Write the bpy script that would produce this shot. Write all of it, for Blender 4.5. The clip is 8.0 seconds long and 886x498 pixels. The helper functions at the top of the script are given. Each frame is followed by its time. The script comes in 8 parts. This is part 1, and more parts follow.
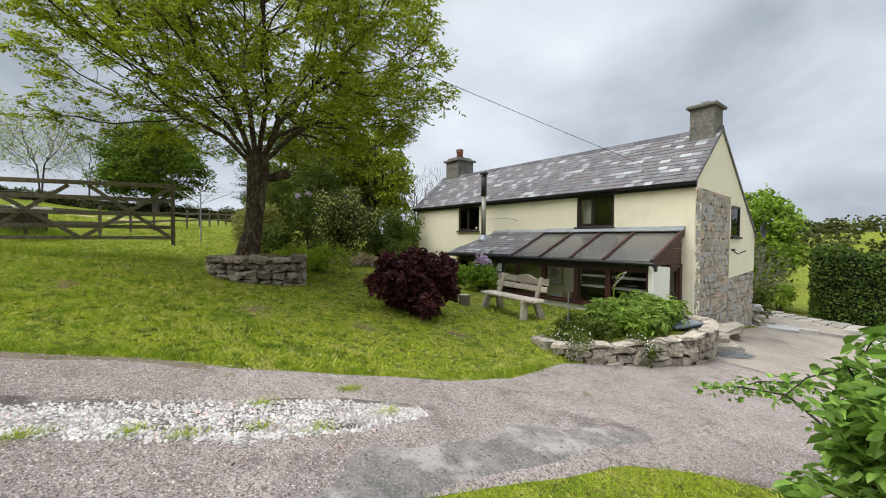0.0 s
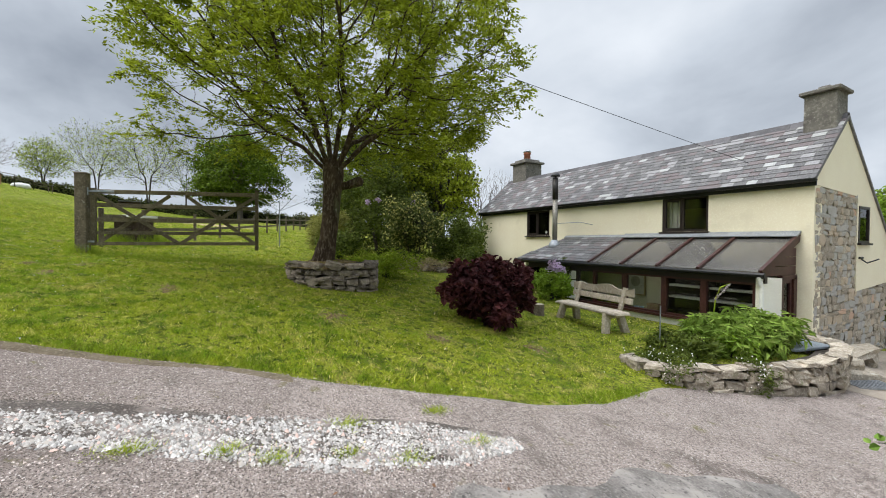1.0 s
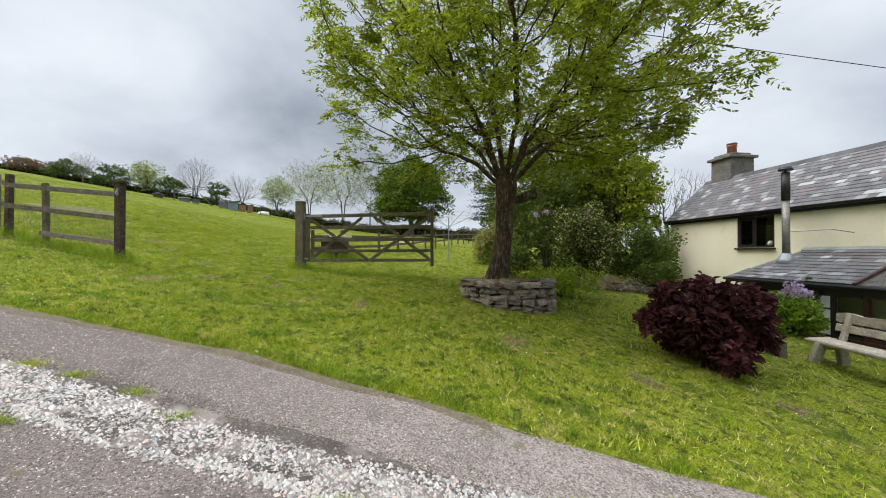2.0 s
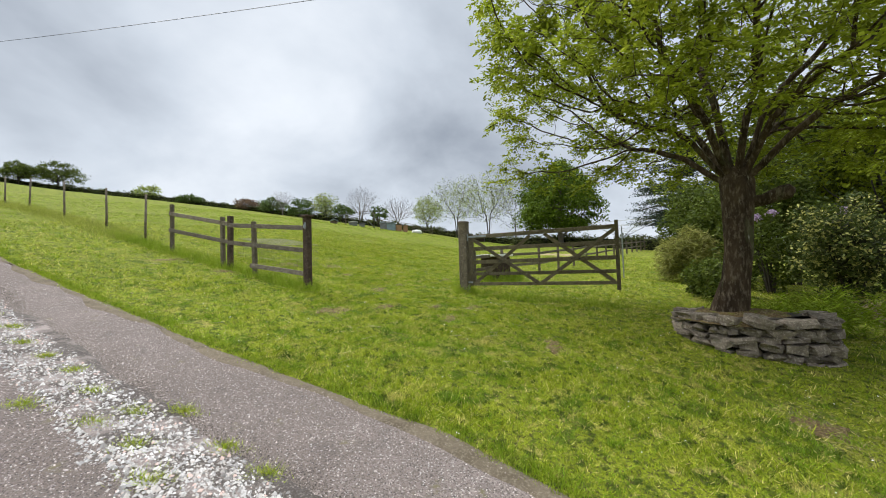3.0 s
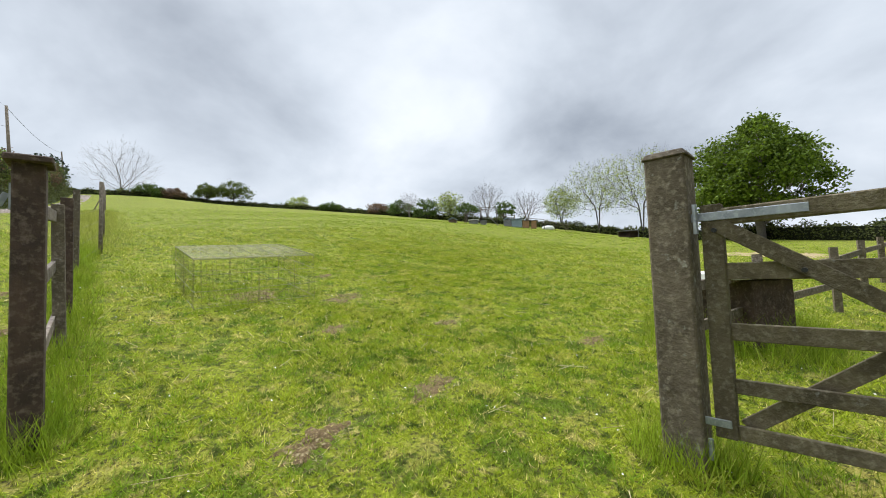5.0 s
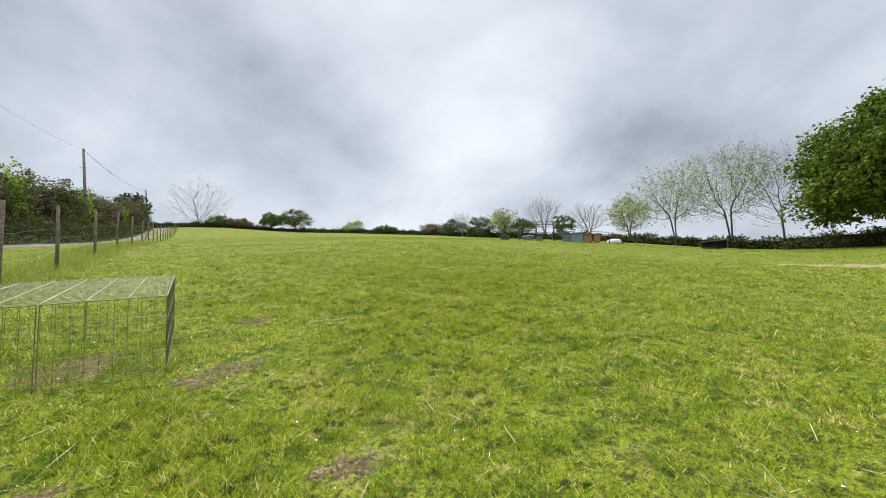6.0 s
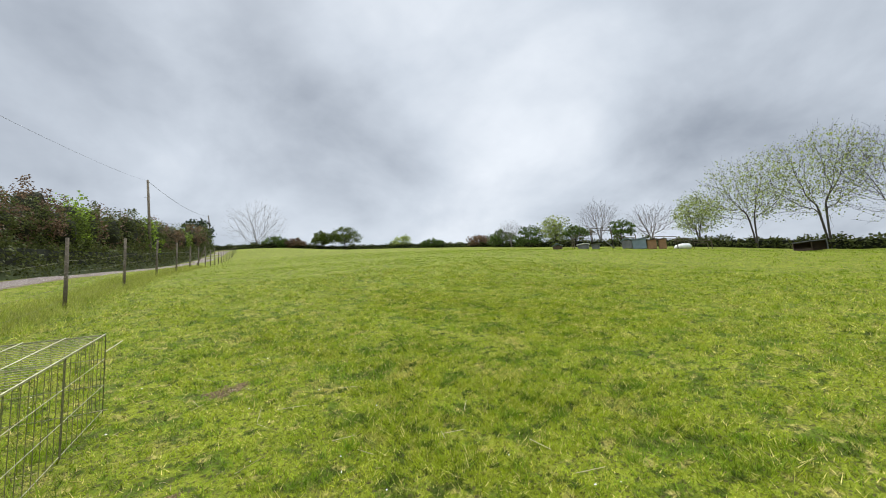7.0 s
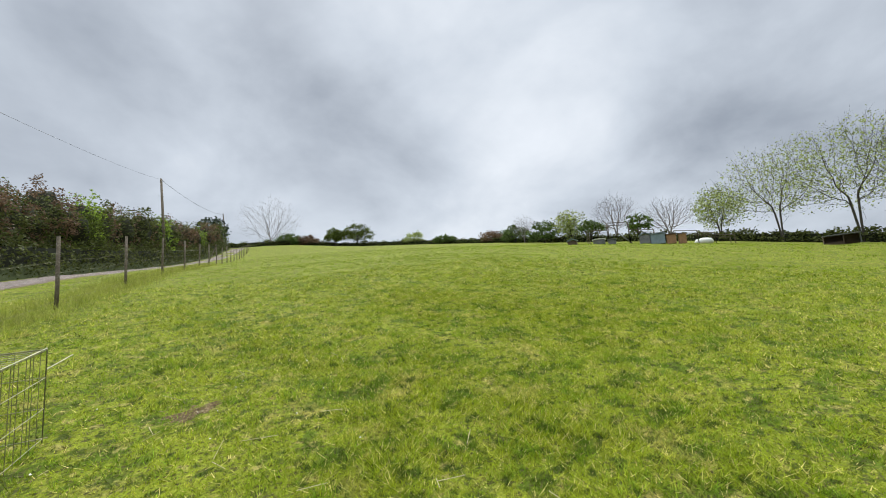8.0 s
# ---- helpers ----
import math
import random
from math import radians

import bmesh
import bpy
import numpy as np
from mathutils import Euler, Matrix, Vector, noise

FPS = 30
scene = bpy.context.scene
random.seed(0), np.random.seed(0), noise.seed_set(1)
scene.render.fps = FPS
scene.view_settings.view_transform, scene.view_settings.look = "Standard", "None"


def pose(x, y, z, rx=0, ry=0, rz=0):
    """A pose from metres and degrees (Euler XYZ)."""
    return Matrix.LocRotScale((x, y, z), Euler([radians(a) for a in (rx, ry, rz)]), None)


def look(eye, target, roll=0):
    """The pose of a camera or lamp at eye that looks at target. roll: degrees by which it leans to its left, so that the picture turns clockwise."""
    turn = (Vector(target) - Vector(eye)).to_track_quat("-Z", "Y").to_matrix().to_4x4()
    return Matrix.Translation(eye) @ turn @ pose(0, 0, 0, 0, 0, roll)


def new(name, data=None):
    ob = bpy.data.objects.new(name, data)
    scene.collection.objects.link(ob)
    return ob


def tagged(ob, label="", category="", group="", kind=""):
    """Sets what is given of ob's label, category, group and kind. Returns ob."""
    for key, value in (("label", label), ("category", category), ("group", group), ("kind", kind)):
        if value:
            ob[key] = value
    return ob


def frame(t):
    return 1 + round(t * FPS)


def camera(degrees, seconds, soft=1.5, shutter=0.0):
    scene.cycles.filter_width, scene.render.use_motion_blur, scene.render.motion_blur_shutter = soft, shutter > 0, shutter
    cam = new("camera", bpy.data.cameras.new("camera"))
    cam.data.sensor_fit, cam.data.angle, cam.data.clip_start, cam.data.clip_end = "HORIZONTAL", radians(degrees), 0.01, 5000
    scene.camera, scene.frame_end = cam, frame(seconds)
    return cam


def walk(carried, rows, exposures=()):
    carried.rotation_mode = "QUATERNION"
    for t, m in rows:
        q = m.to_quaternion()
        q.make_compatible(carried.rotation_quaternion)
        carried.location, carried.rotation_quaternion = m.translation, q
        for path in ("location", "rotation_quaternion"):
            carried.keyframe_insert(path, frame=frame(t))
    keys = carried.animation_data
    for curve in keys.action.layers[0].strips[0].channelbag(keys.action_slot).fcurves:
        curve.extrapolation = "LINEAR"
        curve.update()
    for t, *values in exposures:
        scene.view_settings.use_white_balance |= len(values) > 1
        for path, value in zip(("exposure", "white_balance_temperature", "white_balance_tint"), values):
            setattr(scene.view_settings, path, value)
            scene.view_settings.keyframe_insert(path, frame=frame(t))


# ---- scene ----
cam = camera(96.8, 8.0, 1.0)
PATH = [
    (0, (-2.377, 2.828, 1.98), (-3.946, 4.067, 1.931), 0.4),
    (0.5, (-2.529, 2.818, 2.002), (-4.173, 3.957, 1.96), 0.4),
    (1, (-2.766, 2.778, 2.054), (-4.505, 3.764, 2.019), 0.4),
    (1.5, (-3.052, 2.763, 2.089), (-4.94, 3.421, 2.079), 0.1),
    (1.7, (-3.242, 2.748, 2.102), (-5.181, 3.235, 2.105), 0.2),
    (2.8, (-4.382, 1.9, 2.431), (-6.356, 1.584, 2.505), -1.5),
    (3, (-4.749, 1.812, 2.476), (-6.693, 1.35, 2.562), -1.7),
    (3.5, (-6.438, 1.462, 2.596), (-8.239, 0.598, 2.705), -3.4),
    (4, (-8.315, 1.078, 2.715), (-10.056, 0.1, 2.814), -3.2),
    (4.5, (-10.365, 0.493, 2.826), (-12.084, -0.525, 2.918), -2.8),
    (4.7, (-11.186, 0.257, 2.929), (-12.893, -0.782, 3.022), -2.5),
    (5.8, (-15.382, -0.709, 3.053), (-16.922, -1.971, 3.242), -2.9),
    (6, (-15.83, -1.013, 3.197), (-17.32, -2.327, 3.417), -3.4),
    (6.5, (-16.79, -1.749, 3.485), (-18.165, -3.173, 3.772), -4.3),
    (7, (-17.314, -2.18, 3.627), (-18.627, -3.659, 3.922), -4.7),
    (7.5, (-17.583, -2.396, 3.663), (-18.866, -3.903, 3.95), -4.8),
    (8, (-17.839, -2.593, 3.724), (-19.103, -4.118, 4.005), -4.8),
]
# the clip darkens a little as it turns to the open sky
EXPOSURES = [(0.0, 0.5), (1.5, 0.48), (3.0, 0.55), (3.5, 0.58), (4.0, 0.52), (4.5, 0.68), (6.0, 0.57), (8.0, 0.47)]
walk(cam, [(t, look(eye, target, roll)) for t, eye, target, roll in PATH], EXPOSURES)

# ---- sky and light: thick broken overcast ----
SUN_ELEV, SUN_TURN = 52.0, 200.0
sky = bpy.data.worlds.new("sky")
scene.world = sky
sky.use_nodes = True
wn, wl = sky.node_tree.nodes, sky.node_tree.links
wbg = wn["Background"]


def wnode(kind, **kw):
    n = wn.new(kind)
    for k, v in kw.items():
        n.inputs[k].default_value = v
    return n


wco = wn.new("ShaderNodeTexCoord")
wsep = wn.new("ShaderNodeSeparateXYZ")
wl.new(wco.outputs["Generated"], wsep.inputs[0])
# project the direction on a cloud deck
wz = wn.new("ShaderNodeMath"); wz.operation = "MAXIMUM"; wz.inputs[1].default_value = 0.0
wl.new(wsep.outputs[2], wz.inputs[0])
wza = wn.new("ShaderNodeMath"); wza.operation = "ADD"; wza.inputs[1].default_value = 0.5
wl.new(wz.outputs[0], wza.inputs[0])
wdx = wn.new("ShaderNodeMath"); wdx.operation = "DIVIDE"
wdy = wn.new("ShaderNodeMath"); wdy.operation = "DIVIDE"
for d, k in ((wdx, 0), (wdy, 1)):
    wl.new(wsep.outputs[k], d.inputs[0]); wl.new(wza.outputs[0], d.inputs[1])
wcomb = wn.new("ShaderNodeCombineXYZ")
wcomb.inputs[2].default_value = 8.2
wl.new(wdx.outputs[0], wcomb.inputs[0]); wl.new(wdy.outputs[0], wcomb.inputs[1])
wn1 = wnode("ShaderNodeTexNoise", Scale=2.0, Detail=6.0, Roughness=0.52, Distortion=0.25)
wl.new(wcomb.outputs[0], wn1.inputs["Vector"])
wn2 = wnode("ShaderNodeTexNoise", Scale=2.6, Detail=5.0, Roughness=0.5, Distortion=0.2)
wl.new(wcomb.outputs[0], wn2.inputs["Vector"])
wbend = wn.new("ShaderNodeVectorMath"); wbend.operation = "MULTIPLY_ADD"
wl.new(wn2.outputs["Color"], wbend.inputs[0]); wbend.inputs[1].default_value = (0.5, 0.5, 0.5)
wl.new(wco.outputs["Generated"], wbend.inputs[2])
wsub = wn.new("ShaderNodeVectorMath"); wsub.operation = "SUBTRACT"; wsub.inputs[1].default_value = (0.25, 0.25, 0.25)
wl.new(wbend.outputs[0], wsub.inputs[0])
# thick and thin parts of the cloud cover: direction, breadth, and how much lighter or darker
CLOUDS = [((-0.24, -0.77, 0.59), 0.17, -0.17), ((-0.66, -0.61, 0.45), 0.22, 0.06), ((-0.69, -0.69, 0.21), 0.14, 0.06), ((-0.82, -0.34, 0.47), 0.3, 0.06),
          ((-0.95, -0.16, 0.26), 0.30, -0.09), ((-0.90, -0.34, 0.26), 0.2, -0.03), ((-0.45, -0.80, 0.40), 0.22, -0.02), ((-0.30, 0.89, 0.34), 0.34, -0.07), ((-0.10, 0.94, 0.30), 0.30, -0.09),
          ((-0.17, 0.97, 0.15), 0.20, 0.08), ((-0.52, 0.74, 0.43), 0.26, 0.10), ((0.02, -0.88, 0.48), 0.3, -0.03), ((-0.87, 0.33, 0.38), 0.4, 0.02)]
wsum = wn1.outputs["Fac"]
for cdir, breadth, amount in CLOUDS:
    wdist = wn.new("ShaderNodeVectorMath"); wdist.operation = "DISTANCE"
    wl.new(wsub.outputs[0], wdist.inputs[0]); wdist.inputs[1].default_value = cdir
    wmr = wn.new("ShaderNodeMapRange"); wmr.interpolation_type = "SMOOTHSTEP"
    for k, v in (("From Min", 0.0), ("From Max", breadth * 1.5), ("To Min", amount), ("To Max", 0.0)):
        wmr.inputs[k].default_value = v
    wl.new(wdist.outputs["Value"], wmr.inputs["Value"])
    wadd = wn.new("ShaderNodeMath"); wadd.operation = "ADD"
    wl.new(wsum, wadd.inputs[0]); wl.new(wmr.outputs[0], wadd.inputs[1])
    wsum = wadd.outputs[0]
wramp = wn.new("ShaderNodeValToRGB")
wramp.color_ramp.elements[0].position, wramp.color_ramp.elements[0].color = 0.12, (0.2, 0.228, 0.275, 1)
wramp.color_ramp.elements[1].position, wramp.color_ramp.elements[1].color = 0.8, (0.63, 0.665, 0.712, 1)
we = wramp.color_ramp.elements.new(0.50); we.color = (0.437, 0.48, 0.538, 1)
wl.new(wsum, wramp.inputs[0])
# an overcast sky is brightest overhead and pale at the horizon
wup = wn.new("ShaderNodeMapRange")
wup.inputs["From Min"].default_value, wup.inputs["From Max"].default_value = 0.7, 0.97
wup.inputs["To Min"].default_value, wup.inputs["To Max"].default_value = 1.0, 5.6
wl.new(wsep.outputs[2], wup.inputs["Value"])
wmul = wn.new("ShaderNodeVectorMath"); wmul.operation = "SCALE"
wl.new(wramp.outputs["Color"], wmul.inputs[0]); wl.new(wup.outputs[0], wmul.inputs["Scale"])
wsky = wn.new("ShaderNodeTexSky")
wsky.sky_type, wsky.sun_disc = "NISHITA", False
wsky.sun_elevation, wsky.sun_rotation = radians(SUN_ELEV), radians(SUN_TURN)
wsc = wn.new("ShaderNodeVectorMath"); wsc.operation = "SCALE"; wsc.inputs["Scale"].default_value = 0.06
wl.new(wsky.outputs[0], wsc.inputs[0])
wmix = wn.new("ShaderNodeMix"); wmix.data_type = "RGBA"; wmix.inputs["Factor"].default_value = 0.97
wl.new(wsc.outputs[0], wmix.inputs["A"]); wl.new(wmul.outputs[0], wmix.inputs["B"])
wl.new(wmix.outputs["Result"], wbg.inputs["Color"])
wbg.inputs["Strength"].default_value = 1.05

sun = new("sun", bpy.data.lights.new("sun", "SUN"))
sun.data.energy, sun.data.angle, sun.data.color = 2.1, radians(40), (1.0, 0.97, 0.92)
sun_way = Vector((math.sin(radians(SUN_TURN)) * math.cos(radians(SUN_ELEV)), math.cos(radians(SUN_TURN)) * math.cos(radians(SUN_ELEV)), math.sin(radians(SUN_ELEV))))
sun.matrix_world = look(sun_way * 60, (0, 0, 0))

# ---- materials ----
def mat(name, a, b=None, c=None, scale=3.0, fine=40.0, rough=0.8, bump=0.0, bump_scale=60.0, metal=0.0, island=0.0, obj_rand=0.0, leaf=0.0, spots=None, stretch=None, spec=0.3, pick=None, along_y=None, bump_dist=0.02):
    """A node material: two scales of noise between a, b and c; variation per island or per object; leaf: light let through."""
    m = bpy.data.materials.new(name)
    m.use_nodes = True
    ns, ls = m.node_tree.nodes, m.node_tree.links
    p = ns["Principled BSDF"]
    b = b or tuple(v * 0.75 for v in a)
    c = c or tuple(min(1, v * 1.2) for v in a)
    vec = ns.new("ShaderNodeNewGeometry").outputs["Position"]
    if stretch:
        mp = ns.new("ShaderNodeVectorMath"); mp.operation = "MULTIPLY"; mp.inputs[1].default_value = stretch
        ls.new(vec, mp.inputs[0]); vec = mp.outputs[0]

    def noise_tex(s, d=5.0):
        n = ns.new("ShaderNodeTexNoise")
        n.inputs["Scale"].default_value, n.inputs["Detail"].default_value = s, d
        n.inputs["Roughness"].default_value = 0.62
        ls.new(vec, n.inputs["Vector"])
        return n

    def mixed(x, y, fac):
        n = ns.new("ShaderNodeMix"); n.data_type = "RGBA"
        for sock, v in (("A", x), ("B", y)):
            if isinstance(v, tuple):
                n.inputs[sock].default_value = (*v, 1)
            else:
                ls.new(v, n.inputs[sock])
        if isinstance(fac, float):
            n.inputs["Factor"].default_value = fac
        else:
            ls.new(fac, n.inputs["Factor"])
        return n.outputs["Result"]

    def ramp(fac, lo, hi):
        n = ns.new("ShaderNodeMapRange")
        n.inputs["From Min"].default_value, n.inputs["From Max"].default_value = lo, hi
        ls.new(fac, n.inputs["Value"])
        return n.outputs[0]

    col = mixed(b, a, ramp(noise_tex(scale).outputs["Fac"], 0.35, 0.65))
    col = mixed(col, c, ramp(noise_tex(fine, 4.0).outputs["Fac"], 0.5, 0.72))
    if along_y:
        # soil mixed in further along the lane
        colour, y0, y1, most = along_y
        sp = ns.new("ShaderNodeSeparateXYZ"); ls.new(vec, sp.inputs[0])
        mr = ns.new("ShaderNodeMapRange")
        for k, v in (("From Min", y0), ("From Max", y1), ("To Min", 0.0), ("To Max", most)):
            mr.inputs[k].default_value = v
        ls.new(sp.outputs[1], mr.inputs["Value"])
        col = mixed(col, colour, mr.outputs[0])
    for colour, s, lo, hi in ([spots] if isinstance(spots, tuple) else spots or []):
        col = mixed(col, colour, ramp(noise_tex(s, 6.0).outputs["Fac"], lo, hi))
    if island or obj_rand:
        src = ns.new("ShaderNodeNewGeometry").outputs["Random Per Island"] if island else ns.new("ShaderNodeObjectInfo").outputs["Random"]
        amount = island or obj_rand
        for colour, lo in pick or []:
            gt = ns.new("ShaderNodeMath"); gt.operation = "GREATER_THAN"; gt.inputs[1].default_value = lo
            ls.new(src, gt.inputs[0])
            col = mixed(col, colour, gt.outputs[0])
        mr = ns.new("ShaderNodeMapRange")
        mr.inputs["To Min"].default_value, mr.inputs["To Max"].default_value = 1 - amount, 1 + amount
        ls.new(src, mr.inputs["Value"])
        sc = ns.new("ShaderNodeVectorMath"); sc.operation = "SCALE"
        ls.new(col, sc.inputs[0]); ls.new(mr.outputs[0], sc.inputs["Scale"])
        col = sc.outputs[0]
    ls.new(col, p.inputs["Base Color"])
    p.inputs["Roughness"].default_value, p.inputs["Metallic"].default_value = rough, metal
    p.inputs["Specular IOR Level"].default_value = spec
    if bump:
        bp = ns.new("ShaderNodeBump")
        bp.inputs["Strength"].default_value, bp.inputs["Distance"].default_value = min(1.0, bump), bump_dist
        ls.new(noise_tex(bump_scale, 6.0).outputs["Fac"], bp.inputs["Height"])
        ls.new(bp.outputs[0], p.inputs["Normal"])
    if leaf:
        tr = ns.new("ShaderNodeBsdfTranslucent")
        ls.new(col, tr.inputs["Color"])
        mx = ns.new("ShaderNodeMixShader"); mx.inputs[0].default_value = leaf
        ls.new(p.outputs[0], mx.inputs[1]); ls.new(tr.outputs[0], mx.inputs[2])
        ls.new(mx.outputs[0], ns["Material Output"].inputs["Surface"])
    return m


def glass_mat(name, tint=(0.9, 0.95, 0.95), rough=0.02, ior=1.45, cloudy=0.0):
    m = bpy.data.materials.new(name)
    m.use_nodes = True
    ns, ls = m.node_tree.nodes, m.node_tree.links
    tr = ns.new("ShaderNodeBsdfTransparent"); tr.inputs[0].default_value = (*tint, 1)
    gl = ns.new("ShaderNodeBsdfGlossy"); gl.inputs["Roughness"].default_value = rough
    fr = ns.new("ShaderNodeFresnel"); fr.inputs[0].default_value = ior
    mx = ns.new("ShaderNodeMixShader")
    ls.new(fr.outputs[0], mx.inputs[0]); ls.new(tr.outputs[0], mx.inputs[1]); ls.new(gl.outputs[0], mx.inputs[2])
    out = mx.outputs[0]
    if cloudy:
        df = ns.new("ShaderNodeBsdfDiffuse"); df.inputs[0].default_value = (0.3, 0.28, 0.25, 1)
        nz = ns.new("ShaderNodeTexNoise"); nz.inputs["Scale"].default_value = 1.7
        mr = ns.new("ShaderNodeMapRange"); mr.inputs["To Min"].default_value, mr.inputs["To Max"].default_value = cloudy - 0.2, min(1, cloudy + 0.2)
        ls.new(nz.outputs["Fac"], mr.inputs["Value"])
        m2 = ns.new("ShaderNodeMixShader")
        ls.new(mr.outputs[0], m2.inputs[0]); ls.new(tr.outputs[0], m2.inputs[1]); ls.new(df.outputs[0], m2.inputs[2])
        ls.new(m2.outputs[0], mx.inputs[1])
    ls.new(out, ns["Material Output"].inputs["Surface"])
    return m


# the dark scale-8 spots of turf and blades imitate the shade between tufts
M_GROUND = mat("turf", (0.2, 0.24, 0.017), (0.145, 0.18, 0.013), (0.35, 0.355, 0.042), scale=0.5, fine=70.0, rough=0.95, bump=1.0, bump_scale=9, bump_dist=0.07, spots=[((0.1, 0.145, 0.012), 2.6, 0.53, 0.61), ((0.31, 0.275, 0.07), 1.9, 0.56, 0.7), ((0.06, 0.085, 0.01), 8.0, 0.53, 0.62), ((0.34, 0.3, 0.085), 7.0, 0.58, 0.66), ((0.07, 0.065, 0.02), 30.0, 0.5, 0.62)], spec=0.1)
M_GRASS = mat("grass_blades", (0.325, 0.385, 0.02), (0.235, 0.31, 0.016), (0.5, 0.495, 0.06), scale=0.6, fine=6.0, rough=0.7, spec=0.1, island=0.6, leaf=0.35, spots=[((0.125, 0.205, 0.013), 2.6, 0.53, 0.6), ((0.46, 0.41, 0.1), 1.9, 0.56, 0.7), ((0.06, 0.1, 0.009), 8.0, 0.54, 0.61), ((0.5, 0.45, 0.12), 7.0, 0.58, 0.67)], pick=[((0.53, 0.46, 0.16), 0.93)])
M_TALL = mat("tall_grass", (0.27, 0.36, 0.026), (0.17, 0.26, 0.018), (0.42, 0.44, 0.08), scale=1.5, fine=7.0, rough=0.7, spec=0.1, island=0.45, leaf=0.35)
M_SOIL = mat("bare_soil", (0.155, 0.108, 0.055), (0.09, 0.062, 0.032), (0.3, 0.225, 0.115), scale=7, fine=45, rough=1.0, bump=1.0, bump_scale=50, spec=0.05, spots=[((0.16, 0.17, 0.03), 9.0, 0.54, 0.62), ((0.34, 0.28, 0.16), 26.0, 0.55, 0.66)])
M_GRAVEL = mat("gravel", (0.45, 0.37, 0.33), (0.31, 0.253, 0.222), (0.66, 0.58, 0.535), scale=1.4, fine=60, rough=0.95, spec=0.1, bump=1.0, bump_scale=70, bump_dist=0.03, spots=[((0.15, 0.125, 0.112), 2.2, 0.56, 0.74), ((0.19, 0.157, 0.138), 36.0, 0.51, 0.62), ((0.1, 0.082, 0.072), 85.0, 0.53, 0.6), ((0.2, 0.175, 0.1), 5.0, 0.62, 0.72), ((0.8, 0.73, 0.68), 62.0, 0.6, 0.66)], along_y=((0.165, 0.131, 0.112), 3.8, 0.0, 0.72))
M_CONCRETE = mat("yard_concrete", (0.33, 0.275, 0.22), (0.23, 0.19, 0.15), (0.43, 0.37, 0.3), scale=1.1, fine=24, rough=0.6, bump=0.35, bump_scale=70, spots=((0.14, 0.12, 0.1), 0.7, 0.55, 0.68))
M_TARMAC = mat("worn_tarmac", (0.26, 0.235, 0.215), (0.15, 0.135, 0.122), (0.4, 0.365, 0.335), scale=4.5, fine=55, rough=0.85, bump=1.0, bump_scale=110, spots=[((0.42, 0.375, 0.34), 2.4, 0.5, 0.62), ((0.09, 0.08, 0.075), 30.0, 0.56, 0.68)])
M_WHITE_STONE = mat("white_stone", (0.46, 0.437, 0.41), (0.29, 0.262, 0.235), (0.6, 0.58, 0.545), scale=5, fine=60, rough=0.85, island=0.5, pick=[((0.3, 0.27, 0.24), 0.82), ((0.36, 0.26, 0.22), 0.96)])
M_PEBBLE = mat("pebble", (0.4, 0.33, 0.295), (0.22, 0.18, 0.155), (0.55, 0.48, 0.44), scale=9, fine=60, rough=0.9, island=0.6)
M_RENDER = mat("cream_render", (0.79, 0.73, 0.56), (0.75, 0.68, 0.51), (0.83, 0.78, 0.62), scale=0.9, fine=30, rough=0.9, bump=0.25, bump_scale=120, spots=((0.66, 0.6, 0.45), 1.6, 0.6, 0.8))
M_STONE = mat("rubble_stone", (0.44, 0.38, 0.3), (0.28, 0.24, 0.185), (0.6, 0.54, 0.44), scale=9, fine=34, rough=0.92, bump=1.0, bump_scale=38, obj_rand=0.24, spots=[((0.56, 0.53, 0.46), 6.0, 0.58, 0.7), ((0.16, 0.14, 0.115), 15.0, 0.6, 0.7)], pick=[((0.44, 0.36, 0.27), 0.55), ((0.35, 0.335, 0.31), 0.68), ((0.44, 0.3, 0.22), 0.93), ((0.3, 0.3, 0.29), 0.955)])
M_STONE_REST = mat("rubble_rest", (0.44, 0.38, 0.3), (0.28, 0.24, 0.185), (0.6, 0.54, 0.44), scale=9, fine=34, rough=0.92, bump=1.0, bump_scale=38, island=0.24, spots=[((0.56, 0.53, 0.46), 6.0, 0.58, 0.7), ((0.16, 0.14, 0.115), 15.0, 0.6, 0.7)], pick=[((0.44, 0.36, 0.27), 0.55), ((0.35, 0.335, 0.31), 0.68), ((0.44, 0.3, 0.22), 0.93), ((0.3, 0.3, 0.29), 0.955)])
M_MORTAR = mat("lime_mortar", (0.43, 0.375, 0.3), (0.31, 0.265, 0.205), scale=5, fine=40, rough=0.95, bump=0.9, bump_scale=50)
M_DRYSTONE = mat("mossy_stone", (0.25, 0.205, 0.16), (0.12, 0.098, 0.075), (0.4, 0.35, 0.29), scale=7, fine=30, rough=0.95, bump=0.9, bump_scale=40, obj_rand=0.4, spots=((0.1, 0.12, 0.04), 4, 0.6, 0.75))
M_DARK_SOIL = mat("wall_core", (0.07, 0.058, 0.045), (0.04, 0.033, 0.026), scale=6, rough=1.0)
M_SLATE = mat("slate", (0.165, 0.158, 0.158), (0.105, 0.1, 0.104), (0.235, 0.23, 0.225), scale=5, fine=28, rough=0.62, bump=0.6, bump_scale=50, obj_rand=0.32, spots=[((0.27, 0.275, 0.25), 13.0, 0.58, 0.7), ((0.08, 0.075, 0.07), 2.2, 0.58, 0.72)], pick=[((0.13, 0.108, 0.108), 0.62), ((0.21, 0.205, 0.205), 0.82), ((0.285, 0.285, 0.28), 0.955)])
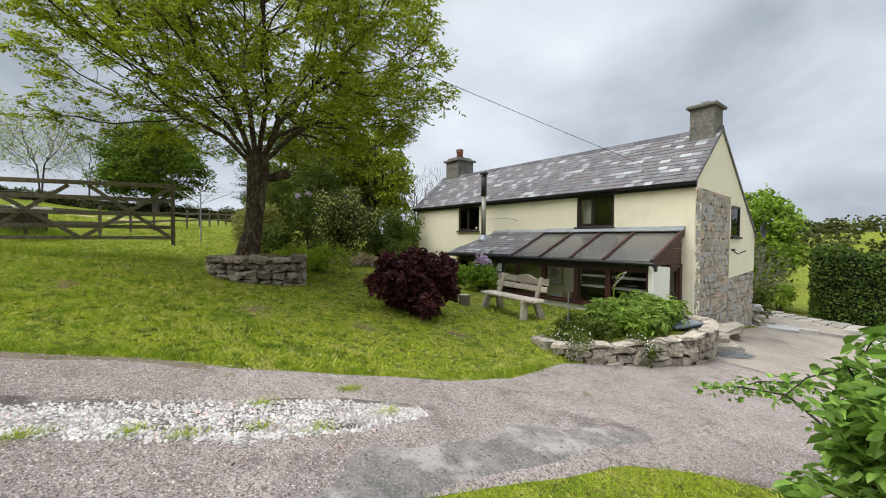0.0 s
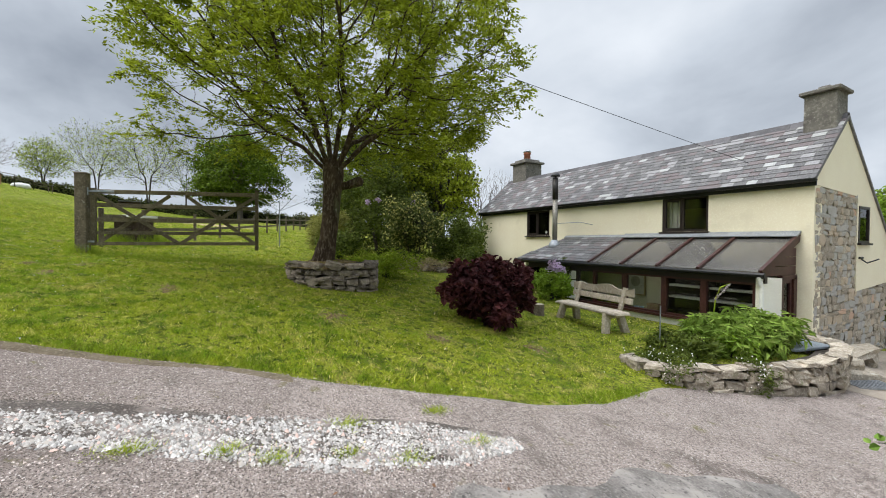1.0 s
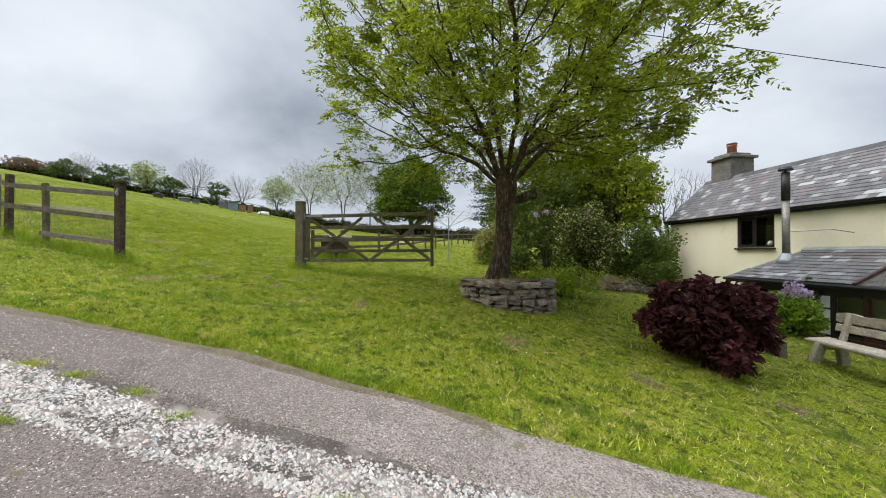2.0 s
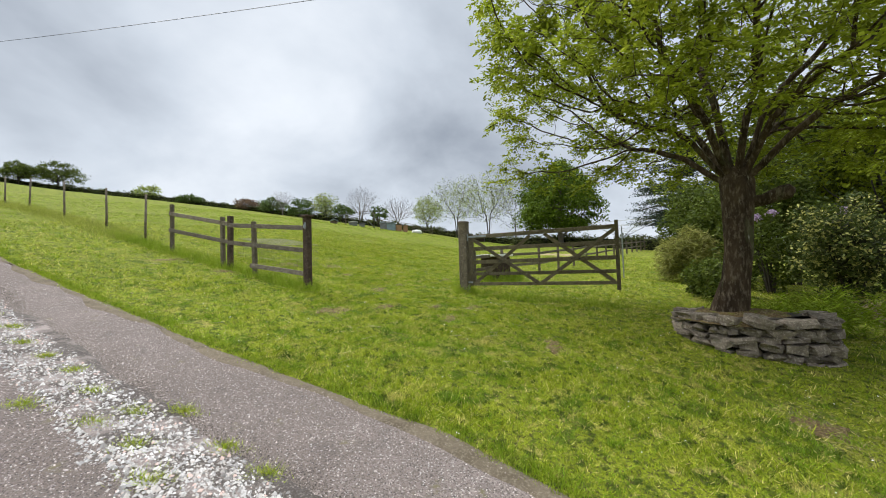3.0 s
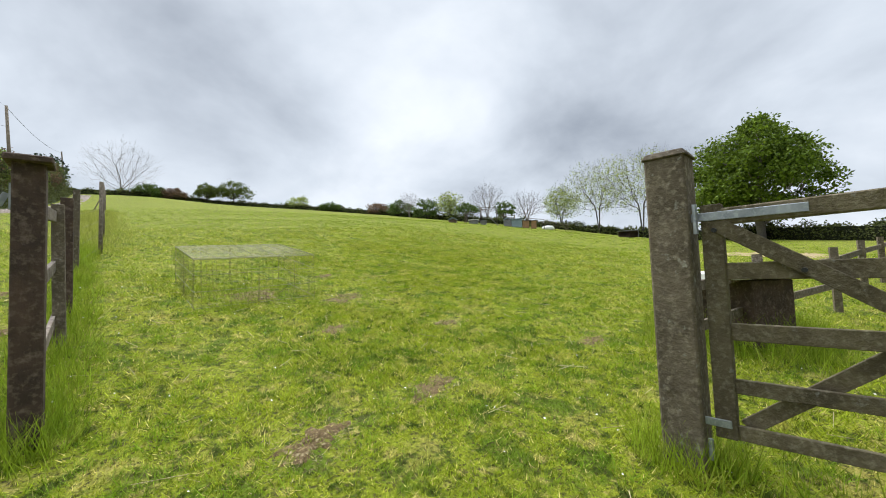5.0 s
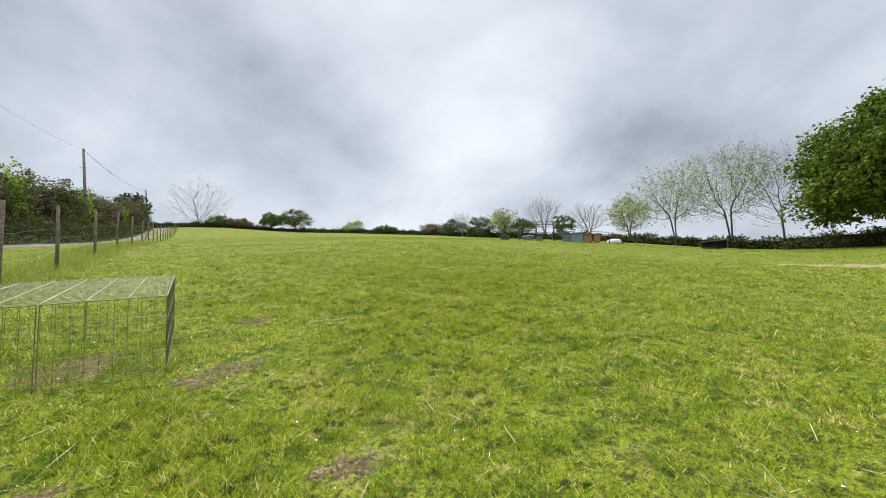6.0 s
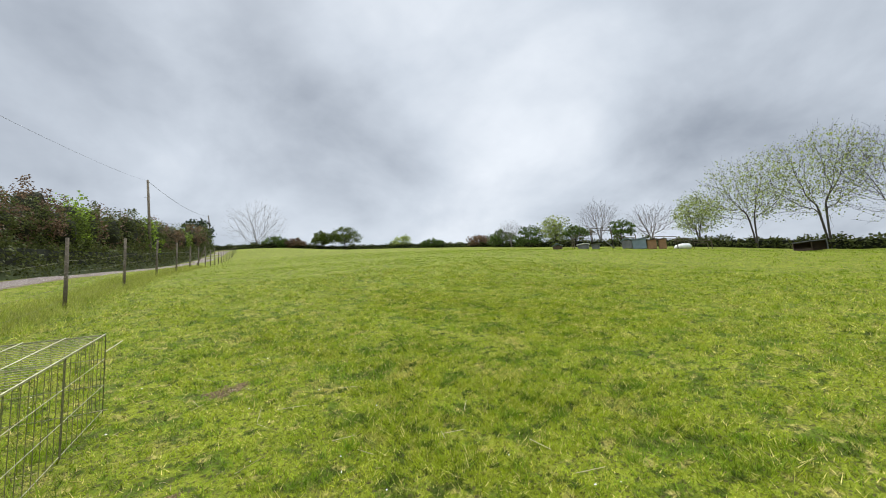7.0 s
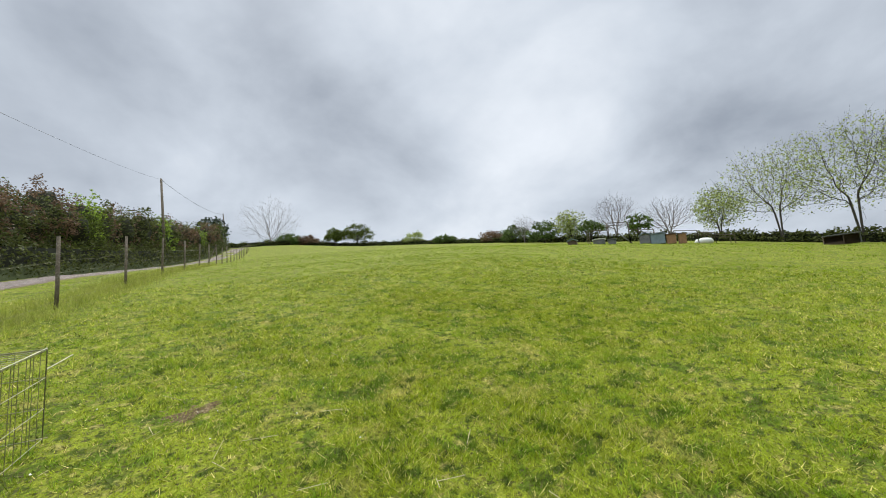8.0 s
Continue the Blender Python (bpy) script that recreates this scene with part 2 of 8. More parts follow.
M_SLATE_REST = mat("slate_courses", (0.165, 0.158, 0.158), (0.105, 0.1, 0.104), (0.235, 0.23, 0.225), scale=5, fine=28, rough=0.62, bump=0.6, bump_scale=50, island=0.32, spots=[((0.27, 0.275, 0.25), 13.0, 0.58, 0.7), ((0.08, 0.075, 0.07), 2.2, 0.58, 0.72)], pick=[((0.13, 0.108, 0.108), 0.62), ((0.21, 0.205, 0.205), 0.82), ((0.285, 0.285, 0.28), 0.955)])
M_LEAD = mat("lead_flashing", (0.33, 0.35, 0.37), (0.22, 0.24, 0.26), (0.5, 0.5, 0.5), scale=4, rough=0.5, metal=0.5, bump=0.2)
M_CHIMNEY = mat("chimney_render", (0.18, 0.168, 0.148), (0.105, 0.097, 0.086), (0.27, 0.255, 0.225), scale=3.5, fine=22, rough=0.95, bump=0.7, bump_scale=40, spots=((0.42, 0.41, 0.37), 8.0, 0.6, 0.72))
M_TERRACOTTA = mat("terracotta", (0.42, 0.16, 0.1), (0.3, 0.11, 0.07), scale=8, rough=0.85)
M_BLACK = mat("black_plastic", (0.022, 0.022, 0.024), (0.014, 0.014, 0.015), scale=8, rough=0.4)
M_BROWN_FRAME = mat("dark_window_frame", (0.03, 0.022, 0.02), (0.02, 0.014, 0.012), scale=5, rough=0.45)
M_MAROON = mat("maroon_wood", (0.062, 0.022, 0.018), (0.038, 0.014, 0.012), (0.1, 0.042, 0.034), scale=4, fine=30, rough=0.45, stretch=(1, 1, 1))
M_PALE_WOOD = mat("silvered_wood", (0.46, 0.39, 0.3), (0.3, 0.25, 0.19), (0.6, 0.53, 0.43), scale=4, fine=22, rough=0.9, bump=0.5, bump_scale=35, obj_rand=0.15)
M_GATE = mat("weathered_gate_wood", (0.15, 0.123, 0.075), (0.085, 0.068, 0.042), (0.215, 0.185, 0.125), scale=6, fine=30, rough=0.9, bump=0.7, bump_scale=45, obj_rand=0.2, spots=((0.25, 0.24, 0.2), 14, 0.64, 0.74))
M_POST = mat("weathered_post_wood", (0.15, 0.12, 0.085), (0.08, 0.064, 0.045), (0.24, 0.2, 0.15), scale=5, fine=26, rough=0.95, bump=0.8, bump_scale=30, obj_rand=0.18, spots=((0.36, 0.35, 0.3), 11, 0.62, 0.74))
M_DARK_POST = mat("dark_stained_post", (0.085, 0.053, 0.038), (0.045, 0.03, 0.022), (0.15, 0.11, 0.085), scale=5, fine=24, rough=0.85, bump=0.6, bump_scale=30, obj_rand=0.2)
M_RAIL = mat("grey_rail_wood", (0.21, 0.17, 0.135), (0.11, 0.085, 0.066), (0.36, 0.32, 0.275), scale=6, fine=26, rough=0.95, bump=0.7, bump_scale=35, obj_rand=0.25)
M_GALV = mat("galvanised_steel", (0.36, 0.38, 0.4), (0.24, 0.26, 0.28), scale=9, rough=0.5, metal=0.7)
M_STEEL = mat("flue_steel", (0.3, 0.285, 0.25), (0.17, 0.155, 0.13), scale=5, rough=0.5, metal=0.6)
M_WIRE = mat("cage_wire", (0.2, 0.19, 0.09), (0.12, 0.11, 0.055), scale=10, rough=0.6, metal=0.3)
M_WIRE_LIGHT = mat("bright_wire", (0.34, 0.33, 0.2), (0.22, 0.21, 0.12), scale=10, rough=0.5, metal=0.4)
M_WHITE_PAINT = mat("white_paint", (0.78, 0.77, 0.73), (0.7, 0.69, 0.65), scale=3, rough=0.6)
M_CREAM_WALL = mat("inside_plaster", (0.62, 0.58, 0.45), (0.55, 0.5, 0.38), scale=2, rough=0.9)
M_BARK = mat("ash_bark", (0.08, 0.056, 0.036), (0.03, 0.021, 0.014), (0.17, 0.135, 0.1), scale=5, fine=22, rough=1.0, spec=0.1, bump=1.0, bump_scale=26, stretch=(1, 1, 0.35), spots=[((0.11, 0.12, 0.06), 3, 0.58, 0.75), ((0.3, 0.28, 0.23), 9, 0.63, 0.72)])
M_BARK_DARK = mat("dark_bark", (0.06, 0.05, 0.042), (0.035, 0.03, 0.025), (0.1, 0.085, 0.07), scale=4, rough=0.95)
M_BARK_GREY = mat("grey_bark", (0.085, 0.074, 0.062), (0.05, 0.044, 0.037), (0.13, 0.115, 0.098), scale=4, rough=0.95)
M_BARK_PALE = mat("pale_bark", (0.2, 0.175, 0.155), (0.13, 0.11, 0.1), (0.28, 0.25, 0.22), scale=4, rough=0.95)


def leaf_mat(name, a, b, c, thin=0.35, **kw):
    return mat(name, a, b, c, scale=0.9, fine=6.0, rough=0.6, spec=0.15, island=0.5, leaf=thin, **kw)


L_ASH = leaf_mat("ash_leaf", (0.285, 0.335, 0.024), (0.18, 0.225, 0.016), (0.41, 0.445, 0.048), 0.45)
L_PERENNIAL = leaf_mat("perennial_leaf", (0.25, 0.36, 0.06), (0.15, 0.23, 0.04), (0.4, 0.48, 0.12), 0.45)
L_FRONT = leaf_mat("soft_leaf", (0.2, 0.33, 0.055), (0.12, 0.22, 0.035), (0.32, 0.46, 0.1), 0.4)
L_SYC = leaf_mat("sycamore_leaf", (0.115, 0.175, 0.016), (0.06, 0.098, 0.01), (0.2, 0.265, 0.028), 0.35)
L_HOLLY = leaf_mat("variegated_leaf", (0.1, 0.13, 0.03), (0.05, 0.075, 0.018), (0.2, 0.22, 0.07), 0.25, pick=[((0.38, 0.36, 0.11), 0.8)])
L_SHRUB = leaf_mat("shrub_leaf", (0.105, 0.14, 0.02), (0.06, 0.085, 0.014), (0.18, 0.21, 0.04), 0.35)
L_BRIGHT = leaf_mat("fresh_leaf", (0.23, 0.34, 0.032), (0.14, 0.235, 0.022), (0.34, 0.42, 0.07), 0.5)
L_CLIP = leaf_mat("clipped_leaf", (0.085, 0.135, 0.024), (0.048, 0.084, 0.016), (0.155, 0.215, 0.042), 0.25)
L_PURPLE = leaf_mat("purple_leaf", (0.085, 0.024, 0.026), (0.045, 0.014, 0.017), (0.16, 0.055, 0.05), 0.3)
L_PALE = leaf_mat("young_pale_leaf", (0.3, 0.36, 0.09), (0.21, 0.26, 0.06), (0.42, 0.45, 0.16), 0.5)
L_BROWN = leaf_mat("russet_leaf", (0.17, 0.105, 0.06), (0.1, 0.066, 0.038), (0.26, 0.17, 0.1), 0.3)
L_HEDGE = leaf_mat("hedge_leaf", (0.095, 0.112, 0.028), (0.055, 0.068, 0.018), (0.155, 0.165, 0.05), 0.3)
L_CONIFER = leaf_mat("conifer_needle", (0.035, 0.055, 0.03), (0.02, 0.035, 0.02), (0.06, 0.085, 0.045), 0.1)
M_FLOWER = mat("lilac_petal", (0.56, 0.42, 0.58), (0.42, 0.3, 0.45), (0.7, 0.6, 0.7), rough=0.6, leaf=0.3, island=0.2)
M_DAISY = mat("white_petal", (0.8, 0.78, 0.74), (0.7, 0.66, 0.66), rough=0.6, leaf=0.2)
G_WINDOW = glass_mat("window_glass", (0.92, 0.95, 0.95))
G_ROOF = glass_mat("tinted_roof_sheet", (0.7, 0.68, 0.65), rough=0.15, ior=1.55, cloudy=0.38)


# ---- mesh helpers ----
class Geo:
    """Collects points and faces; far quicker than a growing bmesh."""

    def __init__(self):
        self.v, self.f = [], []

    def add(self, verts, faces):
        k = len(self.v)
        self.v.extend(verts)
        self.f.extend(tuple(i + k for i in f) for f in faces)
        return self

    def box(self, c, s, m=None, taper=1.0):
        x, y, z = s[0] / 2, s[1] / 2, s[2] / 2
        pts = [Vector((a * x * (taper if k > 0 else 1), b * y * (taper if k > 0 else 1), k * z)) for k in (-1, 1) for a, b in ((-1, -1), (1, -1), (1, 1), (-1, 1))]
        if m is not None:
            pts = [m @ p for p in pts]
        pts = [tuple(p + Vector(c)) for p in pts]
        return self.add(pts, [(3, 2, 1, 0), (4, 5, 6, 7), (0, 1, 5, 4), (1, 2, 6, 5), (2, 3, 7, 6), (3, 0, 4, 7)])

    def beam(self, a, b, w, h, up=(0, 0, 1)):
        """A box from a to b, w across and h along up."""
        a, b = Vector(a), Vector(b)
        d = (b - a).normalized()
        side = d.cross(Vector(up)).normalized()
        top = side.cross(d).normalized()
        pts = [tuple(p + side * (sx * w / 2) + top * (sz * h / 2)) for p in (a, b) for sx, sz in ((-1, -1), (1, -1), (1, 1), (-1, 1))]
        return self.add(pts, [(0, 1, 2, 3), (7, 6, 5, 4), (0, 4, 5, 1), (1, 5, 6, 2), (2, 6, 7, 3), (3, 7, 4, 0)])

    def tube(self, pts, radii, n=6, cap=True):
        pts = [Vector(p) for p in pts]
        if isinstance(radii, (int, float)):
            radii = [radii] * len(pts)
        rings = []
        ref = Vector((0.31, 0.17, 0.93))
        for i, p in enumerate(pts):
            d = (pts[min(i + 1, len(pts) - 1)] - pts[max(i - 1, 0)]).normalized()
            u = d.cross(ref)
            if u.length < 0.05:
                u = d.cross(Vector((1, 0, 0)))
            u.normalize()
            w = d.cross(u)
            rings.append([tuple(p + (u * math.cos(6.28319 * k / n) + w * math.sin(6.28319 * k / n)) * radii[i]) for k in range(n)])
        faces = [(i * n + k, i * n + (k + 1) % n, (i + 1) * n + (k + 1) % n, (i + 1) * n + k) for i in range(len(pts) - 1) for k in range(n)]
        if cap:
            faces += [tuple(range(n - 1, -1, -1)), tuple((len(pts) - 1) * n + k for k in range(n))]
        return self.add([p for r in rings for p in r], faces)

    def prism(self, outline, axis, lo, hi):
        """An outline of (a, b) pulled along an axis: x gives (y, z), y gives (x, z), z gives (x, y)."""
        def at(a, b, t):
            return {"x": (t, a, b), "y": (a, t, b), "z": (a, b, t)}[axis]
        n = len(outline)
        pts = [at(a, b, lo) for a, b in outline] + [at(a, b, hi) for a, b in outline]
        faces = [tuple(range(n)), tuple(range(2 * n - 1, n - 1, -1))] + [(i, i + n, (i + 1) % n + n, (i + 1) % n) for i in range(n)]
        return self.add(pts, faces)

    def mesh(self, name, smooth=False, fix=True):
        me = bpy.data.meshes.new(name)
        me.from_pydata(self.v, [], self.f)
        if fix and len(self.v) < 6000:
            bm = bmesh.new(); bm.from_mesh(me)
            bmesh.ops.recalc_face_normals(bm, faces=bm.faces)
            bm.to_mesh(me); bm.free()
        if smooth:
            me.polygons.foreach_set("use_smooth", [True] * len(me.polygons))
        me.update()
        return me


def bevelled(me, width):
    bm = bmesh.new(); bm.from_mesh(me)
    bmesh.ops.bevel(bm, geom=list(bm.edges), offset=width, segments=1, affect="EDGES", profile=0.5)
    bm.to_mesh(me); bm.free()
    return me


def part(name, geo, material, parent=None, label="", smooth=False, bevel=0.0, m=None):
    """One mesh object, under a thing or a part where parent is given."""
    me = geo if isinstance(geo, bpy.types.Mesh) else geo.mesh(name, smooth)
    if bevel:
        bevelled(me, bevel)
    if material is not None and not me.materials:
        me.materials.append(material)
    ob = new(name, me)
    if parent is not None:
        ob.parent = parent
    if m is not None:
        ob.matrix_local = m
    if label:
        tagged(ob, label)
    return ob


def thing(name, label, category, at=(0, 0, 0), turn=0.0, group="", kind=""):
    e = new(name)
    e.empty_display_size = 0.2
    e.matrix_world = pose(*at, 0, 0, turn)
    return tagged(e, label, category, group, kind)


def rnd(a, b):
    return random.uniform(a, b)


def quads_mesh(name, verts, k):
    """A mesh from an array of separate faces of k corners each."""
    n = len(verts) // k
    me = bpy.data.meshes.new(name)
    me.vertices.add(len(verts)); me.loops.add(n * k); me.polygons.add(n)
    me.vertices.foreach_set("co", np.ascontiguousarray(verts, dtype=np.float32).ravel())
    me.loops.foreach_set("vertex_index", np.arange(n * k, dtype=np.int32))
    me.polygons.foreach_set("loop_start", np.arange(0, n * k, k, dtype=np.int32))
    me.polygons.foreach_set("loop_total", np.full(n, k, dtype=np.int32))
    me.update()
    me.validate()
    return me


# ---- the lie of the land ----
def _sp(u):
    return np.logaddexp(0, u)


def _sg(u):
    return 1 / (1 + np.exp(-np.clip(u, -60, 60)))


GROUND_C = [0.6075, -0.0556, -0.0711, 0.1381, 0.0122, -0.0991, 0.0400, 0.0041, 0.0133, 0.0467, -0.0461, -0.0852, -0.6817, 0.2246, 0.0205]


def lie(x, y):
    x, y = np.asarray(x, float), np.asarray(y, float)
    xc, yc = np.clip(x, -130, 25), np.clip(y, -150, 45)
    cols = [np.ones_like(xc), xc, yc, 3 * _sp((-2 - yc) / 3), 2 * _sp((-8 - yc) / 2), 6 * _sp((-20 - yc) / 6), 12 * _sp((-50 - yc) / 12), 3 * _sp((yc - 6) / 3), 3 * _sp((xc + 8) / 3),
            6 * _sp((-20 - xc) / 6), 12 * _sp((-55 - xc) / 12), _sg((xc + 6.5) / 1.2) * _sg((yc - 6) / 1.5), _sg((xc + 11) / 2) * _sg((yc - 4) / 2), _sg((yc - 2) / 1.5),
            3 * _sp((-2 - yc) / 3) * 6 * _sp((-20 - xc) / 6) / 100]
    z = sum(c * b for c, b in zip(GROUND_C, cols))
    # the top of the lane stands higher, the poultry corner a little lower
    z = z + 2.0 * _sg((-88 - y) / 9) * _sg((x + 57) / 3.5) - 0.75 * np.exp(-((x + 72) ** 2 + (y + 25) ** 2) / 970) - 0.0105 * 4 * _sp((np.clip(np.hypot(x + 15, y + 1), 0, 120) - 22) / 4)
    # past the hedges the field falls away; across the valley the far hills rise
    z = z - 0.22 * 6 * _sp((np.hypot(x + 15, y + 18) - 108) / 6)
    z = np.maximum(z, -14.0)
    hill = np.clip((y - 60) / 170, 0, 1) ** 1.5 * 17 * _sg((x + 260) / 60)
    z = z + hill + 5 * np.sin(x * 0.013 + 1) * np.clip((y - 60) / 120, 0, 1)
    # the lawn is held up level behind the low stone wall before the glazed room
    rim = np.interp(y, [7.6, 8.1, 8.9, 9.6, 10.4, 11.2, 12.0, 12.4], [-6.6, -6.25, -6.02, -5.72, -5.47, -5.37, -5.47, -5.9])
    held = _sg((rim - x) / 0.05) * _sg((y - 7.9) / 0.2) * _sg((14 - y) / 0.2) * _sg((x + 13) / 1.0)
    z = z + held * np.maximum(0, 0.2 - z)
    # low unevenness
    z = z + 0.015 * np.sin(x * 2.1 + 0.7 * y) * np.cos(y * 1.7 - 0.4 * x) + 0.02 * np.sin(x * 0.9 - y * 1.1)
    return z


def gz(x, y):
    return float(lie(x, y))

# ---- ground, drive and yard ----
def grown(lo, hi, fine_lo, fine_hi, step, rate):
    """Grid lines: even within the fine stretch, growing steps outside it."""
    mid = list(np.arange(fine_lo, fine_hi + 1e-6, step))
    out, s, v = [], step, fine_hi
    while v < hi:
        s *= rate; v += s; out.append(min(v, hi))
    left, s, v = [], step, fine_lo
    while v > lo:
        s *= rate; v -= s; left.append(max(v, lo))
    return np.array(left[::-1] + mid + out)


gx, gy = grown(-900, 900, -30, 4, 0.36, 1.1), grown(-900, 900, -20, 20, 0.36, 1.1)
GX, GY = np.meshgrid(gx, gy)
GZ = lie(GX, GY)
nx, ny = len(gx), len(gy)
gv = np.stack([GX, GY, GZ], -1).reshape(-1, 3)
gi = np.arange(nx * ny).reshape(ny, nx)
gf = np.stack([gi[:-1, :-1], gi[:-1, 1:], gi[1:, 1:], gi[1:, :-1]], -1).reshape(-1, 4)
gme = bpy.data.meshes.new("ground")
gme.vertices.add(len(gv)); gme.loops.add(gf.size); gme.polygons.add(len(gf))
gme.vertices.foreach_set("co", gv.astype(np.float32).ravel())
gme.loops.foreach_set("vertex_index", gf.astype(np.int32).ravel())
gme.polygons.foreach_set("loop_start", np.arange(0, gf.size, 4, dtype=np.int32))
gme.polygons.foreach_set("loop_total", np.full(len(gf), 4, dtype=np.int32))
gme.polygons.foreach_set("use_smooth", np.ones(len(gf), dtype=bool))
gme.update(); gme.validate()
tagged(part("ground", gme, M_GROUND), "sloping green turf field and lawn", "ground", kind="structure")

# the lawn's edge along the drive, and the drive's other side, as x over y
LAWN_Y = [-95, -35, -21, -9.5, -6.7, -3.9, -1.4, 0, 1.1, 1.9, 2.7, 3.6, 4.5, 5.5, 6.6, 7.4, 8.1, 8.9, 9.6, 10.4, 11.2, 12.0, 12.5, 13.0, 19.0, 23.0]
LAWN_X = [-38.5, -19.0, -14.8, -10.8, -10.1, -9.33, -8.6, -8.28, -7.9, -7.45, -7.1, -6.64, -6.2, -5.85, -5.75, -5.85, -6.0, -5.8, -5.5, -5.25, -5.15, -5.25, -5.6, -5.98, -5.98, -9.5]
OUT_Y = [-95, -35, -21, -9.5, -4, -1, 1.5, 3.0, 4.0, 5.0, 5.8, 6.4, 6.75, 7.1, 7.6, 19.0, 23.0]
OUT_X = [-36.0, -16.3, -12.0, -7.4, -5.6, -4.9, -4.5, -4.4, -4.28, -4.07, -3.84, -3.5, -3.1, -1.6, 6.0, 8.0, 8.0]
WHITE_Y = [-24, -16, -10, -5.7, -3.3, -1.7, -0.8, 0.6, 2.1, 3.4, 4.2, 4.75]
WHITE_IN = [-14.6, -12.2, -10.2, -8.8, -8.0, -7.5, -7.23, -6.72, -6.13, -5.82, -5.55, -5.2]
WHITE_OUT = [-14.2, -11.7, -9.5, -8.1, -7.43, -6.95, -6.6, -6.15, -5.68, -5.15, -4.98, -5.05]


def lawn_edge(y):
    return np.interp(y, LAWN_Y, LAWN_X)


def outer_edge(y):
    return np.interp(y, OUT_Y, OUT_X)


def strip(name, ys, left, right, material, lift, n, label, category, sink=0.03):
    """A sheet laid on the ground between two lines; its rims dip into the ground."""
    rows = []
    for y in ys:
        a, b = float(left(y)), float(right(y))
        u = np.linspace(0, 1, n)
        xs = a + (b - a) * u
        z = lie(xs, np.full(n, y)) + lift
        z[0] -= lift + sink; z[-1] -= lift + sink
        wob = 0.03 * np.sin(y * 2.1 + 1.3) + 0.015 * np.sin(y * 5.7)
        xs[0] += wob; xs[1] = xs[0] + 0.05; z[1] = gz(xs[1], y) + lift * 0.6
        xs[-1] -= wob; xs[-2] = xs[-1] - 0.05
        rows.append(np.stack([xs, np.full(n, y), z], -1))
    v = np.concatenate(rows)
    g = Geo()
    g.v = [tuple(p) for p in v]
    g.f = [(j * n + i, j * n + i + 1, (j + 1) * n + i + 1, (j + 1) * n + i) for j in range(len(ys) - 1) for i in range(n - 1)]
    me = g.mesh(name, True, False)
    return tagged(part(name, me, material), label, category, kind="structure")


road_y = np.concatenate([np.arange(-95, -24, 1.5), np.arange(-24, 11.7, 0.15)])
strip("road", road_y, lawn_edge, outer_edge, M_GRAVEL, 0.022, 26, "pinkish grey gravel drive with worn wheel tracks", "drive", sink=0.0)
strip("yard", np.arange(11.55, 23.01, 0.2), lawn_edge, outer_edge, M_CONCRETE, 0.03, 30, "damp brown concrete yard beside the house", "yard")
M_VERGE = mat("dark_grit", (0.13, 0.11, 0.095), (0.08, 0.065, 0.055), (0.24, 0.21, 0.185), scale=3, fine=60, rough=0.95, bump=1.0, bump_scale=120, spots=[((0.34, 0.28, 0.25), 2.8, 0.48, 0.62), ((0.36, 0.3, 0.27), 40.0, 0.56, 0.68)])
strip("road_verge", np.arange(-20, 4.9, 0.15), lambda y: np.interp(y, WHITE_Y, WHITE_IN) - 0.2 - 0.06 * math.sin(y * 1.3) - 0.04 * math.sin(y * 3.7), lambda y: np.interp(y, WHITE_Y, WHITE_OUT) - 0.08 + 0.05 * math.sin(y * 2.1), M_VERGE, 0.028, 9, "dark gritty strip under the white chippings", "drive", sink=0.0)
# trodden dark soil where the lane meets the turf
strip("road_edge", np.arange(-30, 3.4, 0.12), lambda y: lawn_edge(y) - 0.03, lambda y: lawn_edge(y) + 0.22 + 0.04 * math.sin(y * 2.3) + 0.03 * math.sin(y * 6.1), mat("edge_soil", (0.2, 0.16, 0.112), (0.13, 0.104, 0.07), (0.29, 0.245, 0.18), scale=5, fine=45, rough=1.0, spec=0.05, bump=1.0, bump_scale=80), 0.026, 6, "dark trodden soil along the edge of the lane", "soil", sink=0.0)
# a worn tarmac patch in the drive
strip("tarmac_patch", np.arange(3.55, 6.6, 0.12), lambda y: np.interp(y, [3.55, 4.1, 4.8, 5.6, 6.1, 6.6], [-4.5, -4.85, -4.62, -4.7, -4.4, -4.2]) + 0.05 * math.sin(y * 9), lambda y: np.interp(y, [3.55, 5, 6.3, 6.6], [-4.3, -4.15, -3.95, -3.9]) , M_TARMAC, 0.032, 9, "worn grey tarmac patch in the gravel", "drive", sink=0.01)
# pale paving beyond the yard, with a low kerb
pv = Geo()
for i in range(40):
    for j in range(4):
        x, y = -8.5 + i * 0.42 + rnd(-.03, .03), 23.2 + j * 0.62 + rnd(-.03, .03)
        pv.box((x, y, gz(x, y) + 0.01), (0.4, 0.58, 0.09), pose(0, 0, 0, rnd(-1, 1), rnd(-1, 1), rnd(-3, 3)).to_3x3())
tagged(part("pavement", pv, mat("pale_paving", (0.33, 0.3, 0.25), (0.23, 0.2, 0.165), (0.42, 0.39, 0.33), scale=2, island=0.25, rough=0.85, bump=0.4)), "pale worn stone paving beyond the yard", "paving", kind="structure")
kb = Geo()
for i in range(26):
    x = -6.6 + i * 0.55
    kb.box((x, 19.9 + 0.12 * x / 5, gz(x, 19.9) + 0.05), (0.52, 0.16, 0.16), pose(0, 0, 0, 0, rnd(-2, 2), 1.4 + rnd(-1, 1)).to_3x3())
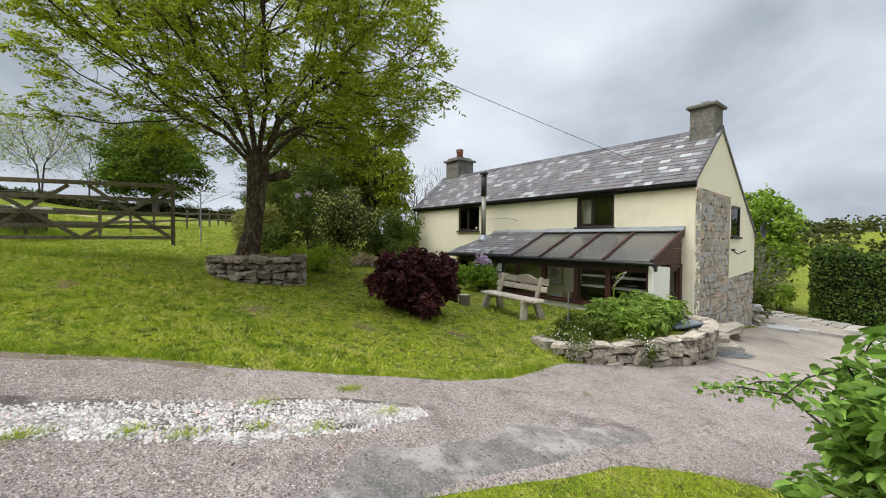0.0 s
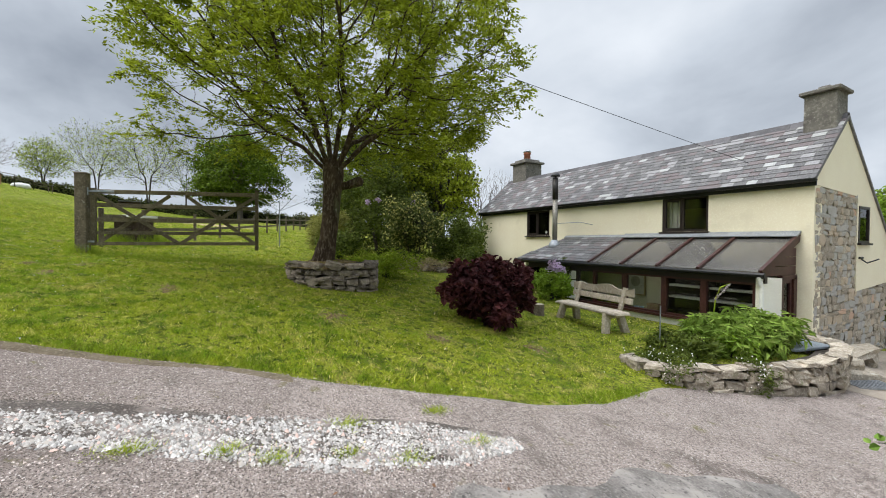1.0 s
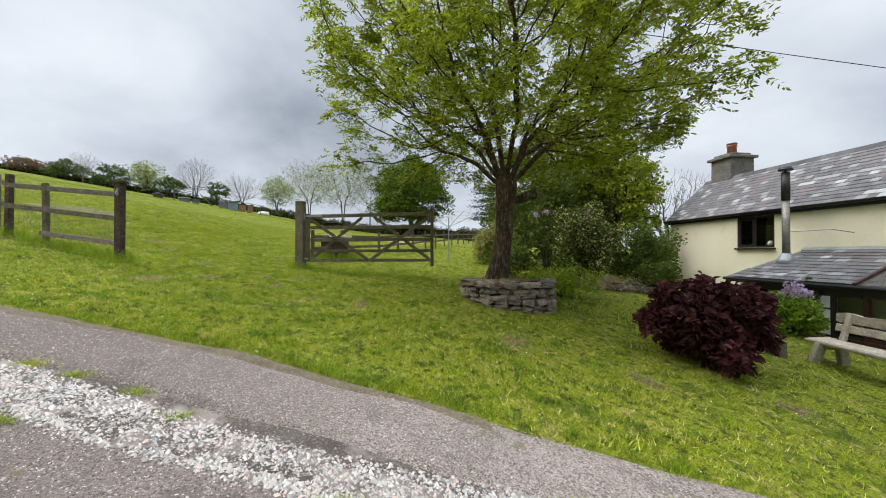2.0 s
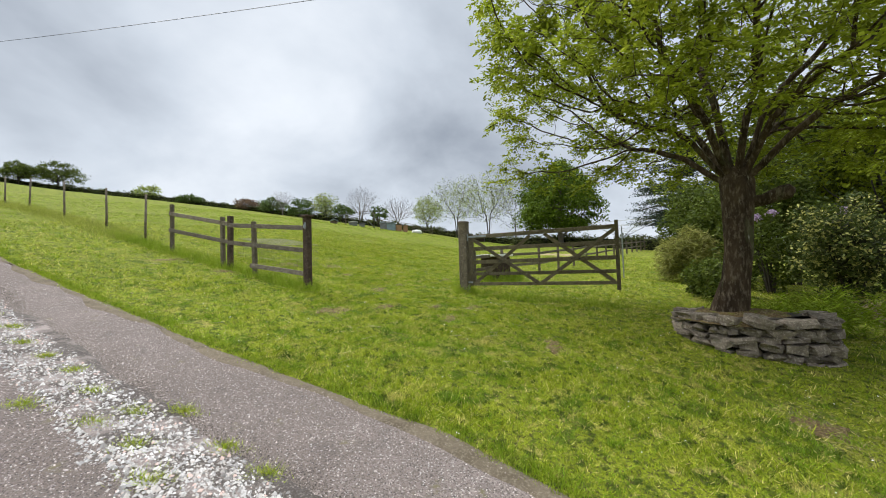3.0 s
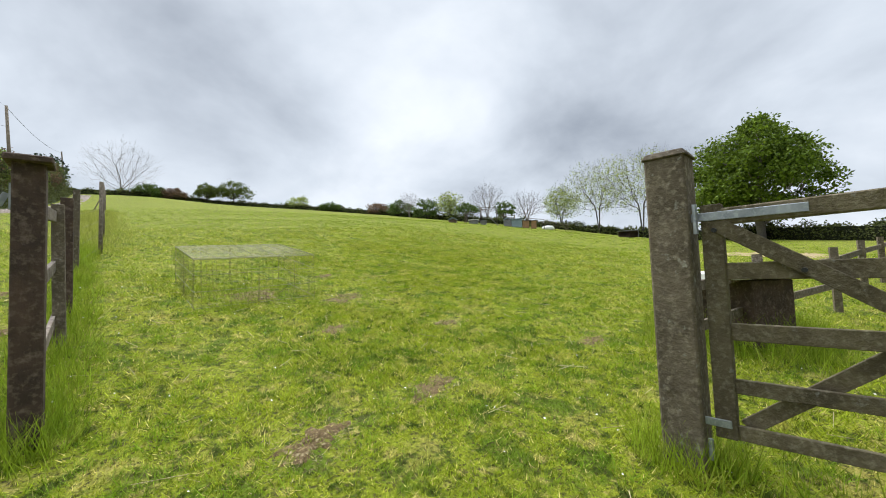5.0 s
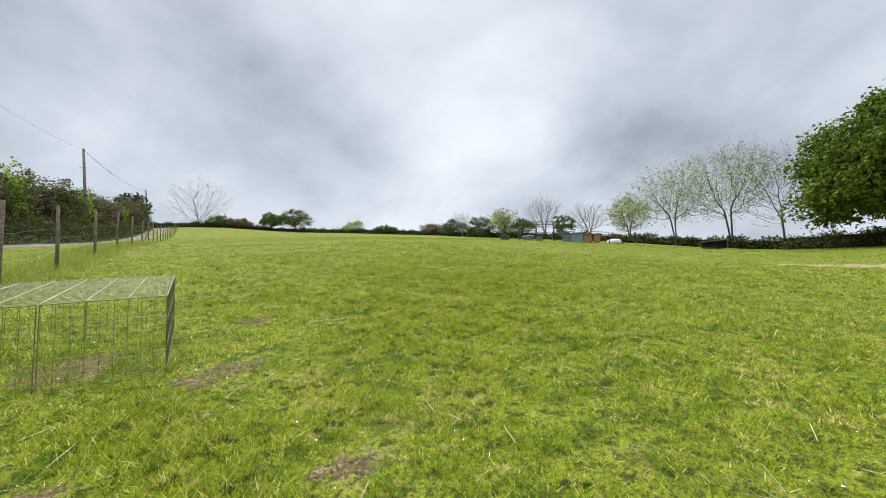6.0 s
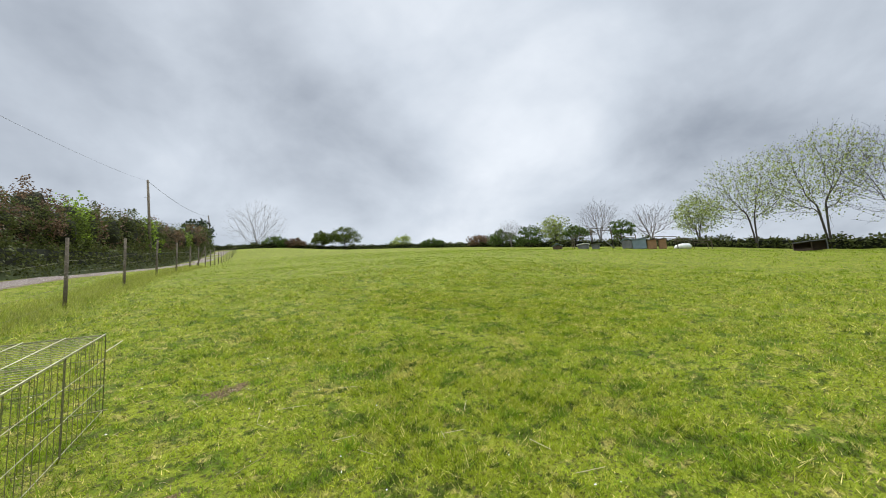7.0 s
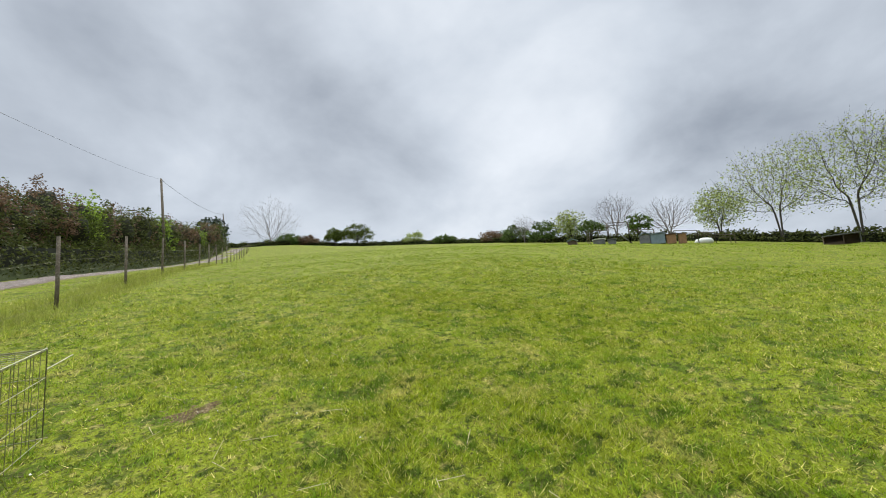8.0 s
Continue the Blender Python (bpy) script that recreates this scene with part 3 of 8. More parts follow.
tagged(part("kerb", kb, mat("kerb_stone", (0.4, 0.38, 0.34), (0.28, 0.26, 0.24), scale=3, island=0.2, bump=0.4)), "low grey stone kerb along the yard", "kerb", kind="structure")


# ---- the cottage ----
HX0, HX1 = -17.95, -6.08       # far gable, near gable
HY0, HYR, HY1 = 13.51, 15.2, 18.4   # front wall, ridge, back wall
HZ, HZR, HZB = 3.47, 4.93, 2.2      # eaves, ridge, back eaves
HB = -1.1                      # foot of the walls, under the ground
T = 0.4

house = thing("cottage", "cream rendered stone cottage with slate roof", "house", (0, 0, 0))


def wall_with_holes(x0, x1, z0, z1, y0, y1, holes):
    """A wall along x, from y0 to y1 thick, with openings that go through it."""
    g = Geo()
    xs = sorted({x0, x1, *[h[0] for h in holes], *[h[1] for h in holes]})
    zs = sorted({z0, z1, *[h[2] for h in holes], *[h[3] for h in holes]})
    for a, b in zip(xs, xs[1:]):
        for c, d in zip(zs, zs[1:]):
            mx, mz = (a + b) / 2, (c + d) / 2
            if not any(h[0] < mx < h[1] and h[2] < mz < h[3] for h in holes):
                g.box(((a + b) / 2, (y0 + y1) / 2, (c + d) / 2), (b - a, y1 - y0, d - c))
    return g


WIN_R, WIN_L = (-9.31, -8.12, 2.38, 3.30), (-14.87, -13.63, 2.33, 3.28)
LOW_DOOR = (-7.0, -6.55, -0.1, 1.75)
front = wall_with_holes(HX0, HX1, HB, HZ + 0.02, HY0, HY0 + T, [WIN_R, WIN_L, LOW_DOOR])
part("front_wall", front, M_RENDER, house, "smooth cream painted render")


def gable_outline(top):
    return [(HY0 + 0.004, HB), (HY0 + 0.004, HZ), (HYR, top), (HY1, HZB), (HY1, HB)]


# near gable: an upper coat of render over bare rubble, with a narrow window
GW = (16.1, 16.86, 2.10, 2.99)
gab = Geo()
back_z = lambda y: HZR - .04 + (y - HYR) * (HZB - HZR + .04) / (HY1 - HYR)
gab.prism([(GW[1], HB), (GW[1], back_z(GW[1])), (HY1, HZB), (HY1, HB)], "x", HX1 - T, HX1 - 0.05)
gab.prism([(GW[0], HB), (GW[0], GW[2]), (GW[1], GW[2]), (GW[1], HB)], "x", HX1 - T, HX1 - 0.05)
gab.prism([(GW[0], GW[3]), (GW[0], back_z(GW[0])), (GW[1], back_z(GW[1])), (GW[1], GW[3])], "x", HX1 - T, HX1 - 0.05)
gab.prism([(HY0 + T, HB), (HY0 + T, 3.4), (HYR, HZR - .04), (GW[0], back_z(GW[0])), (GW[0], HB)], "x", HX1 - T, HX1 - 0.05)
part("gable_wall", gab, M_MORTAR, house, "lime mortar between the rubble stones")
coat = Geo()
XA, XB = HX1 - 0.06, HX1 + 0.012


def verge_at(y):
    return HZR + .01 + (y - HYR) * ((HZ + .01 - HZR - .01) / (HY0 + .01 - HYR) if y < HYR else (2.24 - HZR - .01) / (HY1 - .02 - HYR))


coat.prism([(HY0 + .01, 3.3), (HY0 + .01, HZ + .01), (HYR, HZR + .01), (16.02, verge_at(16.02)), (16.02, 3.21)], "x", XA, XB)
coat.prism([(16.02, .93), (16.02, verge_at(16.02)), (GW[0], verge_at(GW[0])), (GW[0], .945)], "x", XA, XB)
coat.prism([(GW[0], .945), (GW[0], GW[2]), (GW[1], GW[2]), (GW[1], .98)], "x", XA, XB)
coat.prism([(GW[0], GW[3]), (GW[0], verge_at(GW[0])), (GW[1], verge_at(GW[1])), (GW[1], GW[3])], "x", XA, XB)
coat.prism([(GW[1], .98), (GW[1], verge_at(GW[1])), (HY1 - .02, 2.24), (HY1 - .02, 1.06)], "x", XA, XB)
part("gable_render", coat, M_RENDER, house, "cream render coat with a raw lower edge")
fgab = Geo().prism(gable_outline(HZR - .02), "x", HX0, HX0 + T)
part("far_gable_wall", fgab, M_RENDER, house)
part("back_wall", Geo().box(((HX0 + HX1) / 2, HY1 - T / 2, (HB + HZB) / 2), (HX1 - HX0 - .9, T, HZB - HB)), M_RENDER, house)
part("upper_floor", Geo().box(((HX0 + HX1) / 2, (HY0 + HY1) / 2, 1.95), (HX1 - HX0 - .85, HY1 - HY0 - .85, 0.12)), mat("floor_boards", (0.2, 0.14, 0.09), rough=0.7), house)
part("room_wall", Geo().box((-12.0, 16.3, 1.1), (11.0, 0.1, 4.2)), M_CREAM_WALL, house, "plain inside wall")

# roof: a deck, slates in courses, ridge tiles
slope_f = math.atan2(HZR - HZ, HYR - HY0)
slope_b = math.atan2(HZR - HZB, HY1 - HYR)
RX0, RX1 = HX0 - 0.12, HX1 + 0.05
roof = Geo()
ey, ez = HY0 - 0.1, HZ - 0.1 * math.tan(slope_f)
by, bz = HY1 + 0.15, HZB - 0.15 * math.tan(slope_b)
roof.prism([(ey, ez), (HYR, HZR), (by, bz), (by, bz + .07), (HYR, HZR + .08), (ey, ez + .07)], "x", RX0, RX1)
roof_ob = part("roof", roof, M_SLATE_REST, house, "grey slate roof patched with pale slates")


def slate_bed(x0, x1, ya, za, yb, zb, course, width, lift):
    """Places of slates on a slope from (ya, za) up to (yb, zb): centre, pitch and width for each."""
    length = math.hypot(yb - ya, zb - za)
    pitch = math.atan2(zb - za, yb - ya)
    rows = int(length / course)
    out = []
    for r in range(rows):
        d = (r + 0.5) * length / rows
        y, z = ya + (yb - ya) * d / length, za + (zb - za) * d / length
        x = x0 - (width / 2 if r % 2 else 0)
        while x < x1 - 0.02:
            w = width * rnd(0.8, 1.15)
            a, b = max(x, x0), min(x + w, x1)
            if b - a > 0.05:
                out.append(((a + b) / 2, y - math.sin(pitch) * lift, z + math.cos(pitch) * lift, math.degrees(pitch) - rnd(3.0, 4.6), b - a - 0.006, length / rows * 1.22))
            x += w
    return out


unit_slate = bevelled(Geo().box((0, 0, 0), (1, 1, 1)).mesh("slate"), 0.03)
unit_slate.materials.append(M_SLATE)


def lay_slates(parent, bed, near):
    """The slates within reach of near are parts; the rest is one mesh."""
    bed = sorted(bed, key=lambda s: abs(s[0] - near))
    rest = Geo()
    for k, (x, y, z, p, w, l) in enumerate(bed):
        m = pose(x, y, z, p, rnd(-.5, .5), rnd(-.7, .7)) @ Matrix.Diagonal((w, l, rnd(0.007, 0.012), 1))
        if k < 300:
            ob = new("slate", unit_slate)
            ob.parent = parent
            ob.matrix_local = m
        else:
            rest.add([tuple(m @ Vector(c)) for c in ((-.5, -.5, -.5), (.5, -.5, -.5), (.5, .5, -.5), (-.5, .5, -.5), (-.5, -.5, .5), (.5, -.5, .5), (.5, .5, .5), (-.5, .5, .5))],
                     [(3, 2, 1, 0), (4, 5, 6, 7), (0, 1, 5, 4), (1, 2, 6, 5), (2, 3, 7, 6), (3, 0, 4, 7)])
    if rest.v:
        tagged(part("slating", rest, M_SLATE_REST, parent), "", "", kind="stuff")


ridge = Geo()
x = RX0
while x < RX1 - 0.1:
    L = min(0.44, RX1 - x)
    ridge.prism([(HYR - .15, HZR - .045), (HYR - .02, HZR + .115), (HYR + .02, HZR + .115), (HYR + .15, HZR - .045), (HYR + .15, HZR - .02), (HYR + .02, HZR + .135 + rnd(0, .008)), (HYR - .02, HZR + .135), (HYR - .15, HZR - .02)], "x", x, x + L - .008)
    x += 0.44
part("ridge_tiles", ridge, mat("ridge_tile", (0.12, 0.115, 0.12), (0.08, 0.075, 0.08), scale=4, island=0.3, rough=0.8, spots=((0.3, 0.14, 0.1), 1.2, 0.68, 0.72)), roof_ob)
fas = Geo().box(((RX0 + RX1) / 2, ey + 0.03, ez - 0.03), (RX1 - RX0, 0.03, 0.16))
part("fascia", fas, M_BLACK, house, "black fascia board")
arc = [math.pi + k * math.pi / 7 for k in range(8)]
gut = Geo().prism([(ey - .05 + .06 * math.cos(t), ez + .02 + .055 * math.sin(t)) for t in arc] + [(ey - .05 + .052 * math.cos(t), ez + .02 + .047 * math.sin(t)) for t in arc[::-1]], "x", RX0 - .03, RX1 + .02)
part("gutter", gut, M_BLACK, house, "black half-round gutter")
dp = Geo().tube([(RX0 + .1, ey - .05, ez - .02), (RX0 + .12, HY0 - .08, ez - .25), (RX0 + .16, HY0 - .06, -0.2)], 0.035, 8)
part("downpipe", dp, M_BLACK, house)


# windows
def window(x0, x1, z0, z1, y, split, parent, depth=0.06, fmat=None, name="window"):
    fmat = fmat or M_BROWN_FRAME
    w = new(name); w.parent = parent
    fr = Geo()
    t = 0.06
    for a, b, c, d in ((x0, x1, z0, z0 + t), (x0, x1, z1 - t, z1), (x0, x0 + t, z0 + t, z1 - t), (x1 - t, x1, z0 + t, z1 - t)):
        fr.box(((a + b) / 2, y, (c + d) / 2), (b - a, depth, d - c))
    sx = x0 + (x1 - x0) * split
    fr.box((sx, y, (z0 + z1) / 2), (t, depth - .004, z1 - z0 - 2 * t))
    # the inner rails of the opening light
    for a, b, c, d in ((x0 + t, sx - t / 2, z0 + t, z0 + t + .04), (x0 + t, sx - t / 2, z1 - t - .04, z1 - t), (x0 + t, x0 + t + .04, z0 + t + .04, z1 - t - .04), (sx - t / 2 - .04, sx - t / 2, z0 + t + .04, z1 - t - .04)):
        fr.box(((a + b) / 2, y - .008, (c + d) / 2), (b - a, depth, d - c))
    part("window_frame", fr, fmat, w)
    for a, b in ((x0 + t, sx - t / 2), (sx + t / 2, x1 - t)):
        p = part("pane", Geo().box(((a + b) / 2, y + .01, (z0 + z1) / 2), (b - a - .002, 0.006, z1 - z0 - 2 * t - .002)), G_WINDOW, w)
        p.visible_shadow = False
    part("window_sill", Geo().box(((x0 + x1) / 2, y - .05, z0 - .03), (x1 - x0 + .08, 0.16, 0.05)), fmat, w)
    return w


window(*WIN_R[:2], *WIN_R[2:], HY0 + 0.05, 0.46, house)
window(*WIN_L[:2], *WIN_L[2:], HY0 + 0.05, 0.48, house)
cur = Geo()
for k in range(7):
    cur.box((-14.62 + k * 0.075, HY0 + .2 + .02 * (k % 2), 2.8), (0.07, 0.012, 0.86))
M_CURTAIN = mat("pale_curtain", (0.5, 0.48, 0.44), (0.42, 0.4, 0.37), rough=0.9)
part("curtain", cur, M_CURTAIN, house, "pale hanging curtain")
cur = Geo()
for k in range(5):
    cur.box((-9.18 + k * 0.075, HY0 + .2 + .02 * (k % 2), 2.84), (0.07, 0.012, 0.86))
part("curtain", cur, M_CURTAIN, house, "pale hanging curtain")
part("sill_ball", Geo().tube([(-13.86, HY0 + .13, 2.37), (-13.86, HY0 + .13, 2.4), (-13.86, HY0 + .13, 2.46), (-13.86, HY0 + .13, 2.52), (-13.86, HY0 + .13, 2.54)], [.02, .07, .09, .06, .015], 10), M_WHITE_PAINT, house, "round white ornament", True)
gwin = new("gable_window"); gwin.parent = house
gf_ = Geo()
for a, b, c, d in ((GW[0], GW[1], GW[2], GW[2] + .06), (GW[0], GW[1], GW[3] - .06, GW[3]), (GW[0], GW[0] + .06, GW[2] + .06, GW[3] - .06), (GW[1] - .06, GW[1], GW[2] + .06, GW[3] - .06)):
    gf_.box((HX1 - .01, (a + b) / 2, (c + d) / 2), (.07, b - a, d - c))
part("window_frame", gf_, M_BROWN_FRAME, gwin)
gp_ = part("pane", Geo().box((HX1 - .005, (GW[0] + GW[1]) / 2, (GW[2] + GW[3]) / 2), (.006, GW[1] - GW[0] - .12, GW[3] - GW[2] - .12)), G_WINDOW, gwin)
gp_.visible_shadow = False
part("window_sill", Geo().box((HX1 + .02, (GW[0] + GW[1]) / 2, GW[2] - .025), (.12, GW[1] - GW[0] + .1, .05)), M_BROWN_FRAME, gwin)

# chimneys
ch = new("near_chimney"); ch.parent = house
part("chimney_stack", Geo().box((-6.42, 15.12, 4.94), (0.6, 0.66, 1.22), None, 0.97), M_CHIMNEY, ch, "weathered grey rendered stack", bevel=0.015)
part("capping", Geo().box((-6.42, 15.12, 5.59), (0.74, 0.8, 0.085)), M_CHIMNEY, ch, bevel=0.015)
part("flaunching", Geo().box((-6.42, 15.12, 5.68), (0.28, 0.3, 0.14), None, 0.7), M_CHIMNEY, ch)
ch2 = new("far_chimney"); ch2.parent = house
part("chimney_stack", Geo().box((-17.2, 15.55, 5.0), (0.95, 1.0, 1.5), None, 0.97), M_CHIMNEY, ch2, "weathered grey rendered stack", bevel=0.015)
part("capping", Geo().box((-17.2, 15.55, 5.80), (1.12, 1.18, 0.1)), M_CHIMNEY, ch2, bevel=0.015)
part("upper_cap", Geo().box((-17.2, 15.55, 5.9), (0.8, 0.85, 0.12)), M_CHIMNEY, ch2, bevel=0.015)
part("chimney_pot", Geo().tube([(-17.2, 15.55, 5.93), (-17.2, 15.55, 6.25), (-17.2, 15.55, 6.27), (-17.2, 15.55, 6.33)], [.17, .15, .18, .17], 12), M_TERRACOTTA, ch2, "red clay pot", True)
part("cowl", Geo().tube([(-17.2, 15.55, 6.36), (-17.2, 15.55, 6.42), (-17.2, 15.55, 6.48)], [.19, .16, .04], 12), M_GALV, ch2, "", True)

# slate lean-to with a steel flue
LY, LZ = 11.85, 1.52          # eaves of the lean-to and of the glazed roof
LT = 2.25                     # its top against the wall
LX0, LX1, LXG = -13.5, -6.3, -10.38
FY = 12.0
lean = new("lean_to"); lean.parent = house
deck = Geo().add([(LX0, LY, LZ - .05), (LXG + .04, LY, LZ - .05), (LXG + .04, HY0, LT - .05), (LX0 + .7, HY0, LT - .05), (LX0, LY, LZ), (LXG + .04, LY, LZ), (LXG + .04, HY0, LT), (LX0 + .7, HY0, LT)],
                 [(3, 2, 1, 0), (4, 5, 6, 7), (0, 1, 5, 4), (1, 2, 6, 5), (2, 3, 7, 6), (3, 0, 4, 7)])
lean_roof = part("lean_to_roof", deck, M_SLATE_REST, lean, "low slate lean-to roof")
part("end_wall", Geo().box((LX0 + .35, 12.78, .2), (.25, 1.44, 2.5)), M_RENDER, lean)
part("end_gable", Geo().prism([(12.06, 1.45), (HY0, 1.45), (HY0, LT - .1), (12.06, 1.5)], "x", LX0 + .42, LX0 + .6), M_RENDER, lean)
FX, FLY = -12.7, 12.85
flue = new("flue"); flue.parent = house
part("pipe", Geo().tube([(FX, FLY, 1.85), (FX, FLY, 3.6)], 0.085, 14), M_STEEL, flue, "dulled steel flue pipe", True)
part("upper_pipe", Geo().tube([(FX, FLY, 3.55), (FX, FLY, 4.3)], 0.098, 14), mat("sooty_steel", (0.06, 0.055, 0.05), (0.03, 0.03, 0.03), scale=4, rough=0.5, metal=0.4), flue, "sooty upper flue length", True)
part("cowl", Geo().tube([(FX, FLY, 4.34), (FX, FLY, 4.37), (FX, FLY, 4.43), (FX, FLY, 4.45)], [.16, .165, .13, .03], 14), M_BLACK, flue, "flat black cowl")
part("cowl_stem", Geo().tube([(FX, FLY, 4.28), (FX, FLY, 4.36)], .03, 8), M_BLACK, flue)
part("collar", Geo().tube([(FX, FLY, 1.85), (FX, FLY, 2.0), (FX, FLY, 2.16)], [.26, .2, .1], 14), M_LEAD, flue, "lead collar", True)
part("stay", Geo().tube([(FX + .08, FLY, 2.72), (FX + 1.05, FLY + .05, 2.73), (FX + 1.05, HY0, 2.66)], 0.012, 6), M_GALV, flue)

# glazed lean-to: sill wall, maroon frames, tinted roof sheets with maroon bars
cons = new("conservatory"); cons.parent = house
part("sill_wall", Geo().box(((LX0 + .5 + LX1) / 2, FY, -.02), (LX1 - LX0 - .5, 0.16, 0.72)), M_WHITE_PAINT, cons, "low pale wall under the glazing")
part("head_beam", Geo().box(((LX0 + .5 + LX1) / 2, FY, 1.36), (LX1 - LX0 - .5, 0.1, 0.14)), M_BROWN_FRAME, cons)
posts_x = [-13.02, -11.85, -10.9, -10.3, -9.35, -8.3, -7.42, -6.44]
for x in posts_x:
    part("mullion", Geo().box((x, FY, 0.8), (0.09 if x < -10 else 0.13, 0.09, 1.0)), M_MAROON if x > -10.6 else M_BROWN_FRAME, cons)
part("sill", Geo().box((-8.55, FY - .05, 0.36), (4.4, 0.2, 0.06)), M_MAROON, cons, "maroon window sill")
for a, b in zip(posts_x, posts_x[1:]):
    if abs(a + 11.85) < .01:
        continue
    p = part("pane", Geo().box(((a + b) / 2, FY + .01, 0.83), (b - a - .1, 0.006, 0.9)), G_WINDOW, cons)
    p.visible_shadow = False
    for zz in (.41, 1.27):
        part("sash_rail", Geo().box(((a + b) / 2, FY - .012, zz), (b - a - .13, .07, .05)), M_MAROON if a > -10.6 else M_BROWN_FRAME, cons)
# a whitewashed stretch of small blocks between the two windows
for i in range(4):
    for j in range(3):
        part("block", Geo().box((-11.7 + i * .215, FY - .02, .52 + j * .29), (.19, .05, .25)), M_WHITE_PAINT, cons, bevel=.008)
part("block_backing", Geo().box((-11.38, FY + .03, .82), (.85, .05, 1.0)), M_DARK_SOIL, cons)
bars = [-10.38, -9.36, -8.4, -7.46, -6.32]
for a, b in zip(bars, bars[1:]):
    part("roof_sheet", Geo().prism([(LY + .02, LZ - .012), (HY0 - .02, LT - .022), (HY0 - .02, LT - .01), (LY + .02, LZ)], "x", a + .01, b - .01), G_ROOF, cons, "tinted translucent roof sheet")
for x in bars:
    part("glazing_bar", Geo().beam((x, LY - .05, LZ + .012), (x, HY0 - .02, LT + .012), .065, .05), M_MAROON, cons)
part("flashing", Geo().prism([(HY0 - .2, LT - .03), (HY0 - .004, LT + .05), (HY0 - .004, LT + .1), (HY0 - .03, LT + .1), (HY0 - .21, LT - .01)], "x", LXG - .05, LX1 + .02), M_LEAD, cons, "lead flashing along the wall")
part("flashing", Geo().prism([(HY0 - .1, LT - .02), (HY0 - .004, LT + .03), (HY0 - .004, LT + .07), (HY0 - .11, LT + .0)], "x", LX0 + .7, LXG - .06), M_LEAD, cons)
part("eaves_board", Geo().box(((LX0 + LX1) / 2, LY + .02, LZ - .08), (LX1 - LX0 + .05, .03, .1)), M_BLACK, cons)
part("eaves_gutter", Geo().tube([(LX0 - .05, LY - .04, LZ - .05), (LX1 + .05, LY - .04, LZ - .06)], .045, 8), M_BLACK, cons)
# near side of the glazed lean-to: white render panel, maroon boards, glazed side door
side = new("side_entrance"); side.parent = house
part("render_panel", Geo().prism([(FY - .08, -.45), (12.78, -.45), (12.78, 1.36), (FY - .08, 1.42)], "x", LX1 - .14, LX1 - .03), mat("white_render", (0.8, 0.78, 0.68), (0.74, 0.71, 0.6), scale=1.5, rough=0.9), side, "off-white rendered side panel")
for j in range(4):
    z0 = 1.42 + j * .19
    yy = LY + (z0 + .1 - LZ + .1) / (LT - LZ) * (HY0 - LY)
    if yy < HY0 - .15:
        part("cladding_board", Geo().beam((LX1 - .06, max(yy, LY + .1), z0 + .09), (LX1 - .06, HY0 - .05, z0 + .09), .03, .18), M_MAROON, side)
part("barge_board", Geo().beam((LX1 - .02, LY, LZ - .07), (LX1 - .02, HY0, LT - .06), .04, .14), M_MAROON, side)
part("door_lintel", Geo().beam((LX1 - .07, 12.78, 1.37), (LX1 - .07, HY0 - .02, 1.37), .09, .09), M_MAROON, side)
part("door_post", Geo().box((LX1 - .07, 12.82, .45), (.09, .08, 1.85)), M_MAROON, side)
part("door_post", Geo().box((LX1 - .07, 13.42, .45), (.09, .14, 1.85)), M_MAROON, side)
door = new("glazed_door"); door.parent = side
dg = Geo()
for a, b, c, d in ((12.87, 12.94, -.3, 1.33), (13.27, 13.35, -.3, 1.33), (12.94, 13.27, -.3, .05), (12.94, 13.27, 1.24, 1.33), (12.94, 13.27, .38, .46)):
    dg.box((LX1 - .09, (a + b) / 2, (c + d) / 2), (.05, b - a, d - c))
part("door_leaf", dg, M_MAROON, door, "maroon glazed door")
dpn = part("pane", Geo().box((LX1 - .09, 13.1, .66), (.006, .34, 1.18)), G_WINDOW, door)
dpn.visible_shadow = False
part("downpipe", Geo().tube([(LX1 - .05, LY - .04, LZ - .1), (LX1 - .02, FY - .13, LZ - .3), (LX1 - .02, FY - .13, -.1)], .035, 8), M_WHITE_PAINT, side, "white downpipe")
# inside the glazed room
part("floor_slab", Geo().box((-9.7, 12.75, -.18), (6.6, 1.4, .1)), mat("quarry_tile", (0.25, 0.14, 0.1), (0.18, 0.1, 0.07), scale=3, rough=0.6), cons)
rack = thing("shelf_unit", "dark open shelf unit with pale shelves", "shelf", (-7.9, 13.3, -.13))
for z in (.45, .8, 1.1, 1.4):
    part("shelf", Geo().box((0, 0, z), (1.95, .3, .05)), M_WHITE_PAINT if z in (.8, 1.1) else M_BROWN_FRAME, rack)
# dark panel added to stand in for the dim room behind the shelves
part("back_panel", Geo().box((0, .135, .74), (1.98, .02, 1.48)), M_BROWN_FRAME, rack, "dark panel added for the dim room behind the shelves")
for sx in (-1.0, 0, 1.0):
    part("upright", Geo().box((sx, 0, .74), (.05, .3, 1.48)), M_BROWN_FRAME, rack)
pic = thing("wall_picture", "framed pale picture of a plain round shape", "picture", (-10.05, 13.48, .62))
part("picture_mount", Geo().box((0, 0, .3), (.56, .03, .7)), mat("picture_paper", (0.55, 0.53, 0.47), rough=0.8), pic)
part("picture_shape", Geo().tube([(0, -.018, .32), (0, -.024, .32)], .15, 14), mat("ink", (0.3, 0.28, 0.24), rough=0.8), pic)
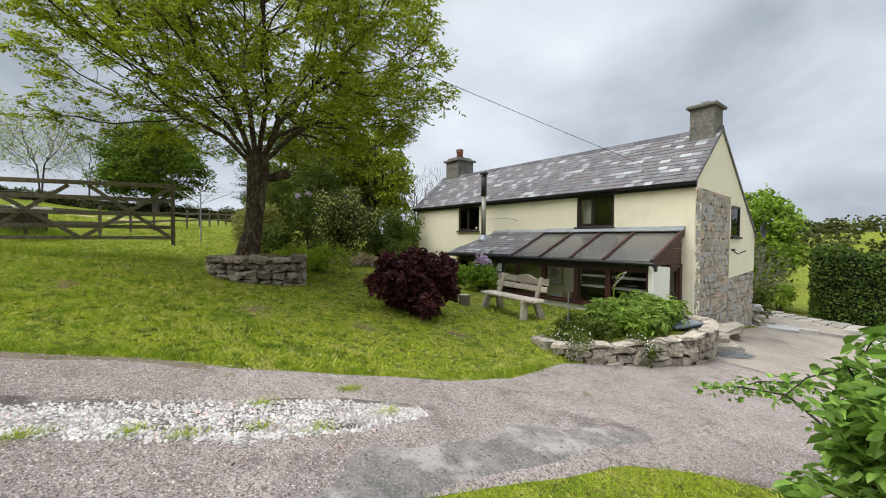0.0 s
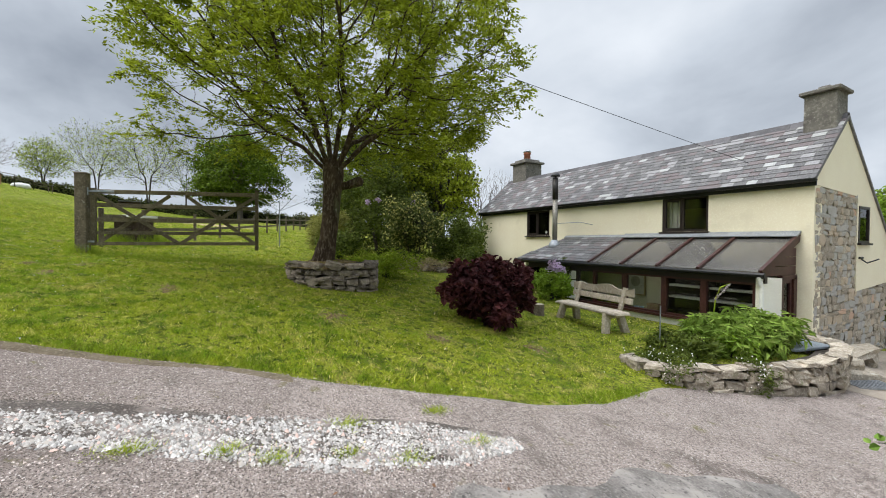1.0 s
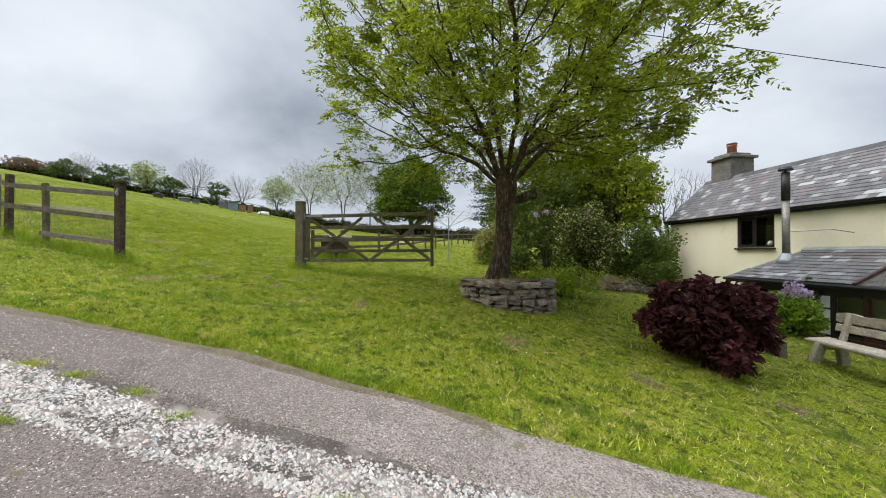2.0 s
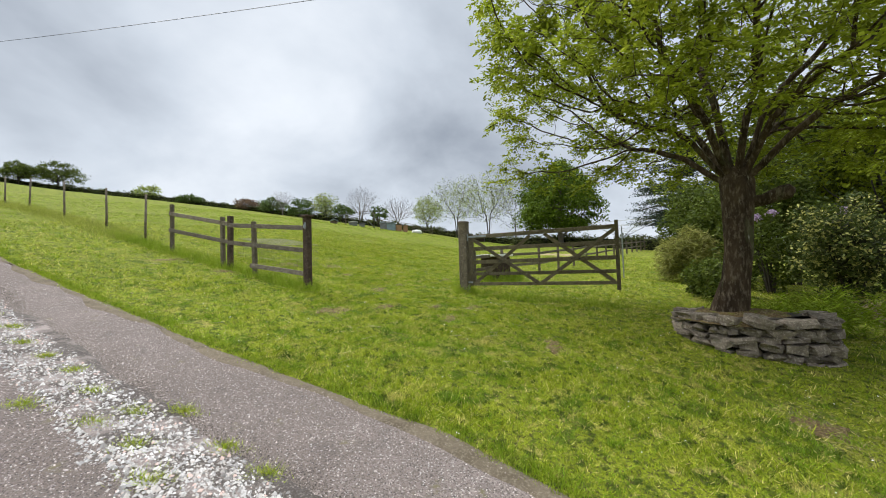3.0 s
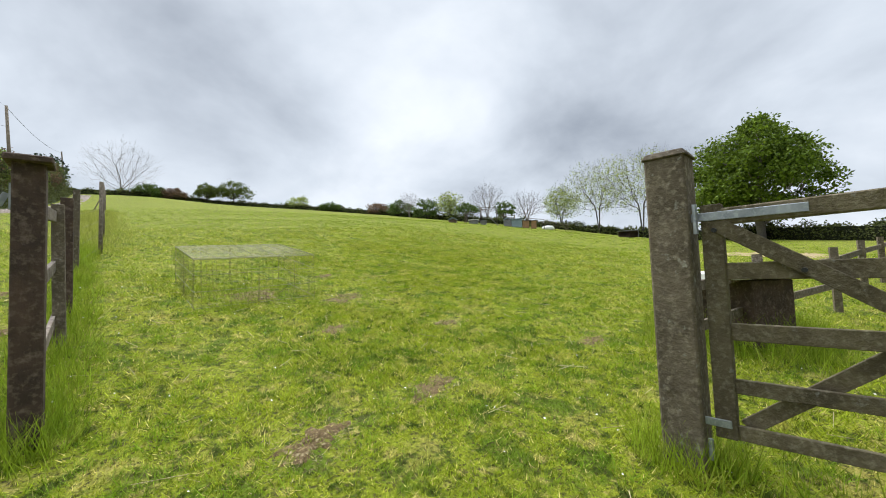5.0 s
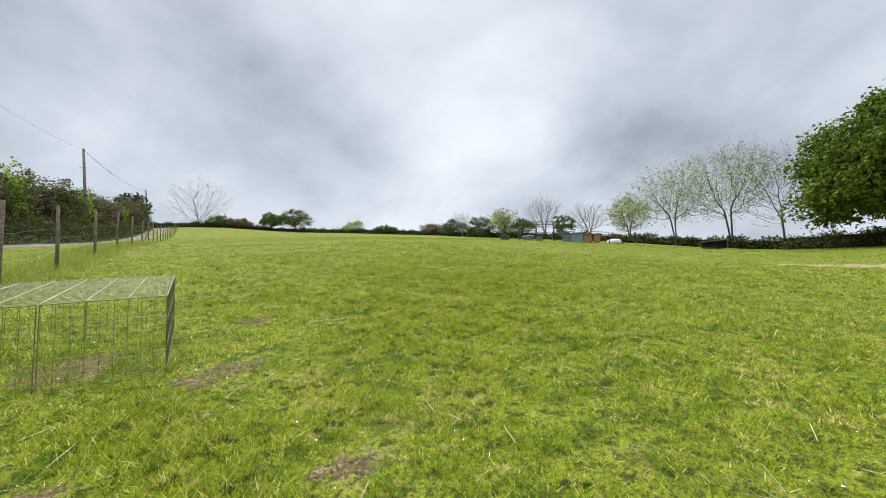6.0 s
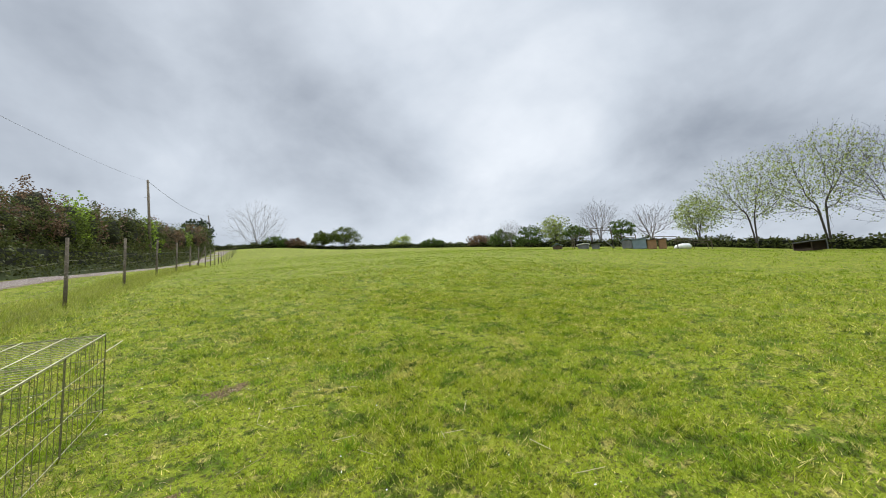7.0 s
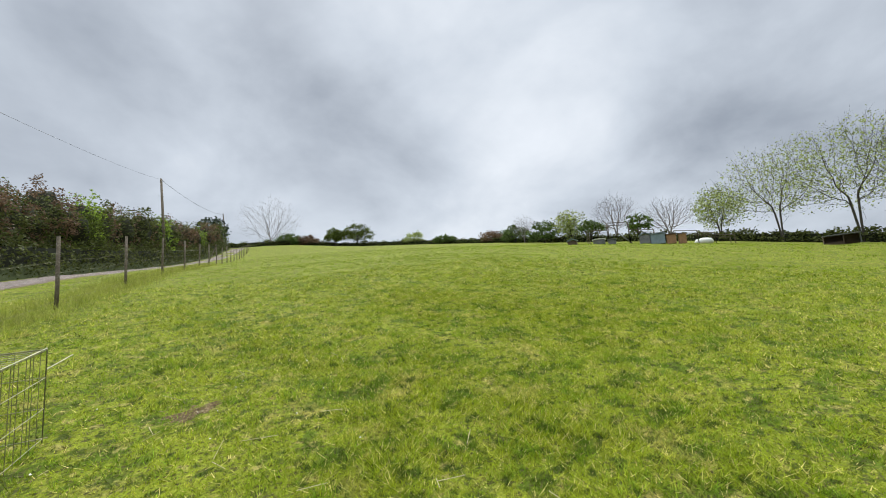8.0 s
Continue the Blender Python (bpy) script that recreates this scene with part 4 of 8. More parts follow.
for c_, s_ in (((0, -.01, -.06), (.6, .05, .03)), ((0, -.01, .66), (.6, .05, .03)), ((-.29, -.01, .3), (.03, .05, .7)), ((.29, -.01, .3), (.03, .05, .7))):
    part("picture_rim", Geo().box(c_, s_), mat("brass_rim", (0.35, 0.27, 0.14), rough=0.5), pic)
part("sill_shelf", Geo().box((-8.4, 12.25, .28), (4.1, .35, .05)), M_MAROON, cons)
bx_ = thing("cardboard_box", "small brown cardboard box on the sill", "box", (-8.72, 12.28, .305))
part("box_body", Geo().box((0, 0, .12), (.3, .2, .24)), mat("cardboard", (0.3, 0.2, 0.12), rough=0.9), bx_, bevel=.006)
wh = thing("folded_cloth", "blue and white folded cloth on the sill", "cloth", (-9.15, 12.28, .305))
part("cloth_fold", Geo().box((0, 0, .06), (.28, .18, .12), None, .7), mat("blue_cloth", (0.2, 0.35, 0.5), (0.6, 0.65, 0.7), scale=14, rough=0.9), wh, bevel=.01)

# dish and bracket lamp on the gable, outside cable
dish = new("satellite_dish"); dish.parent = house
dsh = Geo()
rings = [[(HX1 + .22 - .09 * (1 - (r / 3) ** 2), 18.5 + .25 * r / 3 * math.cos(a), 2.35 + .27 * r / 3 * math.sin(a)) for a in [k * 6.28319 / 14 for k in range(14)]] for r in range(4)]
dsh.add([p for r in rings for p in r], [(i * 14 + k, i * 14 + (k + 1) % 14, (i + 1) * 14 + (k + 1) % 14, (i + 1) * 14 + k) for i in range(3) for k in range(14)])
part("bowl", dsh, M_BLACK, dish, "dark dish bowl", True)
part("arm", Geo().tube([(HX1, 18.25, 2.3), (HX1 + .12, 18.4, 2.3), (HX1 + .35, 18.5, 2.3)], .015, 6), M_BLACK, dish)
lampb = new("wall_bracket"); lampb.parent = house
part("arm", Geo().tube([(HX1, 16.35, 1.72), (HX1 + .1, 16.42, 1.62), (HX1 + .28, 16.5, 1.72)], .018, 6), M_BLACK, lampb)
part("plate", Geo().box((HX1 + .02, 16.3, 1.74), (.03, .28, .05)), M_BLACK, lampb)

# ---- stonework: rubble gable, planter wall, ring wall round the tree ----
def stone_mesh(name, seed, flat, material):
    """A rough block about one unit across, worn at its edges."""
    rs = random.Random(seed)
    bm = bmesh.new()
    bmesh.ops.create_cube(bm, size=1.0)
    bmesh.ops.subdivide_edges(bm, edges=list(bm.edges), cuts=1, use_grid_fill=True)
    for v in bm.verts:
        far = sum(abs(c) > 0.4 for c in v.co)
        v.co *= {3: rs.uniform(0.8, 0.98), 2: rs.uniform(0.92, 1.04), 1: rs.uniform(0.98, 1.08), 0: 1}[far]
        v.co += Vector((rs.uniform(-.17, .17), rs.uniform(-.08, .08), rs.uniform(-.17, .17)))
    me = bpy.data.meshes.new(name)
    bm.to_mesh(me); bm.free()
    me.materials.append(material)
    return me


M_PLANTER = mat("bedded_stone", (0.42, 0.36, 0.28), (0.23, 0.19, 0.145), (0.58, 0.52, 0.43), scale=8, fine=30, rough=0.95, bump=1.0, bump_scale=34, obj_rand=0.3, spots=[((0.5, 0.47, 0.41), 5.0, 0.6, 0.7), ((0.1, 0.11, 0.04), 4.0, 0.6, 0.72)])
RUBBLE = [stone_mesh("stone", k, 0, M_STONE) for k in range(9)]
BEDDED = [stone_mesh("stone", 40 + k, 0, M_PLANTER) for k in range(9)]
DRY = [stone_mesh("stone", 20 + k, 0, M_DRYSTONE) for k in range(9)]


def put_stone(parent, meshes, m):
    ob = new("stone", random.choice(meshes))
    ob.parent = parent
    ob.matrix_local = m
    return ob


def stone_courses(parent, meshes, along, face, u0, u1, z0, z1, course, width, depth, keep=lambda u, z: True, rest=None, loose=1.0):
    """Courses of stones on an upright face. along(u) gives the point at u on the wall's foot line, face(u) its outward turn in degrees."""
    z, n = z0, 0
    while z < z1 - 0.03:
        h = min(rnd(*course), z1 - z)
        u = u0 - rnd(0, .1)
        while u < u1 - 0.02:
            w = rnd(*width)
            a, b = max(u, u0), min(u + w, u1)
            if b - a > 0.05 and keep((a + b) / 2, z + h / 2):
                p, turn = along((a + b) / 2), face((a + b) / 2)
                m = pose(p[0], p[1], z + h / 2 + rnd(-.02, .02), rnd(-7, 7) * loose, rnd(-13, 13) * loose, turn + rnd(-6, 6) * loose) @ Matrix.Diagonal(((b - a) * rnd(.94, 1.06), depth * rnd(.8, 1.2), h * rnd(.9, 1.12), 1))
                if rest is None:
                    put_stone(parent, meshes, m)
                else:
                    src = random.choice(meshes)
                    rest.add([tuple(m @ v.co) for v in src.vertices], [tuple(f.vertices) for f in src.polygons])
                n += 1
            u += w
        z += h
    return n


# gable: tall bare strip beside the corner and the foot of the wall behind it
gable_stone = part("rubble_face", Geo().box((HX1 - .06, (HY0 + 16.0) / 2, 1.0), (.06, 16.0 - HY0 - .05, 4.3)), M_MORTAR, house, "bare rubble stone face")
stone_courses(gable_stone, RUBBLE, lambda u: (HX1 - .035, u), lambda u: 90, HY0 + .07, 16.0, .1, 3.27, (.09, .21), (.11, .36), .085, lambda u, z: z < 3.33 - (u - HY0) * .02, loose=.3)
low_rest = Geo()
stone_courses(gable_stone, RUBBLE, lambda u: (HX1 - .035, u), lambda u: 90, HY0 + .07, 16.0, -.75, .1, (.09, .24), (.12, .4), .09, rest=low_rest, loose=.3)
stone_courses(gable_stone, RUBBLE, lambda u: (HX1 - .035, u), lambda u: 90, 16.0, HY1, -.95, 1.02, (.08, .22), (.1, .38), .09, lambda u, z: z < .9 + (u - 16) * .05, rest=low_rest, loose=.3)
tagged(part("lower_rubble", low_rest, M_STONE_REST, gable_stone, "bare rubble at the wall's foot"), kind="stuff")

# curved planter wall before the glazed room
PW = [(-6.75, 8.42), (-6.35, 8.28), (-6.05, 8.45), (-5.8, 8.9), (-5.5, 9.5), (-5.28, 10.1), (-5.15, 10.7), (-5.1, 11.25), (-5.18, 11.85), (-5.35, 12.3), (-5.7, 12.75), (-6.0, 13.0)]


def poly_len(pts):
    out = [0.0]
    for a, b in zip(pts, pts[1:]):
        out.append(out[-1] + math.dist(a, b))
    return out


def along_poly(pts, lens, u):
    return (float(np.interp(u, lens, [p[0] for p in pts])), float(np.interp(u, lens, [p[1] for p in pts])))


def turn_poly(pts, lens, u):
    a, b = along_poly(pts, lens, max(0, u - .08)), along_poly(pts, lens, min(lens[-1], u + .08))
    return math.degrees(math.atan2(b[1] - a[1], b[0] - a[0]))


planter = thing("planter_wall", "low curved rubble stone planter wall", "wall")
pl = poly_len(PW)
core = Geo()
for a, b in zip(PW, PW[1:]):
    za = min(gz(*a), gz(*b), -.1) - .25
    side_v = Vector((b[1] - a[1], a[0] - b[0], 0)).normalized() * -.17
    core.beam((a[0] + side_v.x, a[1] + side_v.y, za + (0.22 - za) / 2), (b[0] + side_v.x, b[1] + side_v.y, za + (0.22 - za) / 2), .26, .22 - za)
part("core", core, M_DARK_SOIL, planter)


def planter_keep(u, z):
    p = along_poly(PW, pl, u)
    return z > gz(p[0] + .3, p[1]) - .12


stone_courses(planter, BEDDED, lambda u: along_poly(PW, pl, u), lambda u: turn_poly(PW, pl, u), 0, pl[-1], -.62, .29, (.1, .27), (.13, .42), .24, planter_keep, loose=.8)
slab = thing("slate_slab", "blue-grey slate slab capping the planter wall", "slab", (-5.72, 11.75, .26), 78)
part("slab_stone", Geo().box((0, 0, 0), (.95, .52, .055)), mat("blue_slate", (0.2, 0.23, 0.25), (0.14, 0.16, 0.18), (0.28, 0.31, 0.33), scale=4, rough=0.5, bump=0.2), slab, bevel=.012)

# stone bench against the gable, step, drain grid, mounting stones
seat_st = thing("stone_bench", "low worn stone slab bench against the gable", "bench", (-5.62, 14.1, gz(-5.5, 14.1)), 90)
part("seat_slab", stone_mesh("seat_slab", 61, 0, M_STONE), None, seat_st, m=pose(0.1, 0, .34) @ Matrix.Diagonal((1.6, .5, .12, 1)))
for sx in (-.55, .75):
    part("support_stone", stone_mesh("support_stone", 62 + int(sx * 4), 0, M_STONE), None, seat_st, m=pose(sx * .85, 0, .13) @ Matrix.Diagonal((.36, .42, .36, 1)))
step_st = thing("stone_step", "worn stone step beside the planter wall", "step", (-5.3, 12.75, gz(-5.3, 12.75)), 60)
part("lower_stone", stone_mesh("lower_stone", 71, 0, M_STONE), None, step_st, m=pose(0, 0, .08) @ Matrix.Diagonal((.75, .55, .24, 1)))
part("upper_stone", stone_mesh("upper_stone", 72, 0, M_STONE), None, step_st, m=pose(-.1, .12, .27) @ Matrix.Diagonal((.6, .42, .18, 1)))
grid_ob = thing("boot_grid", "rusty iron boot-scraper grid on the ground", "grid", (-4.95, 12.35, gz(-4.95, 12.35) + .04), 62)
for k in range(10):
    part("bar", Geo().box((-.32 + k * .07, 0, .02), (.03, .36, .03)), M_GALV, grid_ob)
for sy in (-.17, .17):
    part("rim_bar", Geo().box((0, sy, .012), (.74, .03, .03)), M_GALV, grid_ob)
slab2 = thing("flagstone", "pale flat flagstone by the house corner", "flagstone", (-5.7, 19.0, gz(-5.7, 19.0) + .05), 15)
part("flag", Geo().box((0, 0, 0), (1.3, .6, .08)), M_STONE, slab2, bevel=.015)

# dry-stone ring wall round the ash tree
RW = [(-13.0, 4.7), (-12.78, 4.38), (-12.4, 4.25), (-11.95, 4.42), (-11.68, 4.75), (-11.52, 5.1), (-11.47, 5.45), (-11.5, 5.8), (-11.8, 5.92), (-12.3, 6.0)]
rl = poly_len(RW)
ring = thing("tree_wall", "old dry-stone wall round the foot of the tree", "wall")
rc = Geo()
for a, b in zip(RW, RW[1:]):
    side_v = Vector((b[1] - a[1], a[0] - b[0], 0)).normalized() * -.2
    rc.beam((a[0] + side_v.x, a[1] + side_v.y, 1.15), (b[0] + side_v.x, b[1] + side_v.y, 1.15), .3, .8)
part("core", rc, M_DARK_SOIL, ring)
stone_courses(ring, DRY, lambda u: along_poly(RW, rl, u), lambda u: turn_poly(RW, rl, u), 0, rl[-1], .82, 1.46, (.06, .15), (.12, .34), .3, lambda u, z: z > gz(*along_poly(RW, rl, u)) - .06)
stone_courses(ring, DRY, lambda u: along_poly(RW, rl, u), lambda u: turn_poly(RW, rl, u), 0, rl[-1], 1.44, 1.58, (.07, .14), (.16, .42), .36)
mound = Geo()
for r in range(6):
    for k in range(16):
        a = k * 6.28319 / 16
        mound.v.append((-12.35 + .95 * r / 5 * math.cos(a), 5.1 + 1.0 * r / 5 * math.sin(a), 1.62 - .16 * (r / 5) ** 2 + rnd(-.02, .02)))
mound.f = [(i * 16 + k, i * 16 + (k + 1) % 16, (i + 1) * 16 + (k + 1) % 16, (i + 1) * 16 + k) for i in range(5) for k in range(16)]
part("soil_fill", mound, M_SOIL, ring, "earth fill with grass", True)

# ---- gate and fences ----
def leaning(x, y, z=None, rx=0.0, ry=0.0, rz=0.0):
    return pose(x, y, gz(x, y) if z is None else z, rx, ry, rz)


GP, GE = Vector((-15.44, -.13, 0)), Vector((-14.62, 3.67, 0))
gdir = (GE - GP).normalized()
gturn = math.degrees(math.atan2(gdir.y, gdir.x))
gate_post = thing("gate_post", "tall square lichened wooden gate post", "post", (GP.x, GP.y, gz(GP.x, GP.y) - .3), gturn)
part("shaft", Geo().box((0, 0, 1.12), (.235, .225, 2.22)), M_POST, gate_post, bevel=.012)
part("cap", Geo().box((0, 0, 2.245), (.27, .26, .045), None, .8), M_POST, gate_post, bevel=.008)
part("hinge_pin", Geo().tube([(.15, -.1, 1.72), (.15, -.1, 1.9)], .014, 8), M_GALV, gate_post)
part("hinge_pin", Geo().tube([(.15, -.1, .38), (.15, -.1, .5)], .014, 8), M_GALV, gate_post)

gate = thing("field_gate", "weathered five-bar wooden field gate standing open", "gate", (GP.x, GP.y, 1.96), gturn)
GL = (GE - GP).length
s0 = .17
for z, h in ((0, .085), (.27, .085), (.59, .1), (.95, .1)):
    part("bar", Geo().beam((s0, 0, z), (GL, 0, z + .01), .03, h), M_GATE, gate, bevel=.004)
part("top_bar", Geo().beam((s0, 0, 1.28), (GL, 0, 1.33), .075, .1), M_GATE, gate, "lichened top bar", bevel=.008)
part("heel_stile", Geo().box((s0 + .05, -.002, .66), (.11, .075, 1.4)), M_GATE, gate, bevel=.006)
part("head_stile", Geo().box((GL - .02, -.002, .655), (.085, .075, 1.64)), M_GATE, gate, bevel=.006)


def brace(sa, za, sb, zb, y):
    part("brace", Geo().beam((GL * sa, y, za), (GL * sb, y, zb), .026, .088), M_GATE, gate, bevel=.003)


brace(.06, 1.24, .52, .02, -.034)
brace(.08, .03, .47, 1.24, .034)
brace(.54, .02, .985, 1.27, -.034)
brace(.56, 1.26, .975, .03, .034)
part("strap_hinge", Geo().box((s0 + .18, -.046, 1.285), (.62, .012, .05)), M_GALV, gate, "galvanised strap hinge", bevel=.002)
part("strap_hinge", Geo().box((s0 - .02, -.046, .05), (.2, .012, .045)), M_GALV, gate, bevel=.002)
for s, z in ((.06, 1.2), (.16, .95), (.26, .6), (.28, .6), (.4, .27), (.5, .03), (.73, .6), (.78, .6), (.9, .95), (.66, .95)):
    part("bolt", Geo().tube([(GL * s, -.062, z), (GL * s, -.045, z)], .014, 8), M_BLACK, gate)

# post-and-rail fence from the latch post
FD = Vector((-.8, -2.87, 0))
F0 = Vector((-13.12, -3.5, 0))


def fpos(s):
    return F0 + FD * s


latch_post = thing("latch_post", "dark stained square latch post with a flat cap", "post", (F0.x, F0.y, gz(F0.x, F0.y) - .3), 74)
part("shaft", Geo().box((0, 0, 1.02), (.15, .15, 2.04)), M_DARK_POST, latch_post, bevel=.008)
part("cap", Geo().box((0, 0, 2.05), (.24, .22, .045)), M_DARK_POST, latch_post, bevel=.008)
part("latch_plate", Geo().box((.02, -.08, 1.82), (.05, .014, .16)), M_GALV, latch_post)
part("latch_catch", Geo().beam((.02, -.1, 1.84), (.03, -.13, 1.76), .02, .03), M_GALV, latch_post)
fence = thing("rail_fence", "weathered wooden post-and-rail fence beside the gateway", "fence")
for s, h, w, m_ in ((.67, 1.42, .1, M_POST), (1.03, 1.46, .12, M_DARK_POST), (1.14, 1.4, .1, M_POST), (2.03, 1.52, .1, M_POST)):
    p = fpos(s)
    part("post", Geo().box((0, 0, h / 2 - .12), (w, w, h + .24)), m_, fence, bevel=.006, m=leaning(p.x - .05, p.y, None, rnd(-1.5, 1.5), rnd(-1.5, 1.5), 74))


def frail(sa, za, sb, zb, h=.11):
    a, b = fpos(sa), fpos(sb)
    part("rail", Geo().beam((a.x, a.y, gz(a.x, a.y) + za), (b.x, b.y, gz(b.x, b.y) + zb), .035, h), M_RAIL, fence, bevel=.004)


frail(.03, 1.46, 1.05, 1.2); frail(1.05, 1.24, 2.06, 1.22)
frail(.03, .92, 1.05, .72); frail(1.05, .74, 2.06, .7)
frail(.03, .36, .72, .24)

# wire fence up the drive
WP = [(-15.8, -11.6), (-16.75, -14.7), (-17.95, -18.8), (-19.2, -23.1), (-20.4, -27.1)] + [(-21.6 - 1.1 * k, -31.0 - 3.85 * k) for k in range(16)]
wire_posts = []
for k, (x, y) in enumerate(WP):
    h = rnd(1.45, 1.7)
    po = thing("fence_post", "weathered round wooden fence post in the wire fence", "post", (x, y, gz(x, y) - .2), rnd(0, 90), group="wire fence posts")
    part("shaft", Geo().tube([(0, 0, 0), (rnd(-.02, .02), 0, .7), (rnd(-.03, .03), rnd(-.03, .03), h + .2)], [.042, .04, .036], 7), M_POST, po, smooth=True)
    wire_posts.append(po)
    if k == 7:
        part("strut", Geo().tube([(.5, -.4, .2), (.03, 0, h)], .04, 7), M_POST, po)
wires = thing("fence_wire", "sagging galvanised wire strands of the fence", "wire", kind="stuff")
wz_ = Geo()
allp = [tuple(fpos(2.03)[:2])] + WP
for a, b in zip(allp, allp[1:]):
    for h in (.18, .5, .8, 1.08):
        pts = []
        for i in range(7):
            u = i / 6
            x, y = a[0] + (b[0] - a[0]) * u, a[1] + (b[1] - a[1]) * u
            z = gz(*a) * (1 - u) + gz(*b) * u + h - .12 * u * (1 - u) + rnd(-.012, .012)
            pts.append((x, y, z))
        wz_.tube(pts, .0025 if a[1] > -25 else .005, 4, False)
part("strands", wz_, M_WIRE, wires)

# folding wire pen
pen = thing("wire_pen", "folding wire animal pen with a hinged wire lid", "pen", (-16.9, -5.5, gz(-16.9, -5.5)), math.degrees(math.atan2(-1.75, -.5)))
PA = Vector((-17.38, -7.2)) - Vector((-16.9, -5.5))
pl_len, pw, phh = PA.length, 1.75, .72
# local x runs up along the near side; the other side lies to the camera's left
sgn = -1.0
zc = [gz(-16.9, -5.5), gz(-17.38, -7.2)]
dz = (zc[1] - zc[0]) / pl_len
wx = (Vector((math.cos(radians(math.degrees(math.atan2(-1.75, -.5)))), math.sin(radians(math.degrees(math.atan2(-1.75, -.5)))))))
wy = Vector((-wx.y, wx.x))
out_dir = -wy if (-wy).x > 0 else wy
sgn = 1.0 if out_dir.dot(wy) > 0 else -1.0
dzy = (gz(-16.9 + out_dir.x * pw, -5.5 + out_dir.y * pw) - zc[0]) / pw


def pen_p(u, v, h):
    return (u, sgn * v, dz * u + dzy * v + h)


def pen_panel(name, a, b, nv, rows, mat_v, label=""):
    """An upright panel of wires from a to b (u, v)."""
    ob = new(name); ob.parent = pen
    for i in range(nv + 1):
        t = i / nv
        u, v = a[0] + (b[0] - a[0]) * t, a[1] + (b[1] - a[1]) * t
        part("upright_wire", Geo().tube([pen_p(u, v, 0.0), pen_p(u, v, phh)], .0023 if 0 < i < nv else .004, 4, False), mat_v, ob)
    for h in rows:
        part("cross_wire", Geo().tube([pen_p(*a, h), pen_p(*b, h)], .0032, 5, False), M_WIRE_LIGHT if h < phh - .01 else M_WIRE, ob)
    return ob


rows_ = (.03, .26, .5, phh)
pen_panel("side_panel", (0, 0), (pl_len / 2, 0), 9, rows_, M_WIRE)
pen_panel("side_panel", (pl_len / 2 + .02, 0), (pl_len, 0), 9, rows_, M_WIRE)
pen_panel("side_panel", (0, pw), (pl_len / 2, pw), 9, rows_, M_WIRE)
pen_panel("side_panel", (pl_len / 2 + .02, pw), (pl_len, pw), 9, rows_, M_WIRE)
pen_panel("end_panel", (0, 0), (0, pw / 2), 9, rows_, M_WIRE)
pen_panel("end_panel", (0, pw / 2 + .02), (0, pw), 9, rows_, M_WIRE)
pen_panel("end_panel", (pl_len, 0), (pl_len, pw / 2), 9, rows_, M_WIRE)
pen_panel("end_panel", (pl_len, pw / 2 + .02), (pl_len, pw), 9, rows_, M_WIRE)
lid = new("lid"); lid.parent = pen
for i in range(25):
    part("lid_wire", Geo().tube([pen_p(pl_len * i / 24, 0, phh + .006), pen_p(pl_len * i / 24, pw, phh + .006)], .0026, 4, False), M_WIRE_LIGHT, lid)
for j in range(7):
    part("lid_rod", Geo().tube([pen_p(0, pw * j / 6, phh + .012), pen_p(pl_len, pw * j / 6, phh + .012)], .0045, 4, False), M_WIRE_LIGHT, lid)
part("hinge_rod", Geo().tube([pen_p(pl_len, 0, phh * .78), pen_p(pl_len + .32, -.05, phh * .82)], .006, 5), M_WIRE_LIGHT, pen)

# low white trough table in the long grass past the gate
TT = Vector((-18.6, .25))
tab = thing("white_board_table", "low table with a white board top in long grass", "table", (TT.x, TT.y, gz(TT.x, TT.y)), 46.7)
part("board", Geo().box((0, 0, .82), (1.2, .95, .075)), M_WHITE_PAINT, tab, "dirty white board", bevel=.006)
# the dark box is enlarged to stand in for the shadow under the board too
part("crate", Geo().box((.12, .08, .38), (.84, .62, .76)), M_DARK_POST, tab, "dark boarded box, also filling in the shadow under the white top", bevel=.01)

# far post-and-rail fence behind the gate
ff = thing("paddock_fence", "distant low wooden post-and-rail paddock fence", "fence")
pp = [Vector((-17.0, -.1)), Vector((-18.75, .62))] + [Vector((-21.5, 1.9)) + Vector((-4.4, 1.75)) * (k * .5) for k in range(15)]
for a, b in zip(pp, pp[1:]):
    part("post", Geo().box((a.x, a.y, gz(a.x, a.y) + .5), (.1, .1, 1.15)), M_POST, ff)
    for h in (.45, .85):
        part("rail", Geo().beam((a.x, a.y, gz(a.x, a.y) + h), (b.x, b.y, gz(b.x, b.y) + h), .04, .1), M_POST, ff)

# rotary clothes dryer
cd = thing("clothes_dryer", "grey metal rotary clothes dryer on the lawn", "clothes dryer", (-20.9, 5.0, gz(-20.9, 5.0)), 20)
part("pole", Geo().tube([(0, 0, 0), (0, 0, 1.95)], .025, 8), M_GALV, cd)
for k in range(4):
    a = k * math.pi / 2
    part("arm", Geo().tube([(0, 0, 1.5), (1.35 * math.cos(a), 1.35 * math.sin(a), 2.1)], .014, 6), M_GALV, cd)
cl = Geo()
for f in (.45, .7, .98):
    ring_p = [(1.35 * f * math.cos(k * math.pi / 2), 1.35 * f * math.sin(k * math.pi / 2), 1.5 + .6 * f) for k in range(5)]
    cl.tube(ring_p, .004, 4, False)
part("line", cl, M_WIRE_LIGHT, cd)

